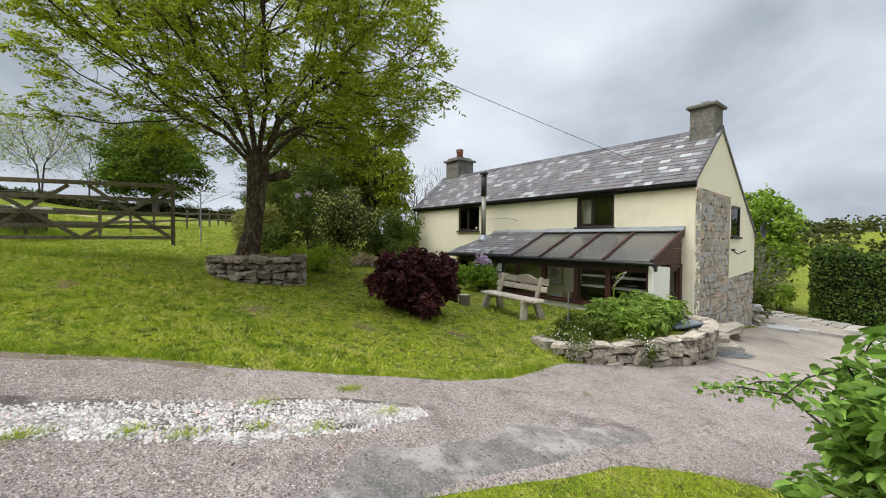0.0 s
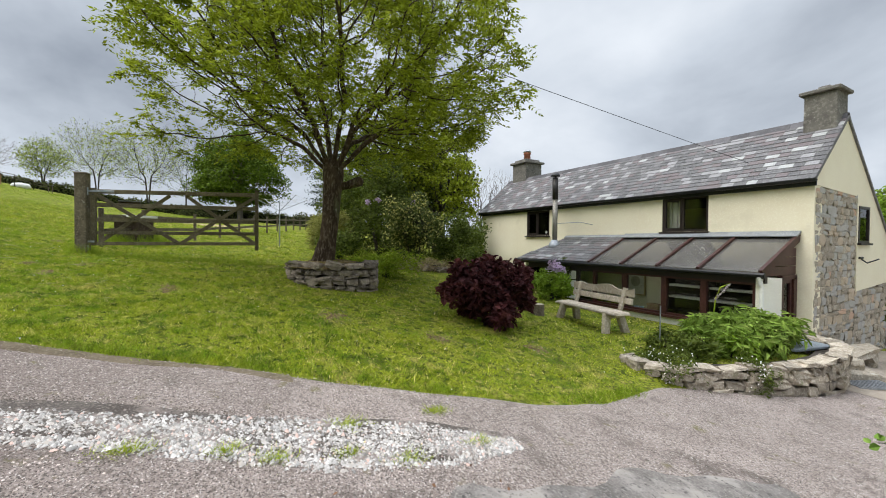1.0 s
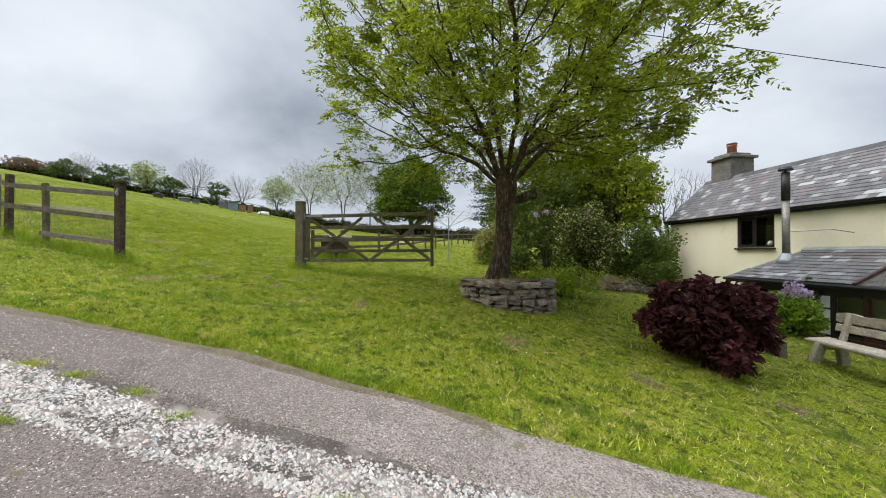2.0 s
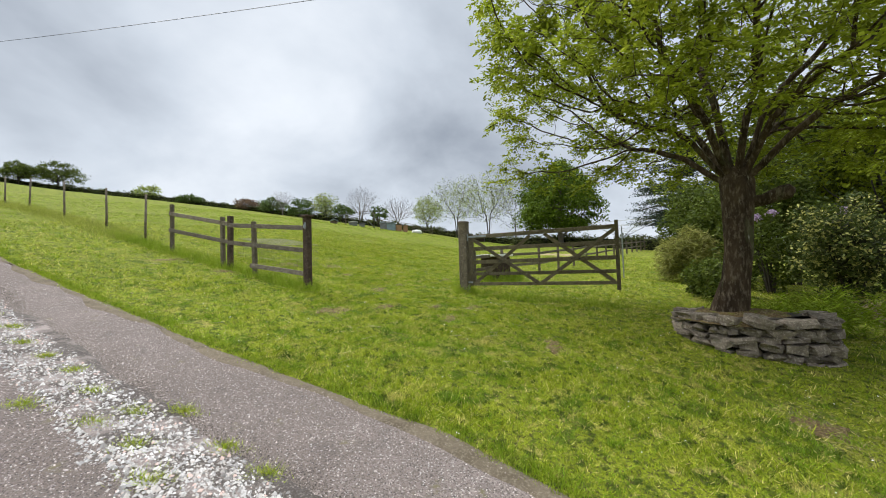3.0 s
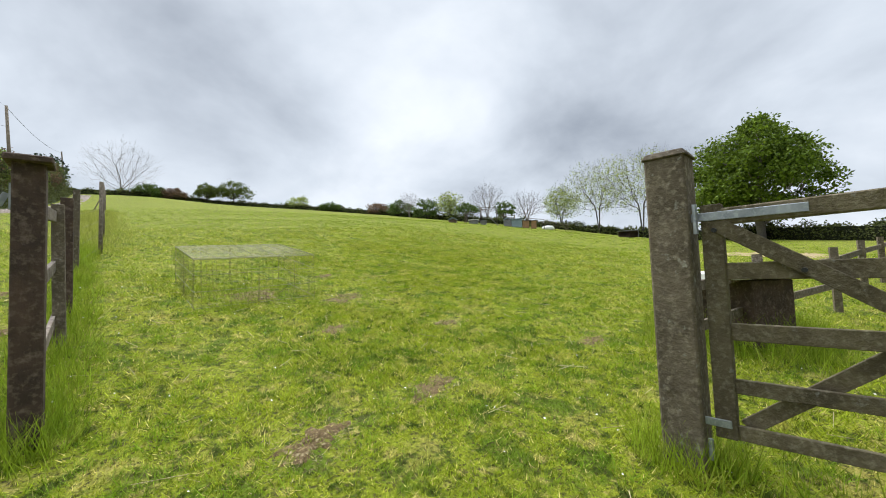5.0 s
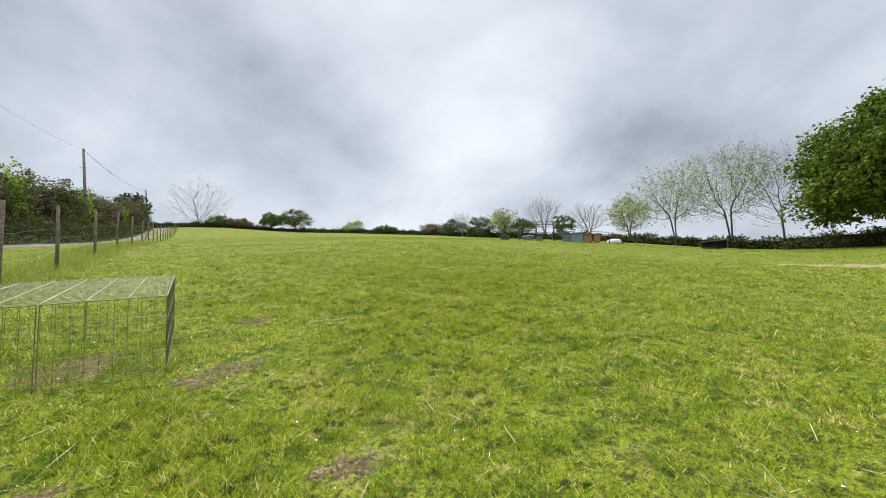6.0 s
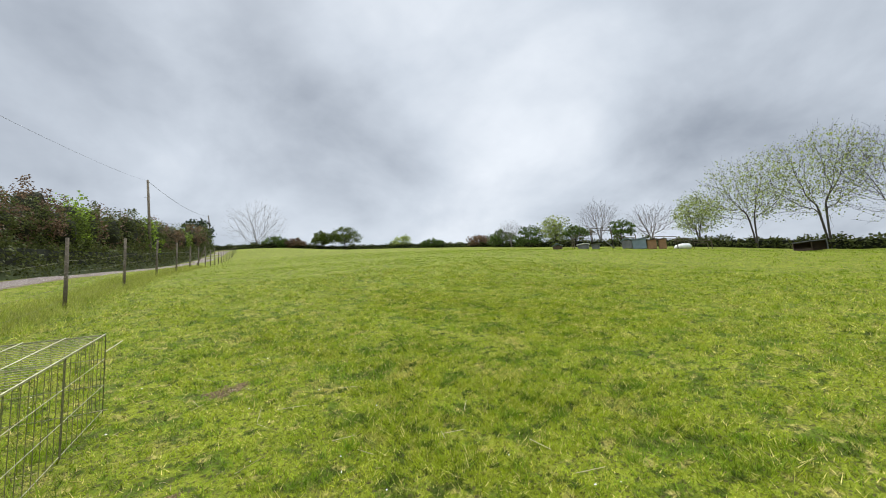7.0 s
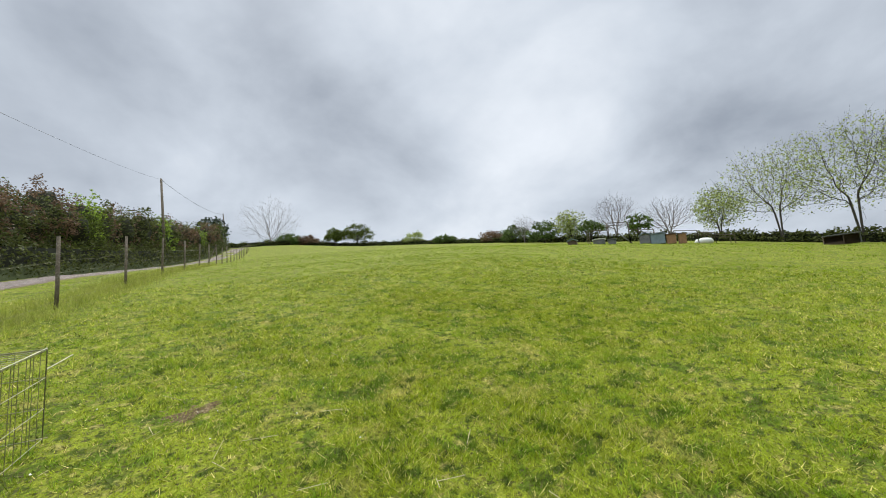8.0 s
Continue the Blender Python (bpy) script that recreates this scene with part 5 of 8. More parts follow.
# poles and overhead line
pole = thing("telegraph_pole", "weathered wooden telegraph pole beside the drive", "pole", (-21.0, -54.4, gz(-21, -54.4) - .3))
ptop = 20.2 - gz(-21, -54.4) + .3
part("shaft", Geo().tube([(-.5, .3, 0), (0, 0, ptop)], [.16, .11], 10), M_POST, pole, smooth=True)
part("step_iron", Geo().tube([(-.28, 0, ptop - 2.0), (.28, 0, ptop - 2.0)], .02, 6), M_GALV, pole)
pole2 = thing("telegraph_pole", "distant thin wooden telegraph pole by the drive", "pole", (-35.5, -98.0, gz(-35.5, -98) - .3))
part("shaft", Geo().tube([(0, 0, 0), (.6, 0, 8.2)], [.15, .1], 8), M_POST, pole2, smooth=True)


def cable(name, a, b, sag, r, label):
    a, b = Vector(a), Vector(b)
    pts = [a.lerp(b, i / 24) - Vector((0, 0, 4 * sag * (i / 24) * (1 - i / 24))) for i in range(25)]
    t = thing(name, label, "cable")
    part("line", Geo().tube(pts, r, 5), M_BLACK, t)


cable("overhead_cable", (-21.0, -54.4, 20.1), (-7.5, 14.05, 4.05), 0.95, .006, "thin black overhead cable to the cottage")
cable("overhead_cable", (-21.0, -54.4, 20.1), (-34.9, -98.0, gz(-35.5, -98) + 7.7), .8, .02, "thin black overhead cable between poles")

# poultry houses and pens at the top of the field
def hutch(x, y, turn, w, d, h, roof_h, wall_m, roof_m, label):
    t = thing("poultry_house", label, "hutch", (x, y, gz(x, y) - .05), turn, group="poultry houses")
    part("body", Geo().box((0, 0, h / 2), (w, d, h)), wall_m, t, bevel=.02)
    part("roof", Geo().prism([(-w / 2 - .1, h), (0, h + roof_h), (w / 2 + .1, h), (w / 2 + .1, h + .05), (0, h + roof_h + .06), (-w / 2 - .1, h + .05)], "y", -d / 2 - .1, d / 2 + .1), roof_m, t)
    for k in range(3):
        part("plank", Geo().box((-w / 3 + k * w / 3, d / 2 + .012, h / 2), (w / 3 - .02, .02, h - .06)), wall_m, t)
    part("pop_hole", Geo().box((0, d / 2 + .025, .22 * h + .1), (.3 * w, .02, .4 * h)), M_BLACK, t)
    return t


M_HUT_TAN = mat("tan_boards", (0.36, 0.21, 0.11), (0.25, 0.14, 0.08), scale=3, rough=0.9)
M_HUT_GREY = mat("grey_boards", (0.2, 0.2, 0.21), (0.13, 0.13, 0.14), scale=3, rough=0.9)
M_HUT_BLUE = mat("bluegrey_sheet", (0.22, 0.28, 0.32), (0.16, 0.21, 0.25), scale=3, rough=0.6)
M_HUT_BROWN = mat("brown_boards", (0.12, 0.085, 0.065), (0.07, 0.05, 0.04), scale=3, rough=0.9)
cx0 = Vector((-55.6, -25.9)); cx1 = Vector((-60.2, -15.7))
ct = math.degrees(math.atan2(cx1.y - cx0.y, cx1.x - cx0.x))
for u, w, d, h, rh, wm, rm, lab in ((-.02, 1.5, 1.2, .8, .5, M_HUT_BROWN, M_HUT_BLUE, "small brown poultry house with a pale roof"), (.22, 1.8, 1.2, 1.0, .12, M_HUT_GREY, M_WHITE_PAINT, "low grey slatted poultry hutch"), (.33, 1.2, 1.0, 1.0, .1, M_HUT_GREY, M_HUT_GREY, "low grey poultry hutch"),
                                     (.60, 1.5, 1.4, 1.7, .45, M_HUT_GREY, M_HUT_BLUE, "tall grey poultry house on legs"), (.70, 2.0, 1.6, 2.0, .08, M_HUT_BLUE, M_HUT_BLUE, "blue-grey sheeted poultry shed"), (.80, 1.3, 1.4, 1.8, .08, M_HUT_TAN, M_HUT_BROWN, "tan boarded poultry shed"), (.885, 1.0, 1.4, 1.9, .08, M_HUT_TAN, M_HUT_BROWN, "tan boarded poultry shed")):
    p = cx0.lerp(cx1, u)
    hutch(p.x, p.y, ct, w * .62, d * .7, h * .5, rh * .5, wm, rm, lab)
run = thing("poultry_run", "timber framed wire poultry run", "pen", (0, 0, 0))
for u0, u1, h in ((.12, .30, 2.2), (.30, .48, 3.4), (.48, .68, 2.2), (.83, 1.0, 1.9), (1.0, 1.12, 1.6), (1.12, 1.25, 1.3)):
    a, b = cx0.lerp(cx1, u0), cx0.lerp(cx1, u1)
    za, zb = gz(a.x, a.y), gz(b.x, b.y)
    back = Vector((-1.8, -.8)); h *= .66
    for p, z in ((a, za), (b, zb), (a + back, za), (b + back, zb)):
        part("post", Geo().box((p.x, p.y, z + h / 2), (.07, .07, h)), M_POST, run)
    for q in (Vector((0, 0)), back):
        part("rail", Geo().beam((a.x + q.x, a.y + q.y, za + h), (b.x + q.x, b.y + q.y, zb + h), .05, .06), M_POST, run)
ramp_ = thing("boarded_ramp", "pale sloping boarded ramp by the poultry pens", "ramp", (*cx0.lerp(cx1, .47), gz(*cx0.lerp(cx1, .47))), ct)
part("boards", Geo().beam((-1.1, .6, 1.5), (.3, .6, .05), .8, .06), M_HUT_GREY, ramp_)
sack = thing("white_sack", "round white feed sack lying on the grass", "sack", (*cx0.lerp(cx1, 1.05), gz(*cx0.lerp(cx1, 1.05))), ct)
part("sack_body", Geo().tube([(-.8, 1.2, .25), (-.6, 1.2, .3), (0, 1.2, .34), (.6, 1.2, .3), (.8, 1.2, .25)], [.05, .3, .36, .3, .05], 10), M_WHITE_PAINT, sack, smooth=True)
shelter = thing("field_shelter", "low dark open-fronted poultry shelter", "shelter", (-60.5, -6.3, gz(-60.5, -6.3)), 98)
part("roof", Geo().box((0, 0, .74), (2.1, 1.1, .06)), M_HUT_GREY, shelter)
part("back", Geo().box((0, .5, .36), (2.0, .05, .72)), M_HUT_BROWN, shelter)
for sx in (-1.0, .1, 1.0):
    part("side", Geo().box((sx, 0, .36), (.05, 1.0, .72)), M_HUT_GREY if sx > .5 else M_HUT_BROWN, shelter)
part("kick_board", Geo().box((-.45, -.5, .1), (1.05, .04, .18)), M_HUT_BROWN, shelter)

# ---- bench, stump ----
bench = thing("garden_bench", "silvered split-log garden bench on the lawn", "bench", (-8.75, 9.95, gz(-8.75, 9.95)), -9)
BL = 1.95
part("seat_plank", Geo().box((0, 0, .43), (BL, .36, .065), None, .97), M_PALE_WOOD, bench, bevel=.015)
part("seat_edge", Geo().box((0, -.2, .425), (BL * .97, .08, .055)), M_PALE_WOOD, bench, bevel=.015)
part("back_board", Geo().box((.02, .265, .66), (BL * .93, .04, .13), pose(0, 0, 0, -12).to_3x3()), M_PALE_WOOD, bench, bevel=.012)
n_ = 12
wane = [(-BL * .47 + BL * .94 * i / n_, .90 + .03 * math.sin(i * 1.1) + (.03 if 3 < i < 9 else 0)) for i in range(n_ + 1)]
tb = Geo().prism([(-BL * .47, .755)] + wane + [(BL * .47, .755)], "y", .295, .335)
part("top_board", tb, M_PALE_WOOD, bench, "waney-edged top board")
for sx in (-.68, .68):
    part("back_post", Geo().beam((sx, .16, .4), (sx, .33, .92), .09, .07, (0, 1, 0)), M_PALE_WOOD, bench, bevel=.008)
    for sy, lean_ in ((-.17, -.1), (.15, .13)):
        part("leg", Geo().beam((sx, sy, .41), (sx + (.08 if sx > 0 else -.08), sy + lean_, -.04), .16, .1, (1, 0, 0)), M_PALE_WOOD, bench, bevel=.012)
    part("leg_rail", Geo().box((sx, 0, .36), (.14, .34, .09)), M_PALE_WOOD, bench, bevel=.01)
stump = thing("log_stump", "short sawn log stump on the lawn", "stump", (-9.75, 9.35, gz(-9.75, 9.35)))
part("log", Geo().tube([(0, 0, -.05), (0, 0, .1), (0, 0, .25)], [.15, .14, .14], 14), M_POST, stump, smooth=False)
part("sawn_top", Geo().tube([(0, 0, .248), (0, 0, .256)], .13, 14), M_PALE_WOOD, stump)
marker = thing("garden_stake", "thin grey garden stake in the flower bed", "stake", (-6.9, 9.55, gz(-6.9, 9.55)))
part("rod", Geo().tube([(0, 0, 0), (0, 0, .75)], .012, 6), M_GALV, marker)

# ---- plants ----
def leaf_quads(points, size, rs, droop=0.0, aspect=0.45):
    """Leaves at the given points: kinked rhombs in random turns. Returns corners, four a leaf."""
    n = len(points)
    yaw = rs.uniform(0, 2 * np.pi, n)
    tilt = rs.uniform(-0.9, 0.9, n) - droop
    d = np.stack([np.cos(yaw) * np.cos(tilt), np.sin(yaw) * np.cos(tilt), np.sin(tilt)], -1)
    r = rs.normal(size=(n, 3))
    s = np.cross(d, r); s /= np.linalg.norm(s, axis=1, keepdims=True) + 1e-9
    L = size * rs.uniform(0.7, 1.3, n)[:, None]
    w = L * aspect * 0.5
    mid = points + d * L * 0.45
    return np.stack([points, mid + s * w, points + d * L, mid - s * w], 1).reshape(-1, 3)


def leaf_ovate(points, size, rs, droop=0.0, aspect=0.5):
    """Rounded pointed leaves, folded a little along the midrib: two halves of four corners each."""
    n = len(points)
    yaw = rs.uniform(0, 2 * np.pi, n)
    tilt = rs.uniform(-0.8, 0.8, n) - droop
    d = np.stack([np.cos(yaw) * np.cos(tilt), np.sin(yaw) * np.cos(tilt), np.sin(tilt)], -1)
    s = np.cross(d, rs.normal(0, .6, (n, 3)) + np.array([0, 0, 1.0])); s /= np.linalg.norm(s, axis=1, keepdims=True) + 1e-9
    nrm = np.cross(s, d)
    L = size * rs.uniform(0.65, 1.25, n)[:, None]
    w = L * aspect * .5
    tip = points + d * L - nrm * L * .12
    out = []
    for q in (-1, 1):
        a, b = points + d * L * .3 + s * w * q + nrm * w * .35, points + d * L * .68 + s * w * .82 * q + nrm * w * .2
        out.append(np.stack([points, a, b, tip] if q > 0 else [points, tip, b, a], 1))
    return np.concatenate(out).reshape(-1, 3)


def lobed_points(n, centre, radii, lobes, lobe_r, rs, shell=0.75, floor=None):
    """Points in clumps spread over an uneven ellipsoid."""
    v = rs.normal(size=(lobes, 3)); v /= np.linalg.norm(v, axis=1, keepdims=True)
    c = v * (shell + (1 - shell) * rs.uniform(-1.2, 1, (lobes, 1))) * np.array(radii)
    pick = rs.integers(0, lobes, n)
    q = rs.normal(size=(n, 3)); q /= np.linalg.norm(q, axis=1, keepdims=True)
    q *= rs.uniform(0.35, 1.0, (n, 1)) ** 0.5 * lobe_r * rs.uniform(0.6, 1.25, (lobes, 1))[pick]
    p = c[pick] + q + np.array(centre)
    if floor is not None:
        p = p[p[:, 2] > floor]
    return p


def branching(attract, stem, step, reach, kill, rs, lift=.08, wobble=.14, iters=240, parents=None):
    """Limbs that grow from a stem towards points of free space and fork where these part. Returns nodes and their parents."""
    nodes = [np.array(p, float) for p in stem]
    parent = list(parents) if parents else [i - 1 for i in range(len(nodes))]
    A = np.array(attract, float)
    S = np.array(nodes)
    d = np.linalg.norm(A[:, None] - S[None], axis=2)
    near, dist = d.argmin(1), d.min(1)
    for it in range(iters):
        on = dist < (reach if it > 3 else 1e9)
        if not on.any():
            break
        pos = np.array(nodes)
        way = A[on] - pos[near[on]]
        way /= np.linalg.norm(way, axis=1, keepdims=True) + 1e-9
        acc = np.zeros((len(nodes), 3))
        np.add.at(acc, near[on], way)
        cand = np.unique(near[on])
        v = acc[cand]
        v /= np.linalg.norm(v, axis=1, keepdims=True) + 1e-9
        v = v + rs.normal(0, wobble, v.shape) + np.array([0, 0, lift])
        v /= np.linalg.norm(v, axis=1, keepdims=True) + 1e-9
        fresh = pos[cand] + v * step
        k0 = len(nodes)
        nodes += list(fresh)
        parent += [int(c) for c in cand]
        d = np.linalg.norm(A[:, None] - fresh[None], axis=2)
        m = d.min(1)
        closer = m < dist
        near = np.where(closer, k0 + d.argmin(1), near)
        dist = np.minimum(dist, m)
        stay = dist > kill
        A, near, dist = A[stay], near[stay], dist[stay]
        if not len(A) or len(nodes) > 14000:
            break
    return np.array(nodes), np.array(parent)


def limb_radii(parent, tip, power=2.2):
    """Each limb is as thick as the twigs it feeds."""
    q = np.zeros(len(parent))
    for i in range(len(parent) - 1, -1, -1):
        if q[i] == 0:
            q[i] = tip ** power
        if parent[i] >= 0:
            q[parent[i]] += q[i]
    return q ** (1 / power)


def limbs(g, nodes, parent, rad, least=0.0):
    """Tubes along the limbs, each forking off its thicker one."""
    n = len(nodes)
    kids = [[] for _ in range(n)]
    for i in range(n):
        if parent[i] >= 0:
            kids[parent[i]].append(i)
    lead = [max(k, key=lambda c: rad[c]) if k else -1 for k in kids]
    # ease the kinks
    pos = nodes.copy()
    for i in range(n):
        if parent[i] >= 0 and lead[i] >= 0:
            pos[i] = nodes[i] * .5 + (nodes[parent[i]] + nodes[lead[i]]) * .25
    for i in range(n):
        if parent[i] >= 0 and lead[parent[i]] == i:
            continue
        if rad[i] < least:
            continue
        pts, rr = ([pos[parent[i]]], [min(rad[parent[i]], rad[i] * 1.25)]) if parent[i] >= 0 else ([], [])
        k = i
        while k >= 0:
            pts.append(pos[k]); rr.append(rad[k]); k = lead[k]
        if len(pts) > 1:
            rr[-1] *= .5
            g.tube([tuple(q) for q in pts], rr, 10 if rr[0] > .06 else (5 if rr[0] > .02 else 3), False)
    return [i for i in range(n) if not kids[i]]


def ash_leaves(tips, per, rachis, leaflet, rs):
    """Feathered leaves: pairs of narrow leaflets along a drooping stalk."""
    c = np.repeat(tips, per, 0)
    n = len(c)
    c = c + rs.normal(0, .05, c.shape)
    yaw, el = rs.uniform(0, 2 * np.pi, n), rs.uniform(-.35, .75, n)
    d = np.stack([np.cos(yaw) * np.cos(el), np.sin(yaw) * np.cos(el), np.sin(el)], -1)
    L = rachis * rs.uniform(.65, 1.25, n)[:, None]
    side = np.cross(d, np.array([0, 0, 1.0])); side /= np.linalg.norm(side, axis=1, keepdims=True) + 1e-9
    out = []
    for sgn_, s_ in [(q, t) for t in (.3, .52, .74, .94) for q in (-1, 1)] + [(0, 1.0)]:
        base = c + d * L * s_ - np.array([0, 0, .4]) * L * s_ ** 2
        ld = d * (.55 if sgn_ else 1) + side * sgn_ * .8 + np.array([0, 0, -.3]) + rs.normal(0, .22, (n, 3))
        ld /= np.linalg.norm(ld, axis=1, keepdims=True)
        wv = np.cross(ld, rs.normal(0, .5, (n, 3)) + np.array([0, 0, 1.0])); wv /= np.linalg.norm(wv, axis=1, keepdims=True) + 1e-9
        l = leaflet * rs.uniform(.75, 1.25, n)[:, None]
        mid = base + ld * l * .45
        out.append(np.stack([base, mid + wv * l * .19, base + ld * l, mid - wv * l * .19], 1))
    return np.concatenate(out).reshape(-1, 3)


def leaves_at(tips, per, spread, size, seed, droop=0.2, aspect=0.45, keep=None):
    rs = np.random.default_rng(seed)
    t = np.array([tuple(p) for p in tips])
    if keep is not None:
        t = t[keep(t)]
    pts = np.repeat(t, per, 0) + rs.normal(0, spread, (len(t) * per, 3))
    return leaf_quads(pts, size, rs, droop, aspect)


# the ash tree
ash = thing("ash_tree", "large spreading ash tree in fresh yellow-green leaf", "tree", (-12.0, 5.0, 1.4))
ash_wood = Geo()
trunk_pts = [(-.3, -.12, -.35), (-.3, -.1, .0), (-.27, -.08, .25), (-.22, 0, .7), (-.2, .06, 1.2), (-.26, .1, 1.7), (-.34, .15, 2.05), (-.38, .17, 2.35), (-.4, .18, 2.6)]
ash_wood.tube(trunk_pts, [.4, .31, .25, .205, .19, .2, .235, .25, .15], 22, False)
for i, v in enumerate(ash_wood.v):
    q = 1 + .07 * math.sin(i % 22 * 1.71) + .05 * math.sin(i % 22 * .57 + i // 22 * 1.9)
    c = Vector(trunk_pts[i // 22])
    ash_wood.v[i] = tuple(c + (Vector(v) - c) * q)
fork = Vector(trunk_pts[-2]) - Vector((0, 0, .05))
rs_a = np.random.default_rng(3)
ap = rs_a.normal(size=(12000, 3)); ap /= np.linalg.norm(ap, axis=1, keepdims=True)
az_ = np.arctan2(ap[:, 1], ap[:, 0])
bulge = 1 + .09 * np.sin(3 * az_ + 1) + .07 * np.sin(5 * az_ + 4 * ap[:, 2]) + .06 * np.sin(9 * az_ - 7 * ap[:, 2])
ap = ap * (rs_a.uniform(.1, 1, 12000) ** .42 * bulge)[:, None] * np.array([4.2, 4.5, 3.7]) + np.array([-.3, .3, 4.7])
ar = np.hypot(ap[:, 0] - fork.x, ap[:, 1] - fork.y)
ap = ap[(ap[:, 2] > np.interp(ar, [0, 1.2, 2.4, 4.6], [3.6, 3.1, 2.75, 2.6])) & (ap[:, 1] > -4.1) & ((ap[:, 1] > -2.4) | (ap[:, 0] < -1.0) | (ap[:, 2] > 3.8))][:4600]
stem_a = [tuple(fork + Vector((0, 0, -.25))), tuple(fork + Vector((0, 0, -.05)))]
par_a = [-1, 0]
for az, el, ln in ((224, 24, .9), (60, 30, .8), (195, 42, 1.0), (40, 50, .9), (125, 44, .8), (-60, 50, .9), (205, 72, 1.1), (10, 70, 1.0), (268, 38, .8), (90, 62, .9)):
    dv = Vector((math.cos(radians(az)) * math.cos(radians(el)), math.sin(radians(az)) * math.cos(radians(el)), math.sin(radians(el))))
    for k in range(1, 5):
        stem_a.append(tuple(fork + dv * (ln * k / 4) + Vector((rnd(-.04, .04), rnd(-.04, .04), .02 * k * k))))
        par_a.append(1 if k == 1 else len(stem_a) - 2)
an, apar = branching(ap, stem_a, .16, 1.5, .25, rs_a, .08, .24, parents=par_a)
arad = limb_radii(apar, .0056, 2.1)
arad[:2] = np.minimum(arad[:2], .2)
ash_tips = limbs(ash_wood, an, apar, np.minimum(arad, .17))
ash_wood.tube([tuple(fork + Vector((.02, .02, -.32))), tuple(fork + Vector((.2, .27, -.3))), tuple(fork + Vector((.34, .47, -.22))), tuple(fork + Vector((.4, .56, -.2))), tuple(fork + Vector((.43, .6, -.2)))], [.11, .095, .12, .11, .04], 9, True)
part("trunk", ash_wood, M_BARK, ash, "rough brown bark with dark fissures", True)
# feathered leaves in loose clumps on the twigs
twig = an[np.array(ash_tips)]
gap = np.sin(twig[:, 0] * 2.1 + 1) + np.sin(twig[:, 1] * 2.4 + twig[:, 2]) + np.sin(twig[:, 2] * 2.7 + 2 + .8 * twig[:, 0])
twig = np.concatenate([twig[gap > -1.15], an[apar[np.array(ash_tips)]][gap > -1.15]])
twig = twig[np.linalg.norm(twig - np.array(tuple(fork)), axis=1) > 1.1]
part("crown", quads_mesh("crown", ash_leaves(twig, 7, .27, .1, rs_a), 4), L_ASH, ash, "fresh yellow-green leaves")


# near-black colour put in for the shade deep inside bushes
M_SHADE = mat("inner_shade", (0.03, 0.032, 0.014), (0.018, 0.02, 0.009), scale=5, fine=30, rough=1.0, bump=1.0, bump_scale=25)


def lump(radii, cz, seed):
    """A near-black lump that paints in the shade inside a thick bush."""
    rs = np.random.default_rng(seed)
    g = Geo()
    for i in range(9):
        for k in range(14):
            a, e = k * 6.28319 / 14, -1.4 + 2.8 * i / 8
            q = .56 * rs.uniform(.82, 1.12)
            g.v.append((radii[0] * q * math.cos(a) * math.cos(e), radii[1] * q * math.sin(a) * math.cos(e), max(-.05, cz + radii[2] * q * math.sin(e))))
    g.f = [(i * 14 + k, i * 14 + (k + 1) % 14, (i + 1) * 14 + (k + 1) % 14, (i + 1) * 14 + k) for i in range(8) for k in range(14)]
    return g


def bush(name, label, category, x, y, radii, n, size, leaf, seed, lobes=40, lobe_r=.35, z_up=None, bark=None, aspect=.5, stems=6, kind="", core=False, droop=.15, shape=None):
    z = gz(x, y)
    t = thing(name, label, category, (x, y, z), kind=kind)
    rs = np.random.default_rng(seed)
    cz = radii[2] * .9 if z_up is None else z_up
    pts = lobed_points(n, (0, 0, cz), radii, lobes, lobe_r, rs, .72, .02)
    part("foliage", quads_mesh("foliage", (shape or leaf_quads)(pts, size, rs, droop, aspect), 4), leaf, t)
    g = Geo()
    r2 = random.Random(seed)
    for k in range(stems):
        a = r2.uniform(0, 6.28)
        e = Vector((math.cos(a) * radii[0] * .6, math.sin(a) * radii[1] * .6, cz + radii[2] * r2.uniform(-.2, .5)))
        g.tube([(math.cos(a) * .06, math.sin(a) * .06, -.05), tuple(e * .45 + Vector((0, 0, .1))), tuple(e)], [.03 + .01 * radii[2], .02, .006], 5, False)
    tagged(part("stem", g, bark or M_BARK_DARK, t), kind="stuff")
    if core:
        part("twiggy_core", lump(radii, cz, seed), M_SHADE, t, "dark lump painted as the shade inside the bush", True)
    return t


# purple smoke-bush on the lawn
bush("purple_bush", "rounded dark purple-leaved bush on the lawn", "bush", -9.05, 7.4, (.86, .9, .7), 8500, .12, L_PURPLE, 11, 60, .22, .62, aspect=.62, stems=10, shape=leaf_ovate)

# bed on the planter wall: leafy perennials, daisies
bush("leafy_perennial", "lush drooping green perennial on the planter wall", "plant", -6.25, 10.6, (.62, .78, .3), 4200, .18, L_PERENNIAL, 21, 34, .26, .28, aspect=.3, stems=14, droop=.55, shape=leaf_ovate)
bush("leafy_perennial", "lush drooping green perennial on the planter wall", "plant", -6.1, 11.35, (.5, .5, .28), 2400, .18, L_PERENNIAL, 22, 22, .24, .26, aspect=.3, stems=10, droop=.55, shape=leaf_ovate)
bush("leafy_perennial", "dull green bushy perennial in the flower bed", "plant", -6.8, 9.7, (.5, .4, .14), 1500, .09, L_SHRUB, 23, 24, .14, .12, aspect=.35, stems=10)


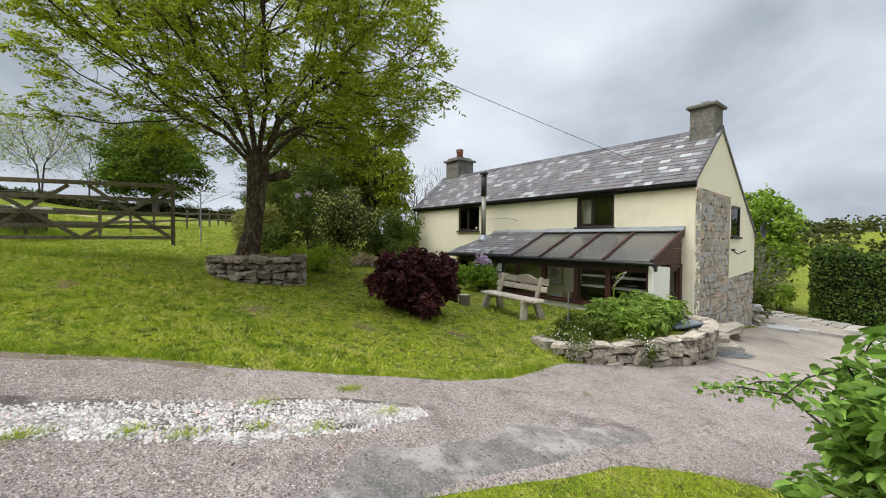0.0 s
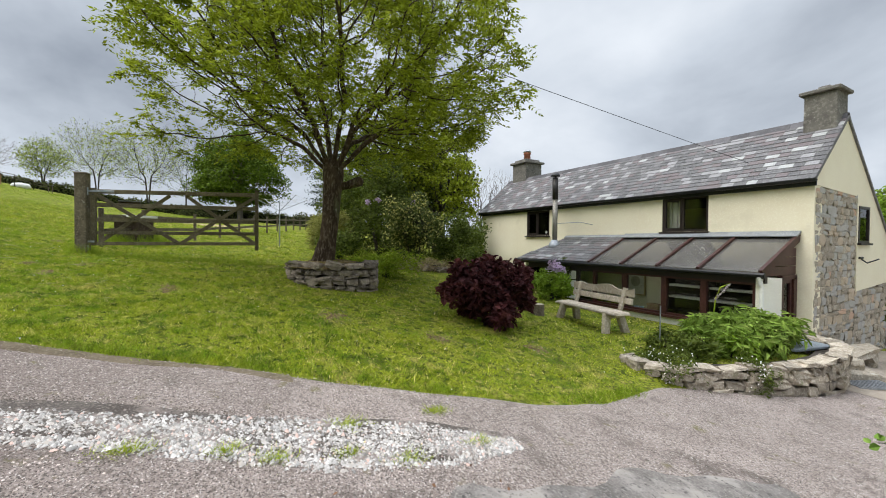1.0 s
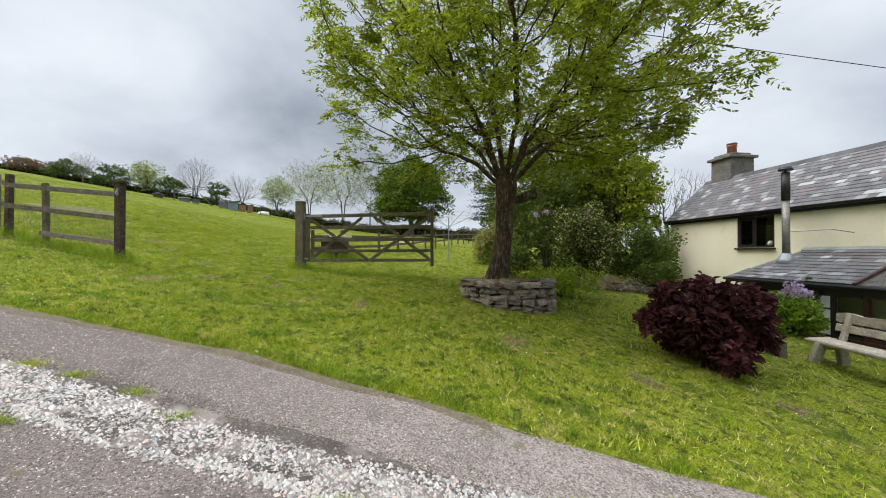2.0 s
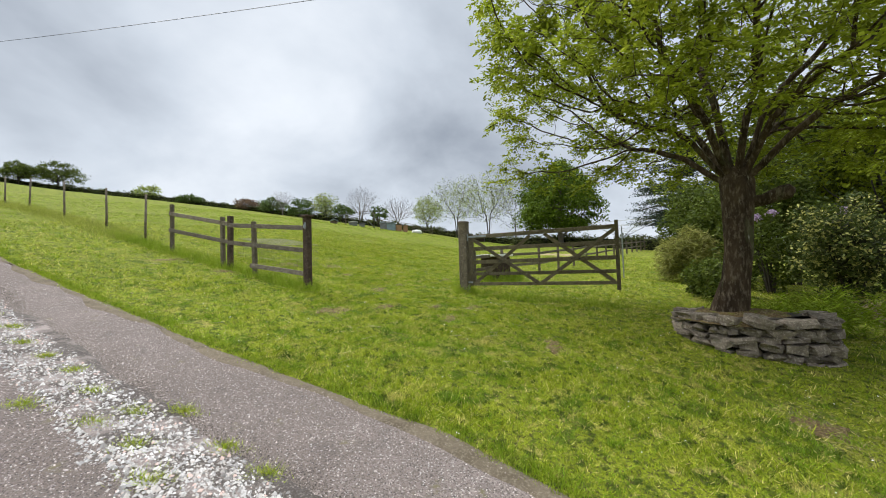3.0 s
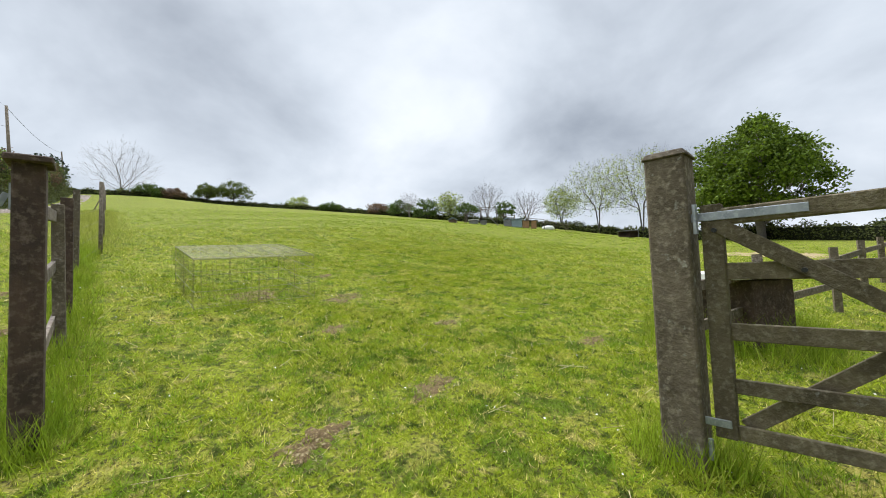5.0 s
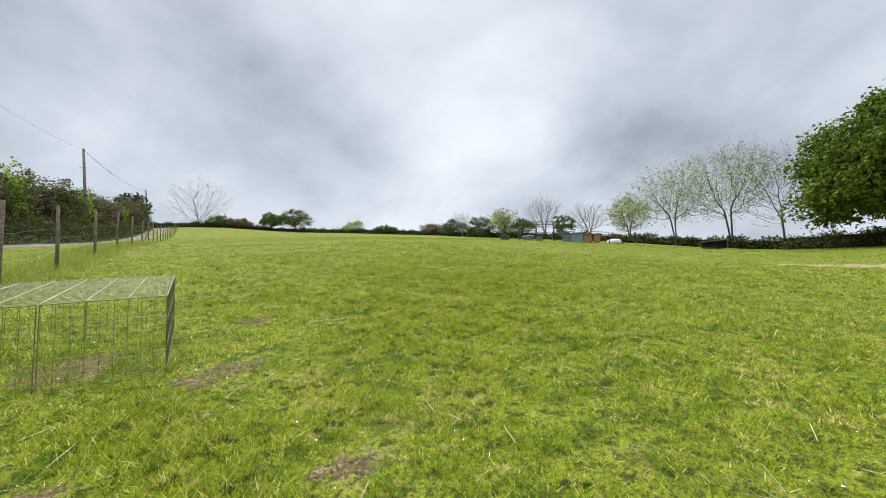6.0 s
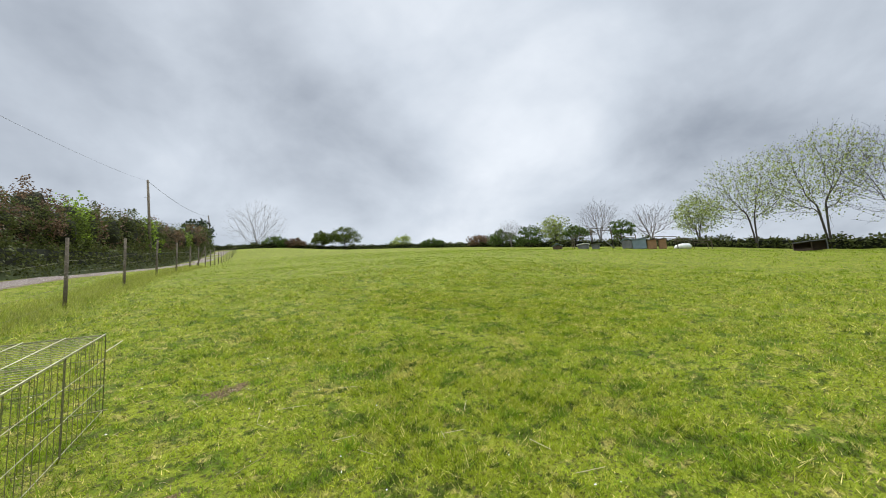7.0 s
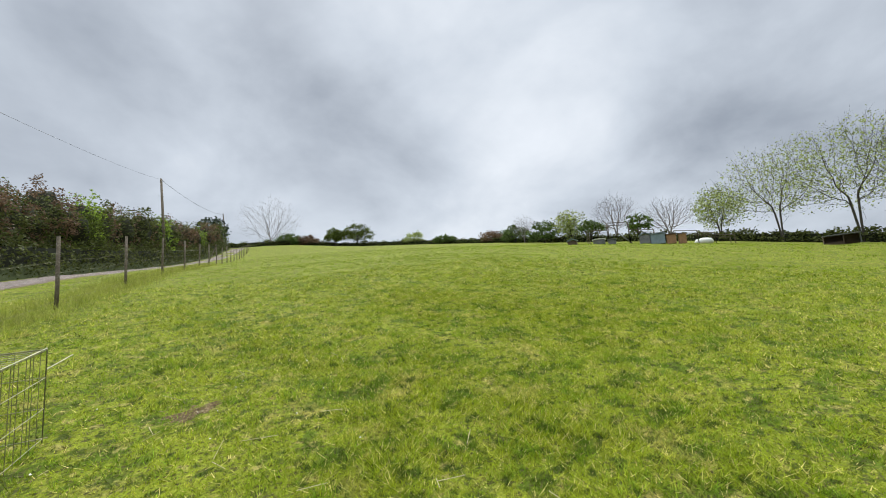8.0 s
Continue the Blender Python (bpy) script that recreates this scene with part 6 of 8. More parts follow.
def daisy_bush(x, y, z, radii, seed):
    t = thing("daisy_plant", "trailing daisy plant with tiny white flowers", "plant", (x, y, z), group="daisies on the wall")
    rs = np.random.default_rng(seed)
    pts = lobed_points(1700, (0, 0, radii[2] * .6), radii, 22, .15, rs, .7)
    part("foliage", quads_mesh("foliage", leaf_quads(pts, .055, rs, .1, .3), 4), L_SHRUB, t)
    g = Geo()
    sel = pts[rs.integers(0, len(pts), 55)] + np.array([.04, -.06, .04])
    for p in sel:
        g.tube([tuple(p), tuple(p + np.array([.004, -.006, .006]))], .009, 6)
    tagged(part("flowers", g, M_DAISY, t, "tiny white flowers"), kind="stuff")


daisy_bush(-6.05, 8.55, .02, (.46, .4, .34), 31)
daisy_bush(-5.47, 9.55, .0, (.18, .26, .27), 32)
daisy_bush(-6.55, 8.8, .12, (.4, .4, .15), 33)

for k, (x, y, r) in enumerate(((-6.3, 9.5, .3), (-6.0, 10.0, .28), (-5.85, 10.9, .26))):
    bush("bed_plant", "low green foliage plant in the flower bed", "plant", x, y, (r, r, .16), 1300, .09, (L_SHRUB, L_BRIGHT)[k % 2], 24 + k, 16, .16, .16, aspect=.32, stems=5)

# spike flower, clematis bush by the glass
spike = thing("flower_spike", "tall drooping pale flower spike above the bed", "plant", (-6.55, 10.6, gz(-6.55, 10.6)))
sp_pts = [(0, 0, 0), (0, .0, .5), (.02, .02, .85), (.08, .06, 1.05), (.2, .12, 1.13)]
part("stem", Geo().tube(sp_pts, [.01, .01, .012, .016, .006], 5), M_TALL, spike)
bl = Geo()
for k in range(26):
    u = k / 25
    bl.tube([(.02 + .18 * u, .02 + .1 * u, .82 + .3 * u), (.02 + .18 * u + rnd(-.03, .03), .02 + .1 * u + rnd(-.03, .03), .82 + .3 * u + rnd(-.02, .03))], .014, 5)
part("florets", bl, mat("dusky_floret", (0.36, 0.3, 0.3), (0.25, 0.22, 0.2), rough=0.8), spike, "dusky pale florets")
bush("clematis_bush", "yellow-green bush with pale lilac flowers by the glass", "bush", -11.1, 11.2, (.55, .42, .42), 2600, .1, L_BRIGHT, 41, 24, .25, .45)
fl = thing("lilac_flowers", "cluster of pale lilac clematis flowers", "flowers", (-11.0, 11.1, gz(-11, 11.1)), kind="stuff")
rsf = np.random.default_rng(9)
fp = lobed_points(190, (0, 0, .95), (.45, .2, .16), 9, .14, rsf)
part("petals", quads_mesh("petals", leaf_quads(fp, .085, rsf, 0, .7), 4), M_FLOWER, fl)
bush("low_shrub", "low yellow-green shrub by the lean-to", "shrub", -12.3, 11.2, (.45, .35, .25), 1200, .09, L_BRIGHT, 42, 14, .2, .25)
bush("wall_climber", "thin green climber trained over pale blocks", "climber", -11.35, 11.9, (.4, .05, .4), 420, .07, L_SHRUB, 43, 14, .12, .9)

# mound planting and ivy round the ash tree's foot
bush("tufted_plant", "grassy tufted plants at the foot of the tree", "plant", -12.7, 5.9, (.75, .6, .3), 2600, .16, M_TALL, 51, 24, .3, .35, aspect=.12, stems=4)
bush("tufted_plant", "pale grassy tufts behind the stone wall", "plant", -13.5, 7.0, (.7, .8, .35), 2600, .18, M_TALL, 52, 24, .3, .35, aspect=.12, stems=4)
bush("leafy_shrub", "low soft green shrub behind the ash tree", "shrub", -17.0, 6.5, (.85, .8, .5), 4200, .11, L_SHRUB, 54, 36, .3, .5)
M_BAMBOO = leaf_mat("bamboo_leaf", (0.27, 0.27, 0.065), (0.17, 0.18, 0.04), (0.44, 0.41, 0.15), 0.4)
bush("bamboo_clump", "arching olive and straw-coloured bamboo clump", "bush", -20.6, 7.1, (1.0, 1.0, .95), 7500, .24, M_BAMBOO, 55, 44, .34, .95, aspect=.14, stems=24)
bush("leafy_shrub", "tall olive-green shrub behind the bamboo", "shrub", -24.3, 8.6, (1.6, 1.5, 2.1), 9000, .15, L_SHRUB, 56, 60, .5, 2.2)
bush("leafy_shrub", "tall olive-green shrub beside the lawn", "shrub", -22.0, 8.4, (1.3, 1.1, 1.6), 7000, .13, L_SHRUB, 57, 50, .42, 1.5)

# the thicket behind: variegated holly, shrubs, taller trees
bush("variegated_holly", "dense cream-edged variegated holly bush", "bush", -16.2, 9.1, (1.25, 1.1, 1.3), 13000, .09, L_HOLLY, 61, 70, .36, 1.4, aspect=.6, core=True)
bush("dark_shrub", "dark green shrub in the thicket", "shrub", -16.3, 11.1, (1.3, 1.1, 1.1), 8000, .1, L_SHRUB, 62, 50, .38, 1.1)
bush("dark_shrub", "dark green shrub beside the cottage", "shrub", -17.2, 12.3, (1.1, .8, .9), 5000, .1, L_SHRUB, 63, 40, .34, .9)
bush("dark_shrub", "low dark green shrub in the thicket", "shrub", -14.6, 10.6, (.7, .6, .5), 3000, .09, L_SHRUB, 64, 26, .25, .5)
bush("rhododendron", "tall rhododendron with a few lilac flower heads", "bush", -18.5, 8.6, (1.6, 1.6, 2.1), 11000, .13, L_SHRUB, 65, 60, .5, 2.2)
for (x, y, z) in ((-16.9, 7.6, 3.55), (-17.05, 8.0, 3.65), (-16.6, 9.3, 3.55), (-16.4, 9.1, 3.2)):
    h = thing("rhododendron_flower", "lilac rhododendron flower head", "flower", (x, y, z))
    q = lobed_points(90, (0, 0, 0), (.13, .13, .1), 6, .06, rsf)
    part("petals", quads_mesh("petals", leaf_quads(q, .06, rsf, 0, .7), 4), M_FLOWER, h)


def crown_space(n, h, r, low, rs, full=.5):
    """Points of free space for a rounded crown from low up to h, uneven in outline."""
    v = rs.normal(size=(n, 3)); v /= np.linalg.norm(v, axis=1, keepdims=True)
    a = np.arctan2(v[:, 1], v[:, 0])
    ph = rs.uniform(0, 6.28, 3)
    b = 1 + .08 * np.sin(3 * a + ph[0]) + .07 * np.sin(5 * a + 3 * v[:, 2] + ph[1]) + .06 * np.sin(8 * a - 6 * v[:, 2] + ph[2])
    mid = (h + low) / 2
    return v * (rs.uniform(.05, 1, n) ** full * b)[:, None] * np.array([r, r, (h - low) / 2]) + np.array([0, 0, mid])


def leafy_tree(name, label, x, y, h, r, leaf, bark, seed, n=9000, size=.2, trunk=.25, base=.22, lobes=60, squash=1.15, clear=None):
    """A tree in full leaf: forked limbs, each twig's end with a flat clump of leaves."""
    z = gz(x, y)
    t = thing(name, label, "tree", (x, y, z - .1))
    rs = np.random.default_rng(seed)
    low = clear if clear else h * base
    space = crown_space(lobes * 7, h - r * .12, r * .9, low + r * .08, rs, .38)
    # the crown is widest low down
    space[:, 2] = low + (h - low) * np.clip((space[:, 2] - low) / (h - low), 0, 1) ** squash
    stem = [(0, 0, -.2), (.03 * h * rs.normal(), 0, low * .6 + .1), (.02 * h * rs.normal(), .02 * h * rs.normal(), low + .04 * h)]
    nd, pa = branching(space, stem, r * .11, r * 1.1, r * .17, rs, .06, .16)
    rad = limb_radii(pa, .012 + .0012 * h)
    rad = rad * trunk / rad[0]
    g = Geo()
    ends = limbs(g, nd, pa, np.maximum(rad, .008))
    part("trunk", g, bark, t, "", True)
    tip = nd[np.array(ends)]
    tip = tip[tip[:, 2] > low * .8]
    each = max(4, n // len(tip))
    c = np.repeat(tip, each, 0)
    wide = np.repeat(rs.uniform(.6, 1.25, (len(tip), 1)), each, 0) * r * .125
    q = rs.normal(size=c.shape) * wide * np.array([1, 1, .55])
    # each clump is domed, its rim hanging
    q = np.clip(q, -r * .24, r * .24)
    q[:, 2] -= (q[:, 0] ** 2 + q[:, 1] ** 2) / (r * .6)
    part("crown", quads_mesh("crown", leaf_quads(c + q, size, rs, .25, .6), 4), leaf, t)
    return t


def airy_tree(name, label, x, y, h, r, leaf, bark, seed, per=3, size=.25, trunk=.16, stems=2, levels=4, spread=.25, kids=(3, 5), spring=.3):
    """A tree with its twigs in plain view and few leaves, or none."""
    z = gz(x, y)
    t = thing(name, label, "tree", (x, y, z - .15))
    rs = np.random.default_rng(seed)
    g = Geo()
    tips = []
    space = crown_space(1700 if levels > 3 else 500, h * .9, r * .88, h * spring * .7, rs, .5)
    owner = (np.arctan2(space[:, 1], space[:, 0]) // (2 * np.pi / stems)).astype(int)
    for k in range(stems):
        mine = space[owner == owner.min() + k] if stems > 1 else space
        if len(mine) < 8:
            continue
        lean = mine.mean(0)[:2] * .16
        stem = [(.1 * k, .05 * k, -.1), (lean[0] * .4 + .1 * k, lean[1] * .4, h * spring * .4), (lean[0] + .05 * k, lean[1], h * spring * .85)]
        nd, pa = branching(mine, stem, h * .027, h * .3, h * .036, rs, .1, .22)
        rad = limb_radii(pa, .009, 2.0)
        rad = np.maximum(rad * trunk * .85 / rad[0], .006)
        ends = limbs(g, nd, pa, rad)
        tips.append(nd[np.array(ends)])
        # last fine twigs
        e = np.repeat(nd[np.array(ends)], 2, 0)
        w_ = (e - np.array([0, 0, h * .35])); w_ /= np.linalg.norm(w_, axis=1, keepdims=True)
        w_ = w_ + rs.normal(0, .5, e.shape) + np.array([0, 0, .25])
        for a_, b_ in zip(e, e + w_ * h * .045):
            g.tube([tuple(a_), tuple(b_)], [.007, .004], 3, False)
    part("trunk", g, bark, t, "", False)
    if per:
        part("crown", quads_mesh("crown", leaves_at(np.concatenate(tips), per * 2, spread * .8, size * 1.9, seed, .1, .6), 4), leaf, t, "sparse young leaves")
    return t


# trees in the thicket, between the ash and the cottage
leafy_tree("thicket_tree", "broad dark green tree in the thicket", -21.0, 10.5, 7.6, 2.7, L_SHRUB, M_BARK_DARK, 71, 12000, .17, .2)
leafy_tree("thicket_tree", "tall bright green tree in the thicket", -19.5, 12.2, 6.6, 2.0, L_ASH, M_BARK_DARK, 72, 9000, .16, .16)
leafy_tree("thicket_tree", "dark green tree behind the thicket", -24.5, 14.5, 7.5, 2.6, L_SHRUB, M_BARK_DARK, 73, 9000, .18, .2)
airy_tree("bare_tree", "pale bare twiggy tree beside the cottage", -24.0, 18.0, 6.2, 2.6, L_PALE, M_BARK_PALE, 74, 0, .2, .1, 3, 4)
# a cedar at the paddock's edge
ced = thing("cedar_tree", "dark flat-branched cedar tree", "tree", (-46.0, 15.2, gz(-46.0, 15.2)))
ced.matrix_world = ced.matrix_world @ Matrix.Diagonal((1.6, 1.6, 1.9, 1))
cg = Geo(); cg.tube([(0, 0, -.1), (.1, 0, 2.4), (0, .1, 5.2)], [.16, .11, .03], 8, False)
cp = []
rc_ = np.random.default_rng(77)
for k in range(66):
    a, z = rc_.uniform(0, 6.28), rc_.uniform(1.0, 5.1)
    ln = 2.7 * (1 - ((z - .8) / 5.0) ** 1.8) * rc_.uniform(.7, 1.05) + .25
    e = np.array([math.cos(a) * ln, math.sin(a) * ln, z + rc_.uniform(-.2, .25)])
    cg.tube([(0, 0, z), (e[0] * .5, e[1] * .5, z + .12), tuple(e)], [.06, .04, .01], 5, False)
    for u in np.linspace(.2, 1, 12):
        cp.append(rc_.normal(0, .2, (38, 3)) * np.array([1, 1, .3]) + np.array([e[0] * u, e[1] * u, z + (e[2] - z) * u + .08]))
part("trunk", cg, M_BARK_DARK, ced, "", True)
part("crown", quads_mesh("crown", leaf_quads(np.concatenate(cp), .13, rc_, 0, .25), 4), L_CONIFER, ced, "flat sprays of dark needles")

# rockery edge under the thicket
rock = thing("rockery_edge", "tumbled grey stones edging the shrub bed", "rockery")
for k in range(26):
    u = k / 25
    x, y = -15.3 + .9 * u + rnd(-.15, .15), 8.2 + 2.6 * u + rnd(-.15, .15)
    put_stone(rock, DRY, pose(x, y, gz(x, y) + .06, rnd(-20, 20), rnd(-20, 20), rnd(0, 360)) @ Matrix.Diagonal((rnd(.2, .42), rnd(.18, .3), rnd(.14, .26), 1)))
bush("dry_stalks", "dry straw-coloured stalks along the rockery", "plant", -14.9, 9.0, (.4, 1.1, .16), 900, .2, mat("dry_straw", (0.4, 0.32, 0.18), (0.28, 0.21, 0.12), rough=0.8, island=0.3, leaf=0.2), 66, 20, .2, .16, aspect=.12, stems=2)

# by the yard: clipped hedge, shrubs, far trees
hd = thing("clipped_hedge", "tall clipped dark green hedge block", "hedge", (-3.6, 27.6, gz(-3.6, 27.6) - .1), 8)
rh = np.random.default_rng(81)
hw, hdp, hh = 4.6, 2.6, 3.25
face = rh.integers(0, 4, 26000)
u_, v_ = rh.uniform(-1, 1, 26000), rh.uniform(0, 1, 26000)
hp = np.zeros((26000, 3))
hp[:, 0] = np.where(face == 0, -1, np.where(face == 1, 1, u_)) * hw / 2
hp[:, 1] = np.where(face == 2, -1, np.where(face == 3, rh.uniform(-1, 1, 26000), np.where(face < 2, u_, -1))) * hdp / 2
hp[:, 2] = np.where(face == 3, 1, v_) * hh
hp[:, 2] += .12 * np.sin(hp[:, 0] * 2.3) * (hp[:, 2] / hh)
hp *= 1 + .03 * np.sin(hp[:, [1, 2, 0]] * 3.1)
hp += rh.normal(0, .07, hp.shape)
part("foliage", quads_mesh("foliage", leaf_quads(hp, .13, rh, 0, .5), 4), L_CLIP, hd)
# near-black box paints in the shade deep inside the hedge
part("hedge_core", Geo().box((0, 0, hh * .48), (hw * .93, hdp * .88, hh * .93)), mat("hedge_shade", (0.012, 0.02, 0.006), (0.008, 0.014, 0.004), scale=4, rough=1.0), hd, "dark filling painted as the shade inside the hedge")
leafy_tree("garden_tree", "bright green leafy tree behind the cottage", -8.6, 27.5, 6.2, 2.5, L_BRIGHT, M_BARK_DARK, 82, 17000, .2, .15, .12)
leafy_tree("garden_tree", "green tree behind the cottage", -11.5, 29.0, 5.6, 2.3, L_BRIGHT, M_BARK_DARK, 83, 6000, .2, .15, .15)
airy_tree("twiggy_shrub", "bare pale twiggy shrub by the gable", -7.2, 22.5, 3.3, 1.6, L_SHRUB, M_BARK_PALE, 84, 1, .1, .05, 4, 3)
bush("leafy_shrub", "pale green shrub by the house corner", "shrub", -6.7, 20.6, (.6, .6, .6), 3000, .1, L_SHRUB, 85, 24, .25, .6)
bush("leafy_shrub", "pale green shrub beyond the paving", "shrub", -6.9, 26.0, (.5, .5, .7), 2500, .1, L_BRIGHT, 86, 20, .25, .7)
cairn = thing("stone_pile", "rough pile of stones at the house corner", "stones")
for k in range(22):
    x, y = -6.3 + rnd(-.35, .35), 19.1 + rnd(-.3, .4)
    put_stone(cairn, RUBBLE, pose(x, y, gz(x, y) + .05 + .11 * (k // 4), rnd(-15, 15), rnd(-15, 15), rnd(0, 360)) @ Matrix.Diagonal((rnd(.25, .4), rnd(.2, .3), rnd(.14, .2), 1)))

# foreground shrub beside the drive, with a long arching spray
fsb = bush("rose_shrub", "leafy light green shrub beside the drive", "shrub", -2.35, 6.1, (.52, .58, .68), 5200, .115, L_FRONT, 91, 44, .26, .62, aspect=.52, stems=14, shape=leaf_ovate)
sprays = thing("briar_spray", "arching briar sprays with rounded leaves", "briar", (-2.4, 6.2, gz(-2.4, 6.2)))
sg_, sl_ = Geo(), []
rsp = np.random.default_rng(92)
for (dx, dy, dz) in ((-.75, .1, 1.0), (-.45, -.25, 1.2), (-.95, .3, .85), (-.25, .55, 1.35), (.1, .0, 1.45)):
    pts_s = [(0, 0, .3), (dx * .3, dy * .3, dz * .75), (dx * .65, dy * .65, dz), (dx, dy, dz * .93), (dx * 1.25, dy * 1.25, dz * .8)]
    sg_.tube(pts_s, [.012, .01, .008, .005, .003], 5, False)
    a_ = np.array(pts_s)
    for u in np.linspace(.35, 1, 16):
        i = min(3, int(u * 4)); b_ = a_[i] + (a_[i + 1] - a_[i]) * (u * 4 - i)
        sl_.append(b_ + rsp.normal(0, .035, (4, 3)))
part("stem", sg_, M_BARK_DARK, sprays)
part("leaves", quads_mesh("leaves", leaf_ovate(np.concatenate(sl_), .055, rsp, .2, .75), 4), L_FRONT, sprays)

# ---- field trees and hedges ----
leafy_tree("sycamore_tree", "dense dark green sycamore at the field's edge", -57.6, 5.0, 11.6, 5.3, L_SYC, M_BARK_PALE, 101, 30000, .3, .34, .17, 170, 1.4, 2.1)
airy_tree("hedgerow_tree", "hedgerow tree with sparse young leaves", -69.2, -5.7, 12.6, 6.0, L_PALE, M_BARK_GREY, 103, 4, .1, .11, 2, 4, .4, (4, 5), .38)
airy_tree("hedgerow_tree", "hedgerow tree with sparse young leaves", -71.5, -11.5, 11.4, 5.3, L_PALE, M_BARK_GREY, 104, 4, .1, .1, 2, 4, .4, (4, 5), .38)
airy_tree("hedgerow_tree", "small hedgerow tree with sparse young leaves", -75.2, -17.8, 7.6, 3.0, L_PALE, M_BARK_GREY, 105, 5, .11, .1, 2, 4, .35)
airy_tree("hedgerow_tree", "nearly bare hedgerow tree", -67.8, -1.3, 12.0, 5.2, L_PALE, M_BARK_GREY, 106, 1, .1, .11, 1, 4, .35, (4, 5))
airy_tree("bare_field_tree", "bare rounded tree on the skyline", -50.4, -117.5, 15.0, 9.5, L_PALE, M_BARK_PALE, 118, 0, .2, .24, 1, 4, .3, (6, 7), .12)
airy_tree("bare_field_tree", "bare twiggy tree behind the poultry pens", -80.1, -33.2, 8.5, 4.2, L_PALE, M_BARK_PALE, 108, 0, .2, .14, 2, 4)
airy_tree("bare_field_tree", "bare twiggy tree behind the poultry pens", -79.3, -25.0, 7.0, 4.0, L_PALE, M_BARK_PALE, 109, 0, .2, .14, 2, 4)
airy_tree("bare_field_tree", "small bare tree behind the hedge", -80.0, -51.9, 6.0, 2.9, L_PALE, M_BARK_PALE, 110, 0, .2, .1, 2, 4)
airy_tree("bare_field_tree", "thin tree with first leaves behind the hedge", -80.8, -42.1, 6.6, 3.6, L_PALE, M_BARK_PALE, 111, 1, .22, .12, 3, 4)


def hawthorn(x, y, r, h, leaf, seed, label, base=.3, n=1600, size=.3):
    return leafy_tree("hawthorn", label, x, y, h, r, leaf, M_BARK_DARK, seed, n, size, .14, base, 26, 1.2)


hawthorn(-65.8, -95.3, 4.2, 6.4, L_SHRUB, 121, "wind-shaped green hawthorn on the skyline", .22, 5200)
hawthorn(-60.6, -97.8, 3.2, 5.4, L_SHRUB, 122, "wind-shaped green hawthorn on the skyline", .15, 4200)
hawthorn(-50.5, -101.8, 3.6, 3.6, L_CLIP, 123, "dark low hawthorn in the far hedge", .05, 3600)
hawthorn(-54.5, -100.5, 3.2, 3.0, L_BROWN, 124, "brown low hawthorn in the far hedge", .05, 3000)
hawthorn(-75.5, -83.4, 3.0, 3.9, L_PALE, 125, "hawthorn bush in white blossom", .05, 1900)
hawthorn(-78.5, -74.9, 3.0, 2.6, L_CLIP, 126, "dark low hawthorn in the far hedge", .05, 2800)
hawthorn(-83.3, -63.4, 4.0, 3.4, L_BROWN, 127, "russet low hawthorn in the far hedge", .05, 3000)
hawthorn(-81.5, -55.5, 3.4, 4.2, L_CLIP, 128, "dark hawthorn in the far hedge", .05, 3200)
hawthorn(-79.0, -46.5, 3.2, 4.6, L_CLIP, 129, "dark hawthorn in the far hedge", .05, 3200)
hawthorn(-79.5, -41.0, 1.6, 4.8, L_PALE, 130, "yellow-green young hawthorn in the far hedge", .1, 900)
hawthorn(-78.0, -36.5, 2.6, 4.2, L_CLIP, 131, "dark leaning hawthorn behind the pens", .3, 1500)
hawthorn(-74.0, -27.0, 1.9, 4.4, L_CLIP, 132, "small dark tree behind the pens", .3, 1100)


def hedge_run(name, label, pts, h, wdt, leaf, seed, n_per_m, size=.28, rise=0.0):
    """A rough hedge along a line, uneven on top."""
    rs = np.random.default_rng(seed)
    t = thing(name, label, "hedge", (0, 0, 0))
    lens = poly_len(pts)
    n = int(lens[-1] * n_per_m)
    u = rs.uniform(0, lens[-1], n)
    x = np.interp(u, lens, [p[0] for p in pts]); y = np.interp(u, lens, [p[1] for p in pts])
    top = h * (0.78 + .22 * np.sin(u * .9 + seed) * np.sin(u * .37 + 2) + .12 * np.sin(u * 2.3))
    ang = rs.uniform(0, np.pi, n)
    q = rs.uniform(.75, 1.02, n)
    off, zz = np.cos(ang) * wdt * q, np.sin(ang) ** .7 * top * q
    dx = np.interp(u, lens, np.gradient([p[0] for p in pts])); dy = np.interp(u, lens, np.gradient([p[1] for p in pts]))
    dn = np.hypot(dx, dy)
    px_, py_ = x - dy / dn * off, y + dx / dn * off
    P_ = np.stack([px_, py_, lie(px_, py_) + zz + rise], -1) + rs.normal(0, .12, (n, 3))
    part("foliage", quads_mesh("foliage", leaf_quads(P_, size, rs, 0, .6), 4), leaf, t)
    # dark beams fill the hedge; their colour stands in for its inner shade
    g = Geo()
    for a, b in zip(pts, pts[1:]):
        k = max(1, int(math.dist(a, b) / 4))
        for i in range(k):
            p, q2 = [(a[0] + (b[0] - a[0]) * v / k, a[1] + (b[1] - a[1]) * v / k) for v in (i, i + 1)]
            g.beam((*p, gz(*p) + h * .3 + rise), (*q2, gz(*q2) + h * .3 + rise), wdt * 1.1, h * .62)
    part("hedge_core", g, mat("twig_shade", (0.022, 0.026, 0.012), (0.014, 0.016, 0.008), scale=3, rough=1.0), t, "dark filling painted as the shade inside the hedge")
    return t


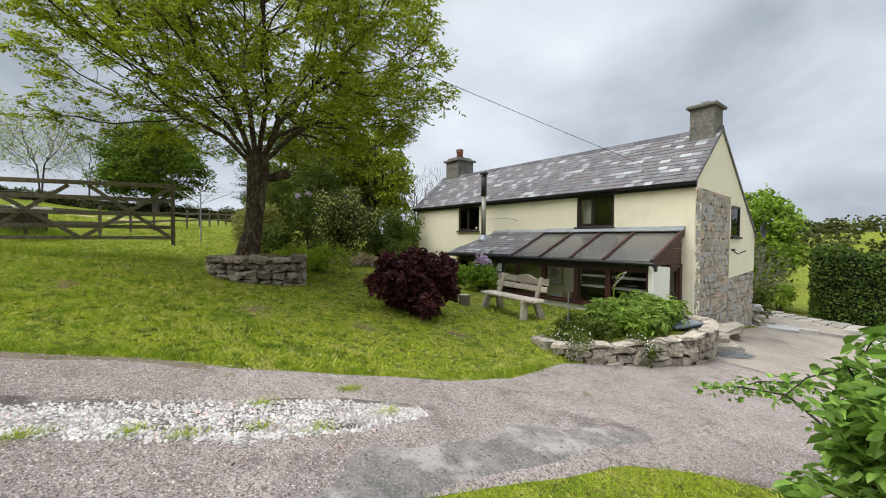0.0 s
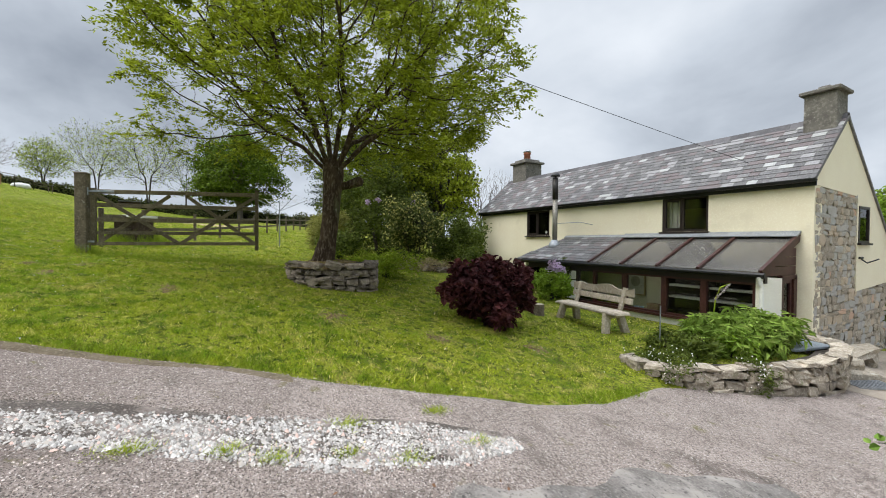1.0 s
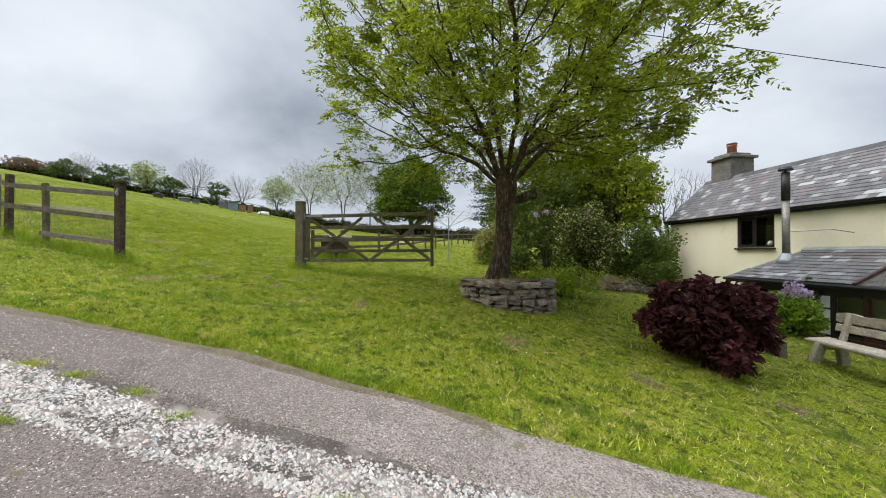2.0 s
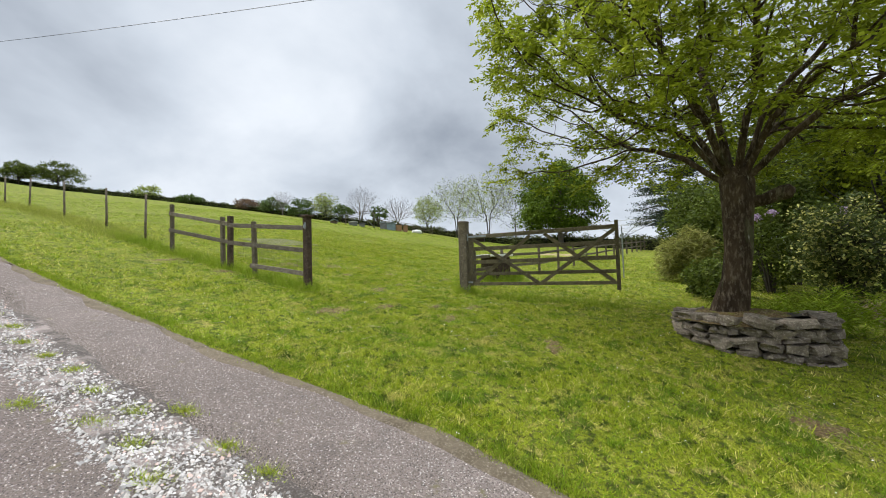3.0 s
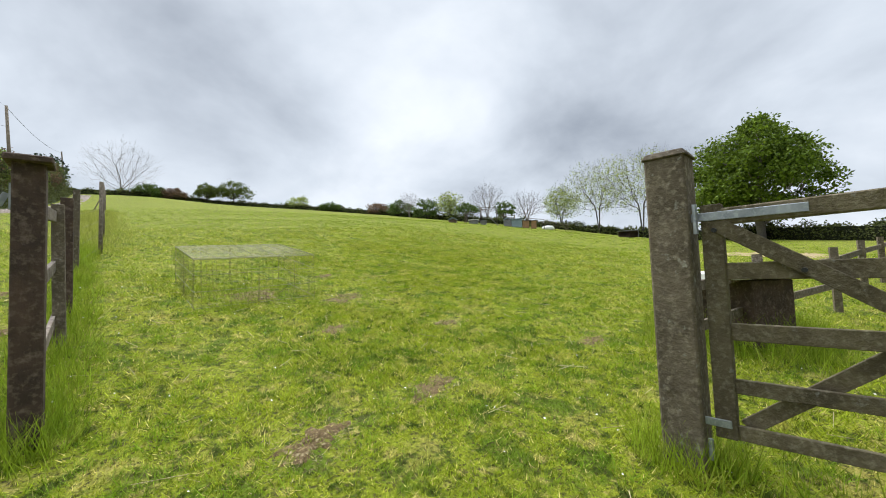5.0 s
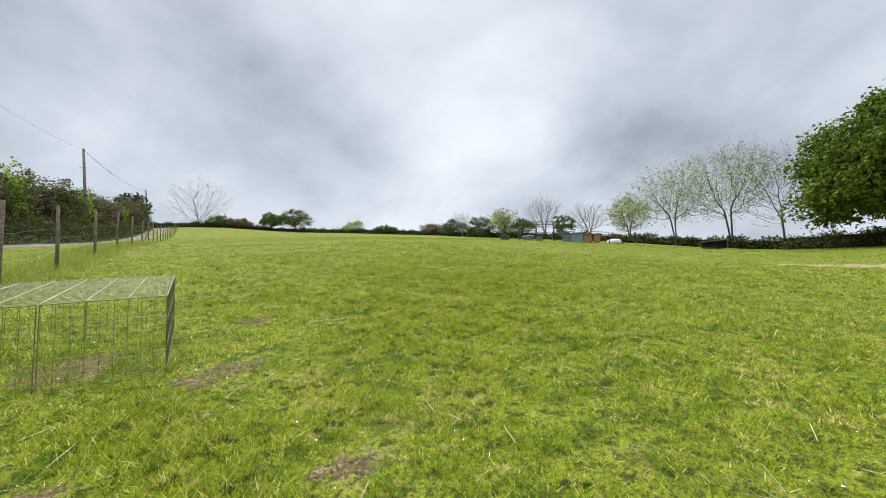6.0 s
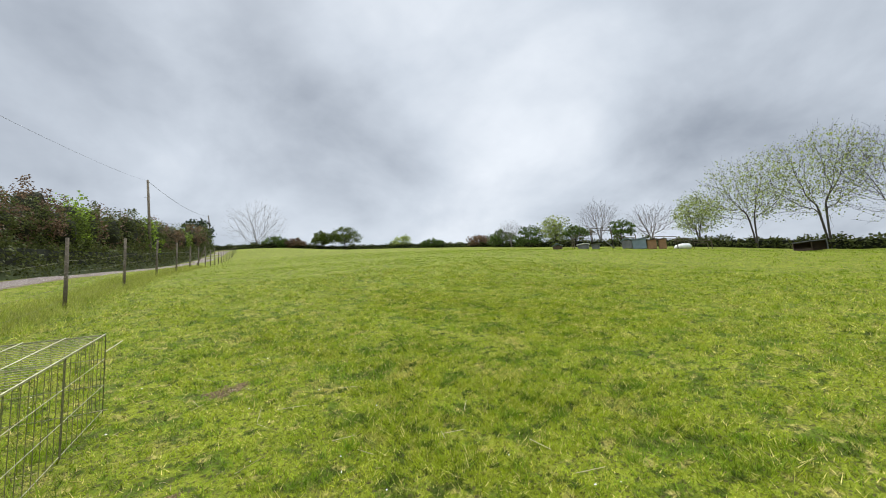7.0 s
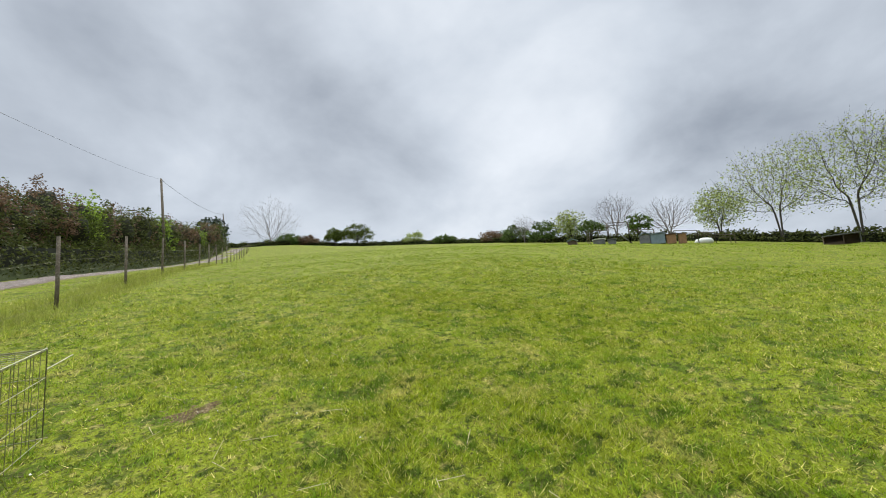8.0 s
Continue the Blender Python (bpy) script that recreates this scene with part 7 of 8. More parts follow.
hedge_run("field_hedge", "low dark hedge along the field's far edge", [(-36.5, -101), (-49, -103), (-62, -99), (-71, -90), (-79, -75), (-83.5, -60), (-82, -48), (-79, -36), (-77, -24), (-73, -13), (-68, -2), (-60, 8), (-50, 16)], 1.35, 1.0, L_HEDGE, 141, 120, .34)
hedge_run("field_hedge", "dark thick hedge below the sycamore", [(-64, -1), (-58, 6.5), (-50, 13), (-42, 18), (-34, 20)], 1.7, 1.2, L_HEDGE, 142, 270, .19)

# steep hedge bank along the far side of the drive
bank_line = [(-9.3, -15.5), (-11.4, -21), (-13.2, -26.5), (-15.6, -35), (-20.6, -50), (-25.4, -65), (-30.4, -80), (-35.4, -95)]
bank_pts = [(x + 1.2, y - .2) for x, y in bank_line]
bl_ = poly_len(bank_pts)
bg = Geo()
nb = 60
prof = [(-1.4, -.1), (-1.05, .55), (-.5, 1.25), (.3, 1.7), (1.6, 1.9), (4.5, 1.6), (8, -.6)]
for i in range(nb + 1):
    u = bl_[-1] * i / nb
    c_ = along_poly(bank_pts, bl_, u); th = radians(turn_poly(bank_pts, bl_, u))
    nrm = Vector((-math.sin(th), math.cos(th)))
    fade = min(1, i / 5)
    for o, h in prof:
        p = Vector(c_) + nrm * o
        bg.v.append((p.x, p.y, gz(p.x, p.y) + h * (fade if h > 0 else 1) + rnd(-.07, .07)))
np_ = len(prof)
bg.f = [(i * np_ + k, i * np_ + k + 1, (i + 1) * np_ + k + 1, (i + 1) * np_ + k) for i in range(nb) for k in range(np_ - 1)]
tagged(part("hedge_bank", bg, mat("bank_growth", (0.07, 0.09, 0.03), (0.045, 0.06, 0.02), (0.11, 0.12, 0.05), scale=1.5, fine=12, rough=1.0, bump=1.0, bump_scale=20), None, "", True), "steep overgrown earth bank beside the drive", "bank", kind="structure")
rb = random.Random(151)
bank_leaf = [L_BRIGHT, L_HEDGE, L_BROWN, L_HEDGE, L_BROWN, L_HEDGE, L_BROWN, L_SHRUB]
for i in range(40):
    u = bl_[-1] * ((i + .3) / 40) ** 1.3
    c_ = along_poly(bank_pts, bl_, u)
    lf = bank_leaf[i % 8]
    h = rb.uniform(3.3, 5.0)
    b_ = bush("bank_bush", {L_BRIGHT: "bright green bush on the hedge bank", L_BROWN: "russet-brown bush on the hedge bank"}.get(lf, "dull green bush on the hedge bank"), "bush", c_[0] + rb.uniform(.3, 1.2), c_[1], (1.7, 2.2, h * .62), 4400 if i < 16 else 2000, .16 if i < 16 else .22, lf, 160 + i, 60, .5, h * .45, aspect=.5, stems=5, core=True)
    b_.location.z += 1.3
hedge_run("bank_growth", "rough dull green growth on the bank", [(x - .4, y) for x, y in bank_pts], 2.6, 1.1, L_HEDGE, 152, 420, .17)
airy_tree("scots_pine", "dark flat-topped pine at the top of the drive", -33.0, -99.0, 8.0, 3.4, L_CONIFER, M_BARK_DARK, 153, 3, .35, .16, 2, 3, .4)
# distant woods across the valley
dw = thing("distant_trees", "distant woodland on the hill across the valley", "woods", kind="stuff")
rw = np.random.default_rng(171)
wx_, wy_ = rw.uniform(-140, 120, 900), rw.uniform(150, 260, 900)
hedgerow = rw.integers(0, 5, 900)
wy_ = np.where(hedgerow < 3, 165 + hedgerow * 36 + .12 * wx_ + rw.normal(0, 1.5, 900), wy_ * .2 + 210)
ctr = np.stack([wx_, wy_, lie(wx_, wy_) + rw.uniform(1, 4, 900)], -1)
dp_ = np.repeat(ctr, 26, 0) + rw.normal(0, 1.6, (900 * 26, 3))
part("crowns", quads_mesh("crowns", leaf_quads(dp_, 1.5, rw, 0, .8), 4), L_HEDGE, dw)
airy_tree("bare_tree", "thin bare tree beyond the hedge", -2.0, 60.0, 9.0, 3.2, L_PALE, M_BARK_PALE, 172, 0, .2, .14, 1, 4)
leafy_tree("valley_tree", "pale green tree in the valley", 2.5, 52.0, 8.5, 3.4, L_BRIGHT, M_BARK_DARK, 173, 4000, .35, .2)
leafy_tree("valley_tree", "pale green tree in the valley", -14.0, 50.0, 6.0, 3.2, L_BRIGHT, M_BARK_DARK, 174, 3500, .35, .2)

# ---- ground cover: bare patches, grass, stones ----
PATCHES = [(-11.6, -2.0, .8, .45), (-12.3, -1.25, .5, .3), (-13.8, -8.2, .9, .4), (-13.5, -6.2, .5, .35), (-14.16, -2.15, .45, .3), (-18.4, -7.0, .42, .28), (-17.25, -5.15, .75, .45), (-16.3, -6.3, 1.1, .6),
           (-17.2, -3.05, .4, .22), (-17.75, -1.2, .5, .28), (-15.3, -2.0, .5, .3), (-11.9, .2, .5, .25), (-10.9, 2.0, .6, .3), (-9.3, 4.4, .6, .35), (-8.2, 5.8, .5, .3), (-7.7, 7.4, .45, .3), (-13.3, .4, .6, .25), (-15.9, -3.9, .35, .25), (-12.9, -.3, .4, .2)]
# a trodden bare strip far across the field
bare = Geo()
for i in range(25):
    u = i / 24
    x, y, wd_ = -36.4 + 2.4 * u, -1.4 + 6.4 * u, (.7 + 1.7 * u) * (.8 + .3 * math.sin(i * 1.9)) * min(1, 6 * u + .1, 6 * (1 - u) + .1)
    for o, h in ((-1.0, -.02), (-.6, .02), (.0, .025), (.6, .02), (1.0, -.02)):
        bare.v.append((x + o * wd_, y - .1 * o, gz(x + o * wd_, y - .1 * o) + h))
bare.f = [(i * 5 + k, i * 5 + k + 1, i * 5 + k + 6, i * 5 + k + 5) for i in range(24) for k in range(4)]
tagged(part("bare_ground", bare, mat("dry_soil", (0.36, 0.27, 0.16), (0.25, 0.2, 0.1), (0.45, 0.36, 0.23), scale=2, fine=25, rough=1.0, spec=0.05, bump=0.6, spots=((0.2, 0.23, 0.03), 1.7, 0.52, 0.64)), None, "", True), "dry trodden bare ground across the field", "soil", kind="structure")

LAWN_MID = np.array([(-7.5, 2.0), (-10, .6), (-13, -1.0), (-16, -2.2), (-19.5, -4.5), (-24, -8.0)])


def far_from_mid(x, y):
    best = np.full(x.shape, 1e9)
    for a, b in zip(LAWN_MID, LAWN_MID[1:]):
        d = b - a
        t = np.clip(((x - a[0]) * d[0] + (y - a[1]) * d[1]) / (d @ d), 0, 1)
        best = np.minimum(best, np.hypot(x - a[0] - t * d[0], y - a[1] - t * d[1]))
    return best


def wave_noise(x, y, seed):
    r = np.random.default_rng(seed)
    out = np.zeros_like(x)
    for f in (.7, 1.3, 2.6, 5.1):
        for _ in range(3):
            a, p = r.uniform(0, 6.28), r.uniform(0, 6.28)
            out += np.sin((x * np.cos(a) + y * np.sin(a)) * f * 2.2 + p) / f ** .55
    return out / 5.0


def on_turf(x, y):
    ok = x < lawn_edge(y) - .02 + .04 * np.sin(y * 5.3) + .03 * np.sin(y * 11.7)
    ok |= (x > outer_edge(y) + .05) & (y < 7.5)
    ok &= ~((x > -13.2) & (x < -6) & (y > 11.85) & (y < 19)) & ~((x > -18.2) & (x < -6) & (y > 13.3) & (y < 18.8))
    ok &= ~((y > 7.3) & (x > np.interp(y, [7.6, 8.1, 8.9, 9.6, 10.4, 11.2, 12.0, 12.6], [-6.3, -6.3, -6.0, -5.75, -5.45, -5.35, -5.45, -6.2])))
    return ok


def blades(n, x, y, height, width, rs, lean=.55):
    yaw = rs.uniform(0, 2 * np.pi, n)
    z = lie(x, y) - .004
    lx, ly = rs.normal(0, lean, n) * height, rs.normal(0, lean, n) * height
    b = np.stack([x, y, z], -1)
    s = np.stack([np.cos(yaw), np.sin(yaw), np.zeros(n)], -1) * (width / 2)[:, None]
    t = b + np.stack([lx, ly, height], -1)
    return np.stack([b - s, b + s, t], 1).reshape(-1, 3)


rg = np.random.default_rng(401)
N = 5900000
x_, y_ = rg.uniform(-34, -4, N), rg.uniform(-17, 12.8, N)
dist_ = far_from_mid(x_, y_)
keep_ = rg.uniform(0, 1, N) < 1.1 / (1 + (dist_ / 1.95) ** 2)
x_, y_, dist_ = x_[keep_], y_[keep_], dist_[keep_]
ok = on_turf(x_, y_)
x_, y_, dist_ = x_[ok], y_[ok], dist_[ok]
dens = np.ones(len(x_))
for (px_, py_, a, b) in PATCHES:
    q = ((x_ - px_) / a) ** 2 + ((y_ - py_) / b) ** 2
    dens *= np.where(q < 1.6, .22 + .55 * np.clip(q - .05, 0, 1.4), 1)
nz_ = wave_noise(x_, y_, 5)
ok = rg.uniform(0, 1, len(x_)) < dens * np.clip(.85 + .25 * nz_, .4, 1)
x_, y_, dist_, nz_ = x_[ok], y_[ok], dist_[ok], nz_[ok]
n_ = len(x_)
clump = wave_noise(x_ * 3.1, y_ * 3.1, 6)
h_ = (.029 + .008 * np.clip(nz_ * 1.5, -.6, 1.6)) * np.clip(1 + .5 * clump, .6, 1.7) * rg.uniform(.6, 1.5, n_) * (1 + .05 * dist_)
h_ = np.where(x_ > outer_edge(y_), h_ * .5, h_)
w_ = rg.uniform(.004, .008, n_) * (1 + .15 * dist_)
tagged(part("lawn_grass", quads_mesh("lawn_grass", blades(n_, x_, y_, h_, w_, rg, .95), 3), M_GRASS), "short rough meadow grass", "grass", kind="stuff")

# thin worn grass on the other side of the drive
qx, qy = rg.uniform(-4.5, -1.2, 130000), rg.uniform(2.2, 7.4, 130000)
ok = (qx > outer_edge(qy) - .03 + .12 * wave_noise(qx, qy, 31)) & (rg.uniform(0, 1, len(qx)) < np.clip(.75 + .5 * wave_noise(qx, qy, 32), .25, 1))
qx, qy = qx[ok], qy[ok]
tagged(part("verge_turf", quads_mesh("verge_turf", blades(len(qx), qx, qy, rg.uniform(.012, .035, len(qx)), rg.uniform(.003, .007, len(qx)), rg, 1.1), 3), mat("worn_grass", (0.33, 0.4, 0.03), (0.22, 0.3, 0.02), (0.5, 0.46, 0.13), scale=2.5, fine=9, rough=0.8, spec=0.1, island=0.6, leaf=0.35, spots=((0.5, 0.42, 0.16), 3.0, 0.52, 0.68))), "thin worn grass beside the drive", "grass", kind="stuff")

# trodden bare soil with dead thatch on it
soil = Geo()
for px_, py_, a, b in PATCHES:
    k0, ph = len(soil.v), rg.uniform(0, 6.28, 3)
    for r in range(5):
        for k in range(28):
            t = k * 6.28319 / 28
            e = (r / 4) * (1 + .3 * math.sin(2 * t + ph[0]) + .24 * math.sin(5 * t + ph[1]) + .2 * math.sin(9 * t + ph[2])) * .55
            x, y = px_ + a * e * math.cos(t), py_ + b * e * math.sin(t)
            soil.v.append((x, y, gz(x, y) + (.012, .014, .012, .006, -.012)[r] + rg.normal(0, .004)))
    soil.f += [(k0 + i * 28 + k, k0 + i * 28 + (k + 1) % 28, k0 + (i + 1) * 28 + (k + 1) % 28, k0 + (i + 1) * 28 + k) for i in range(4) for k in range(28)]
tagged(part("bare_soil", soil, M_SOIL, None, "", True), "bare trodden brown soil in the turf", "soil", kind="stuff")
ct_ = np.concatenate([np.stack([x + rg.normal(0, .5, int(2600 * a * b) + 250) * a, y + rg.normal(0, .5, int(2600 * a * b) + 250) * b], -1) for x, y, a, b in PATCHES])
tagged(part("dead_thatch", quads_mesh("dead_thatch", blades(len(ct_), ct_[:, 0], ct_[:, 1], rg.uniform(.006, .03, len(ct_)), rg.uniform(.003, .007, len(ct_)), rg, 2.6), 3), mat("thatch", (0.4, 0.32, 0.18), (0.24, 0.18, 0.1), (0.55, 0.47, 0.3), scale=8, fine=40, rough=0.9, island=0.5)), "dead straw-coloured thatch on bare soil", "thatch", kind="stuff")

# tufts and long grass: by posts, fence, gate, table, pen, bank edge and in the stone strip
tx, ty, th = [], [], []


def tuft(x, y, r, n, h):
    a, q = rg.uniform(0, 6.28, n), np.sqrt(rg.uniform(0, 1, n)) * r
    tx.append(x + q * np.cos(a)); ty.append(y + q * np.sin(a)); th.append(rg.uniform(.4, 1.1, n) * h)


for s in np.linspace(-.05, 3.3, 60):
    p = fpos(s); tuft(p.x + rg.normal(0, .1), p.y, .3, 130, rg.uniform(.16, .34))
field_tufts = (tx, ty, th)
tx, ty, th = [], [], []
for k in range(330):
    i = int(rg.integers(0, 6)); u = rg.uniform()
    if WP[i][1] > -40:
        tuft(WP[i][0] + (WP[i + 1][0] - WP[i][0]) * u + rg.normal(.25, .4), WP[i][1] + (WP[i + 1][1] - WP[i][1]) * u, .5, 70, rg.uniform(.14, .36))
vx, vy, vh = np.concatenate(tx), np.concatenate(ty), np.concatenate(th)
tagged(part("verge_grass", quads_mesh("verge_grass", blades(len(vx), vx, vy, vh, rg.uniform(.004, .009, len(vx)), rg, .45), 3), mat("pale_long_grass", (0.36, 0.38, 0.07), (0.24, 0.29, 0.04), (0.5, 0.46, 0.19), scale=1.2, fine=8, rough=0.8, spec=0.1, island=0.5, leaf=0.35)), "pale long grass along the wire fence", "grass", kind="stuff")
tx, ty, th = field_tufts
tuft(GP.x, GP.y, .35, 700, .28); tuft(F0.x, F0.y, .3, 500, .26)
for s in np.linspace(.1, 1, 26):
    p = GP.lerp(GE, s); tuft(p.x + rg.normal(0, .2), p.y, .3, 70, rg.uniform(.12, .24))
for k in range(46):
    tuft(TT.x + rg.uniform(-.8, .8), TT.y + rg.uniform(-.7, .8), .3, 130, rg.uniform(.25, .5))
for k in range(20):
    tuft(-16.9 + rg.uniform(-.3, 1.3), -6.2 + rg.uniform(-1.4, .8), .2, 60, rg.uniform(.08, .18))
for k in range(420):
    yy = rg.uniform(-12, 7.6); xx = float(lawn_edge(yy)) - rg.uniform(.0, .2)
    tuft(xx, yy, .12, 42, rg.uniform(.035, .085))
for k in range(7500):
    xx, yy = rg.uniform(-36, -6.5), rg.uniform(-24, 8)
    if bool(on_turf(np.array([xx]), np.array([yy]))[0]):
        tuft(xx, yy, rg.uniform(.05, .16), 22, rg.uniform(.035, .075))
near_tufts = (tx, ty, th)
tx, ty, th = [], [], []
for k in range(2300):
    b_ = rg.normal(0, 3.2, 2)
    i_ = int(rg.integers(0, 5)); a_ = LAWN_MID[i_] + (LAWN_MID[i_ + 1] - LAWN_MID[i_]) * rg.uniform()
    xx, yy = a_ + b_
    if bool(on_turf(np.array([xx]), np.array([yy]))[0]):
        tuft(xx, yy, rg.uniform(.06, .2), 44, rg.uniform(.045, .095))
ux, uy, uh = np.concatenate(tx), np.concatenate(ty), np.concatenate(th)
tagged(part("tussock_grass", quads_mesh("tussock_grass", blades(len(ux), ux, uy, uh, rg.uniform(.004, .008, len(ux)), rg, .8), 3), mat("lush_grass", (0.2, 0.32, 0.018), (0.13, 0.23, 0.013), (0.33, 0.43, 0.04), scale=3, fine=9, rough=0.7, spec=0.1, island=0.5, leaf=0.35)), "darker lush tussocks in the turf", "grass", kind="stuff")
tx, ty, th = near_tufts
# coarse tussocks further out over the field
for k in range(9000):
    u_ = rg.uniform()
    ex, ey_ = -20 - 42 * u_, rg.uniform(-70 + 20 * u_, 6)
    if on_turf(np.array([ex]), np.array([ey_]))[0]:
        tuft(ex, ey_, rg.uniform(.08, .3), 9, rg.uniform(.06, .13))
for k in range(60):
    yy = rg.uniform(3.2, 7.0); tuft(float(outer_edge(yy)) + rg.uniform(.1, 1.2), yy, .2, 60, .05)
tx, ty, th = np.concatenate(tx), np.concatenate(ty), np.concatenate(th)
tagged(part("tufted_grass", quads_mesh("tufted_grass", blades(len(tx), tx, ty, th, rg.uniform(.005, .011, len(tx)) * (1 + .05 * np.clip(-18 - tx, 0, 40)), rg, .4), 3), M_TALL), "long tufted grass round posts and edges", "grass", kind="stuff")

# low mats of fresh grass in the chippings
mx_, my_ = [], []
for (x, y) in ((-5.67, 3.61), (-5.14, 3.88), (-5.37, 3.06), (-5.3, 3.5), (-6.66, -.47), (-7.23, -1.3), (-6.9, -.9), (-5.62, 2.3), (-5.2, 4.5), (-5.5, 2.8), (-5.75, 4.4), (-7.0, -2.1), (-6.45, 1.1), (-6.2, .2), (-7.9, -3.7), (-6.95, .1), (-7.1, -.35), (-7.4, -1.0), (-7.35, -1.9), (-7.6, -2.5), (-7.75, -3.1), (-8.2, -4.4), (-8.4, -5.2), (-7.0, -1.4), (-6.75, .65), (-8.7, -6.2)):
    a_, q_ = rg.uniform(0, 6.28, 420), np.abs(rg.normal(0, 1, 420)) * rg.uniform(.035, .075)
    mx_.append(x + q_ * np.cos(a_) * .7); my_.append(y + q_ * np.sin(a_) * 1.5)
mx_, my_ = np.concatenate(mx_), np.concatenate(my_)
tagged(part("grass_mats", quads_mesh("grass_mats", blades(len(mx_), mx_, my_, rg.uniform(.03, .075, len(mx_)), rg.uniform(.005, .009, len(mx_)), rg, .8), 3), mat("fresh_grass", (0.36, 0.43, 0.03), (0.25, 0.34, 0.02), (0.48, 0.5, 0.07), scale=9, fine=30, rough=0.6, island=0.5, leaf=0.35)), "low mats of fresh grass in the chippings", "grass", kind="stuff")
# straws on the turf
sx_, sy_ = rg.uniform(-20, -9, 260), rg.uniform(-8, 2, 260)
sg2 = Geo()
for x, y in zip(sx_, sy_):
    if bool(on_turf(np.array([x]), np.array([y]))[0]):
        a, l = rg.uniform(0, 6.28), rg.uniform(.08, .3)
        sg2.tube([(x, y, gz(x, y) + .035), (x + l * math.cos(a), y + l * math.sin(a), gz(x + l * math.cos(a), y + l * math.sin(a)) + .045)], .0025, 3, False)
tagged(part("straw", sg2, mat("straw", (0.5, 0.43, 0.25), rough=0.8)), "scattered dry straws on the turf", "straw", kind="stuff")


def chips(x, y, size, rs, lift=.3):
    """Low stones bedded in the ground: jittered, four faces each."""
    n = len(x)
    base = np.array([(1, 0, -.4), (0, 1, -.4), (-1, 0, -.4), (0, -1, -.4), (0, 0, 1)], float)
    v = base[None] * rs.uniform(.6, 1.25, (n, 5, 1)) * np.stack([rs.uniform(.8, 1.3, n), rs.uniform(.7, 1.1, n), rs.uniform(.5, .8, n)], -1)[:, None]
    v = v + rs.normal(0, .14, (n, 5, 3))
    a = rs.uniform(0, 6.28, n)
    c, s = np.cos(a)[:, None], np.sin(a)[:, None]
    v = np.stack([v[..., 0] * c - v[..., 1] * s, v[..., 0] * s + v[..., 1] * c, v[..., 2]], -1) * size[:, None, None]
    v += np.stack([x, y, lie(x, y) + .022 + size * lift], -1)[:, None]
    f = np.array([(0, 1, 4), (1, 2, 4), (2, 3, 4), (3, 0, 4)])
    faces = (f[None] + (np.arange(n) * 5)[:, None, None]).reshape(-1, 3)
    return v.reshape(-1, 3), faces


def chip_mesh(name, x, y, size, rs, lift=.3):
    v, f = chips(x, y, size, rs, lift)
    me = bpy.data.meshes.new(name)
    me.vertices.add(len(v)); me.loops.add(f.size); me.polygons.add(len(f))
    me.vertices.foreach_set("co", v.astype(np.float32).ravel())
    me.loops.foreach_set("vertex_index", f.astype(np.int32).ravel())
    me.polygons.foreach_set("loop_start", np.arange(0, f.size, 3, dtype=np.int32))
    me.polygons.foreach_set("loop_total", np.full(len(f), 3, dtype=np.int32))
    me.update(); me.validate()
    return me


yw = rg.uniform(-15, 4.8, 76000)
a_, b_ = np.interp(yw, WHITE_Y, WHITE_IN), np.interp(yw, WHITE_Y, WHITE_OUT)
uw = rg.uniform(-.06, 1.06, len(yw)) + rg.normal(0, .05, len(yw))
xw = a_ + (b_ - a_) * uw
edge = np.clip(np.minimum(uw, 1 - uw) * 4 + .3, 0, 1) * np.clip(.9 + .45 * wave_noise(xw, yw, 9), .4, 1)
ok = rg.uniform(0, 1, len(yw)) < edge * np.interp(yw, [-6, -1.5, .3, 2], [.26, .34, .7, .95])
xw, yw = xw[ok], yw[ok]
tagged(part("white_stones", chip_mesh("white_stones", xw, yw, rg.uniform(.009, .019, len(xw)) * rg.choice([1, 1, 1, 1.35], len(xw)), rg), M_WHITE_STONE), "strip of loose white limestone chippings", "stones", kind="stuff")
yp = np.concatenate([rg.uniform(-7, 4.5, 22000), rg.uniform(-12, 11.5, 9000)])
la, lb = lawn_edge(yp), np.minimum(outer_edge(yp), lawn_edge(yp) + 6)
xp = la + (lb - la) * rg.uniform(0.01, .99, len(yp))
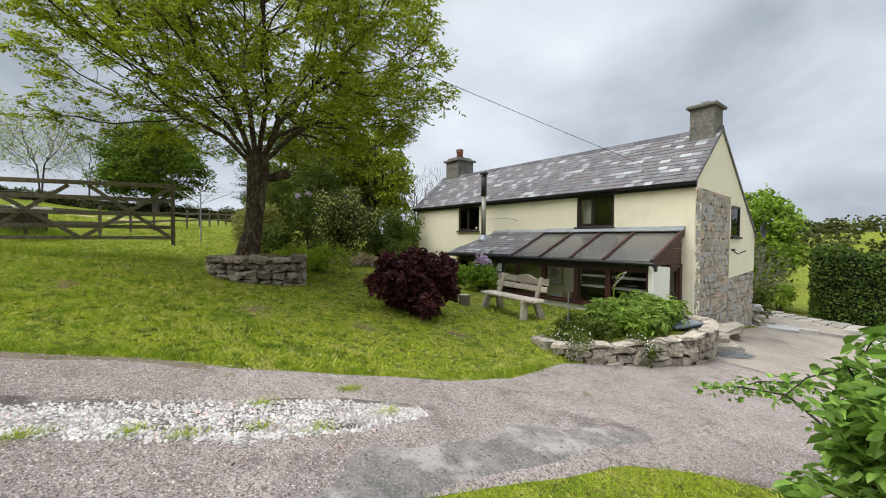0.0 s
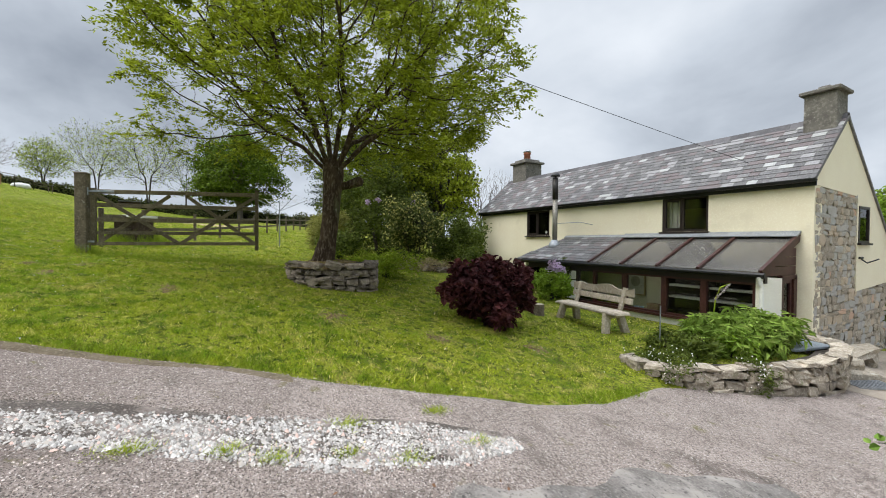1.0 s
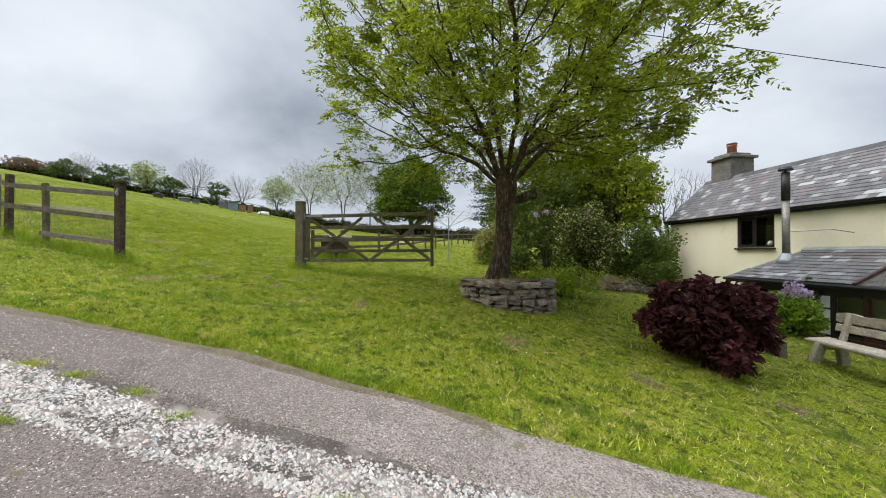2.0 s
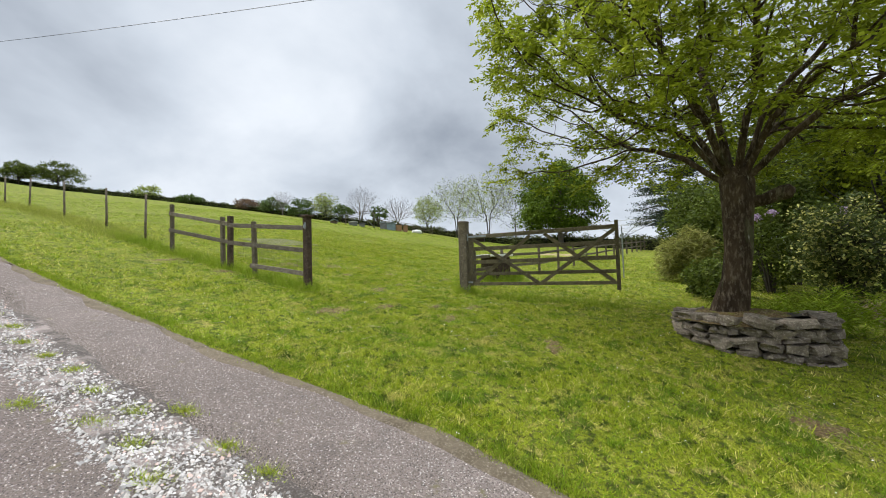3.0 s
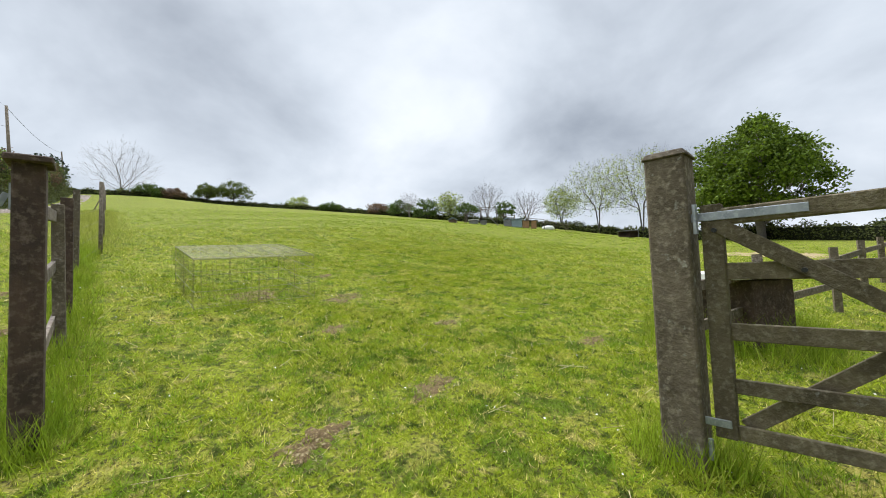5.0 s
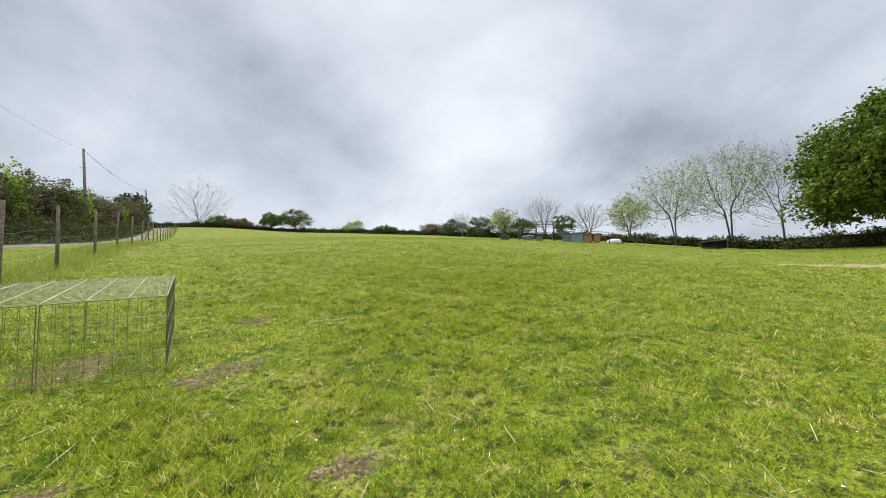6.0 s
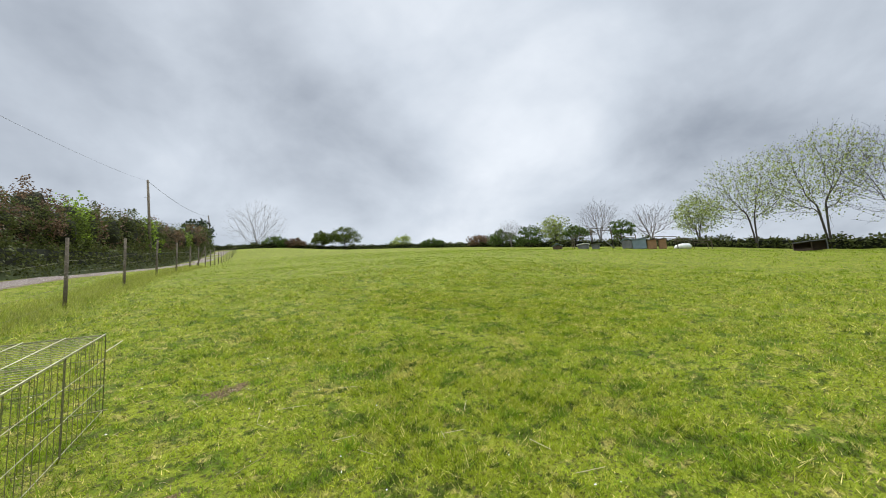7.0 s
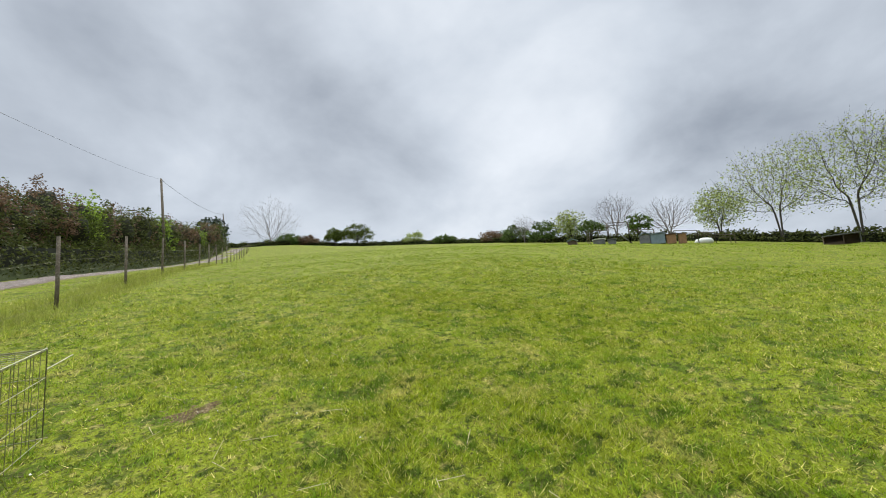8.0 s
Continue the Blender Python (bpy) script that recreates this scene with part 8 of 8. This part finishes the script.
tagged(part("loose_gravel", chip_mesh("loose_gravel", xp, yp, rg.uniform(.004, .0105, len(xp)), rg, .15), M_PEBBLE), "loose small gravel on the drive", "gravel", kind="stuff")
# dark soil and leaf mould washed along the inner side of the chippings
yg = rg.uniform(-12, 3.2, 16000)
xg = np.interp(yg, WHITE_Y, WHITE_IN) - .1 + rg.normal(0, .08, len(yg)) - .06 * np.sin(yg * 1.7)
ok = rg.uniform(0, 1, len(yg)) < np.clip(.75 + .6 * wave_noise(xg, yg, 12), .1, 1)
tagged(part("dark_grit", chip_mesh("dark_grit", xg[ok], yg[ok], rg.uniform(.003, .008, int(ok.sum())), rg, .1), mat("leaf_mould", (0.1, 0.08, 0.062), (0.055, 0.044, 0.034), (0.17, 0.14, 0.11), scale=9, rough=1.0, island=0.5)), "dark grit and leaf mould beside the chippings", "grit", kind="stuff")
# dead leaves on the drive
lx_, ly_ = rg.uniform(-5.0, -4.3, 22), rg.uniform(2.6, 4.4, 22)
lp = np.stack([lx_, ly_, lie(lx_, ly_) + .04], -1)
tagged(part("dead_leaves", quads_mesh("dead_leaves", leaf_quads(lp, .035, rg, 0, .6), 4), mat("dead_leaf", (0.17, 0.085, 0.045), (0.11, 0.06, 0.03), rough=0.8, island=0.3)), "brown dead leaves on the gravel", "leaves", kind="stuff")
# small white and yellow flowers in the turf
fx, fy = rg.uniform(-20, -6, 500), rg.uniform(-8, 8, 500)
ok = on_turf(fx, fy); fx, fy = fx[ok], fy[ok]
tagged(part("turf_daisies", chip_mesh("turf_daisies", fx, fy, rg.uniform(.006, .011, len(fx)), rg, 2.5), M_DAISY), "tiny white daisies in the turf", "flowers", kind="stuff")

# ---- slates, the nearest as pieces of their own ----
lay_slates(roof_ob, slate_bed(RX0, RX1, ey - .03, ez + .07 - .03, HYR - .08, HZR + .02, .165, .24, .012), -8.0)
lay_slates(lean_roof, [s for s in slate_bed(LX0, LXG, LY - .02, LZ + .005, HY0 - .06, LT - .005, .17, .24, .012) if s[0] > LX0 + .12 + .7 * (s[1] - LY) / (HY0 - LY)], -11.0)
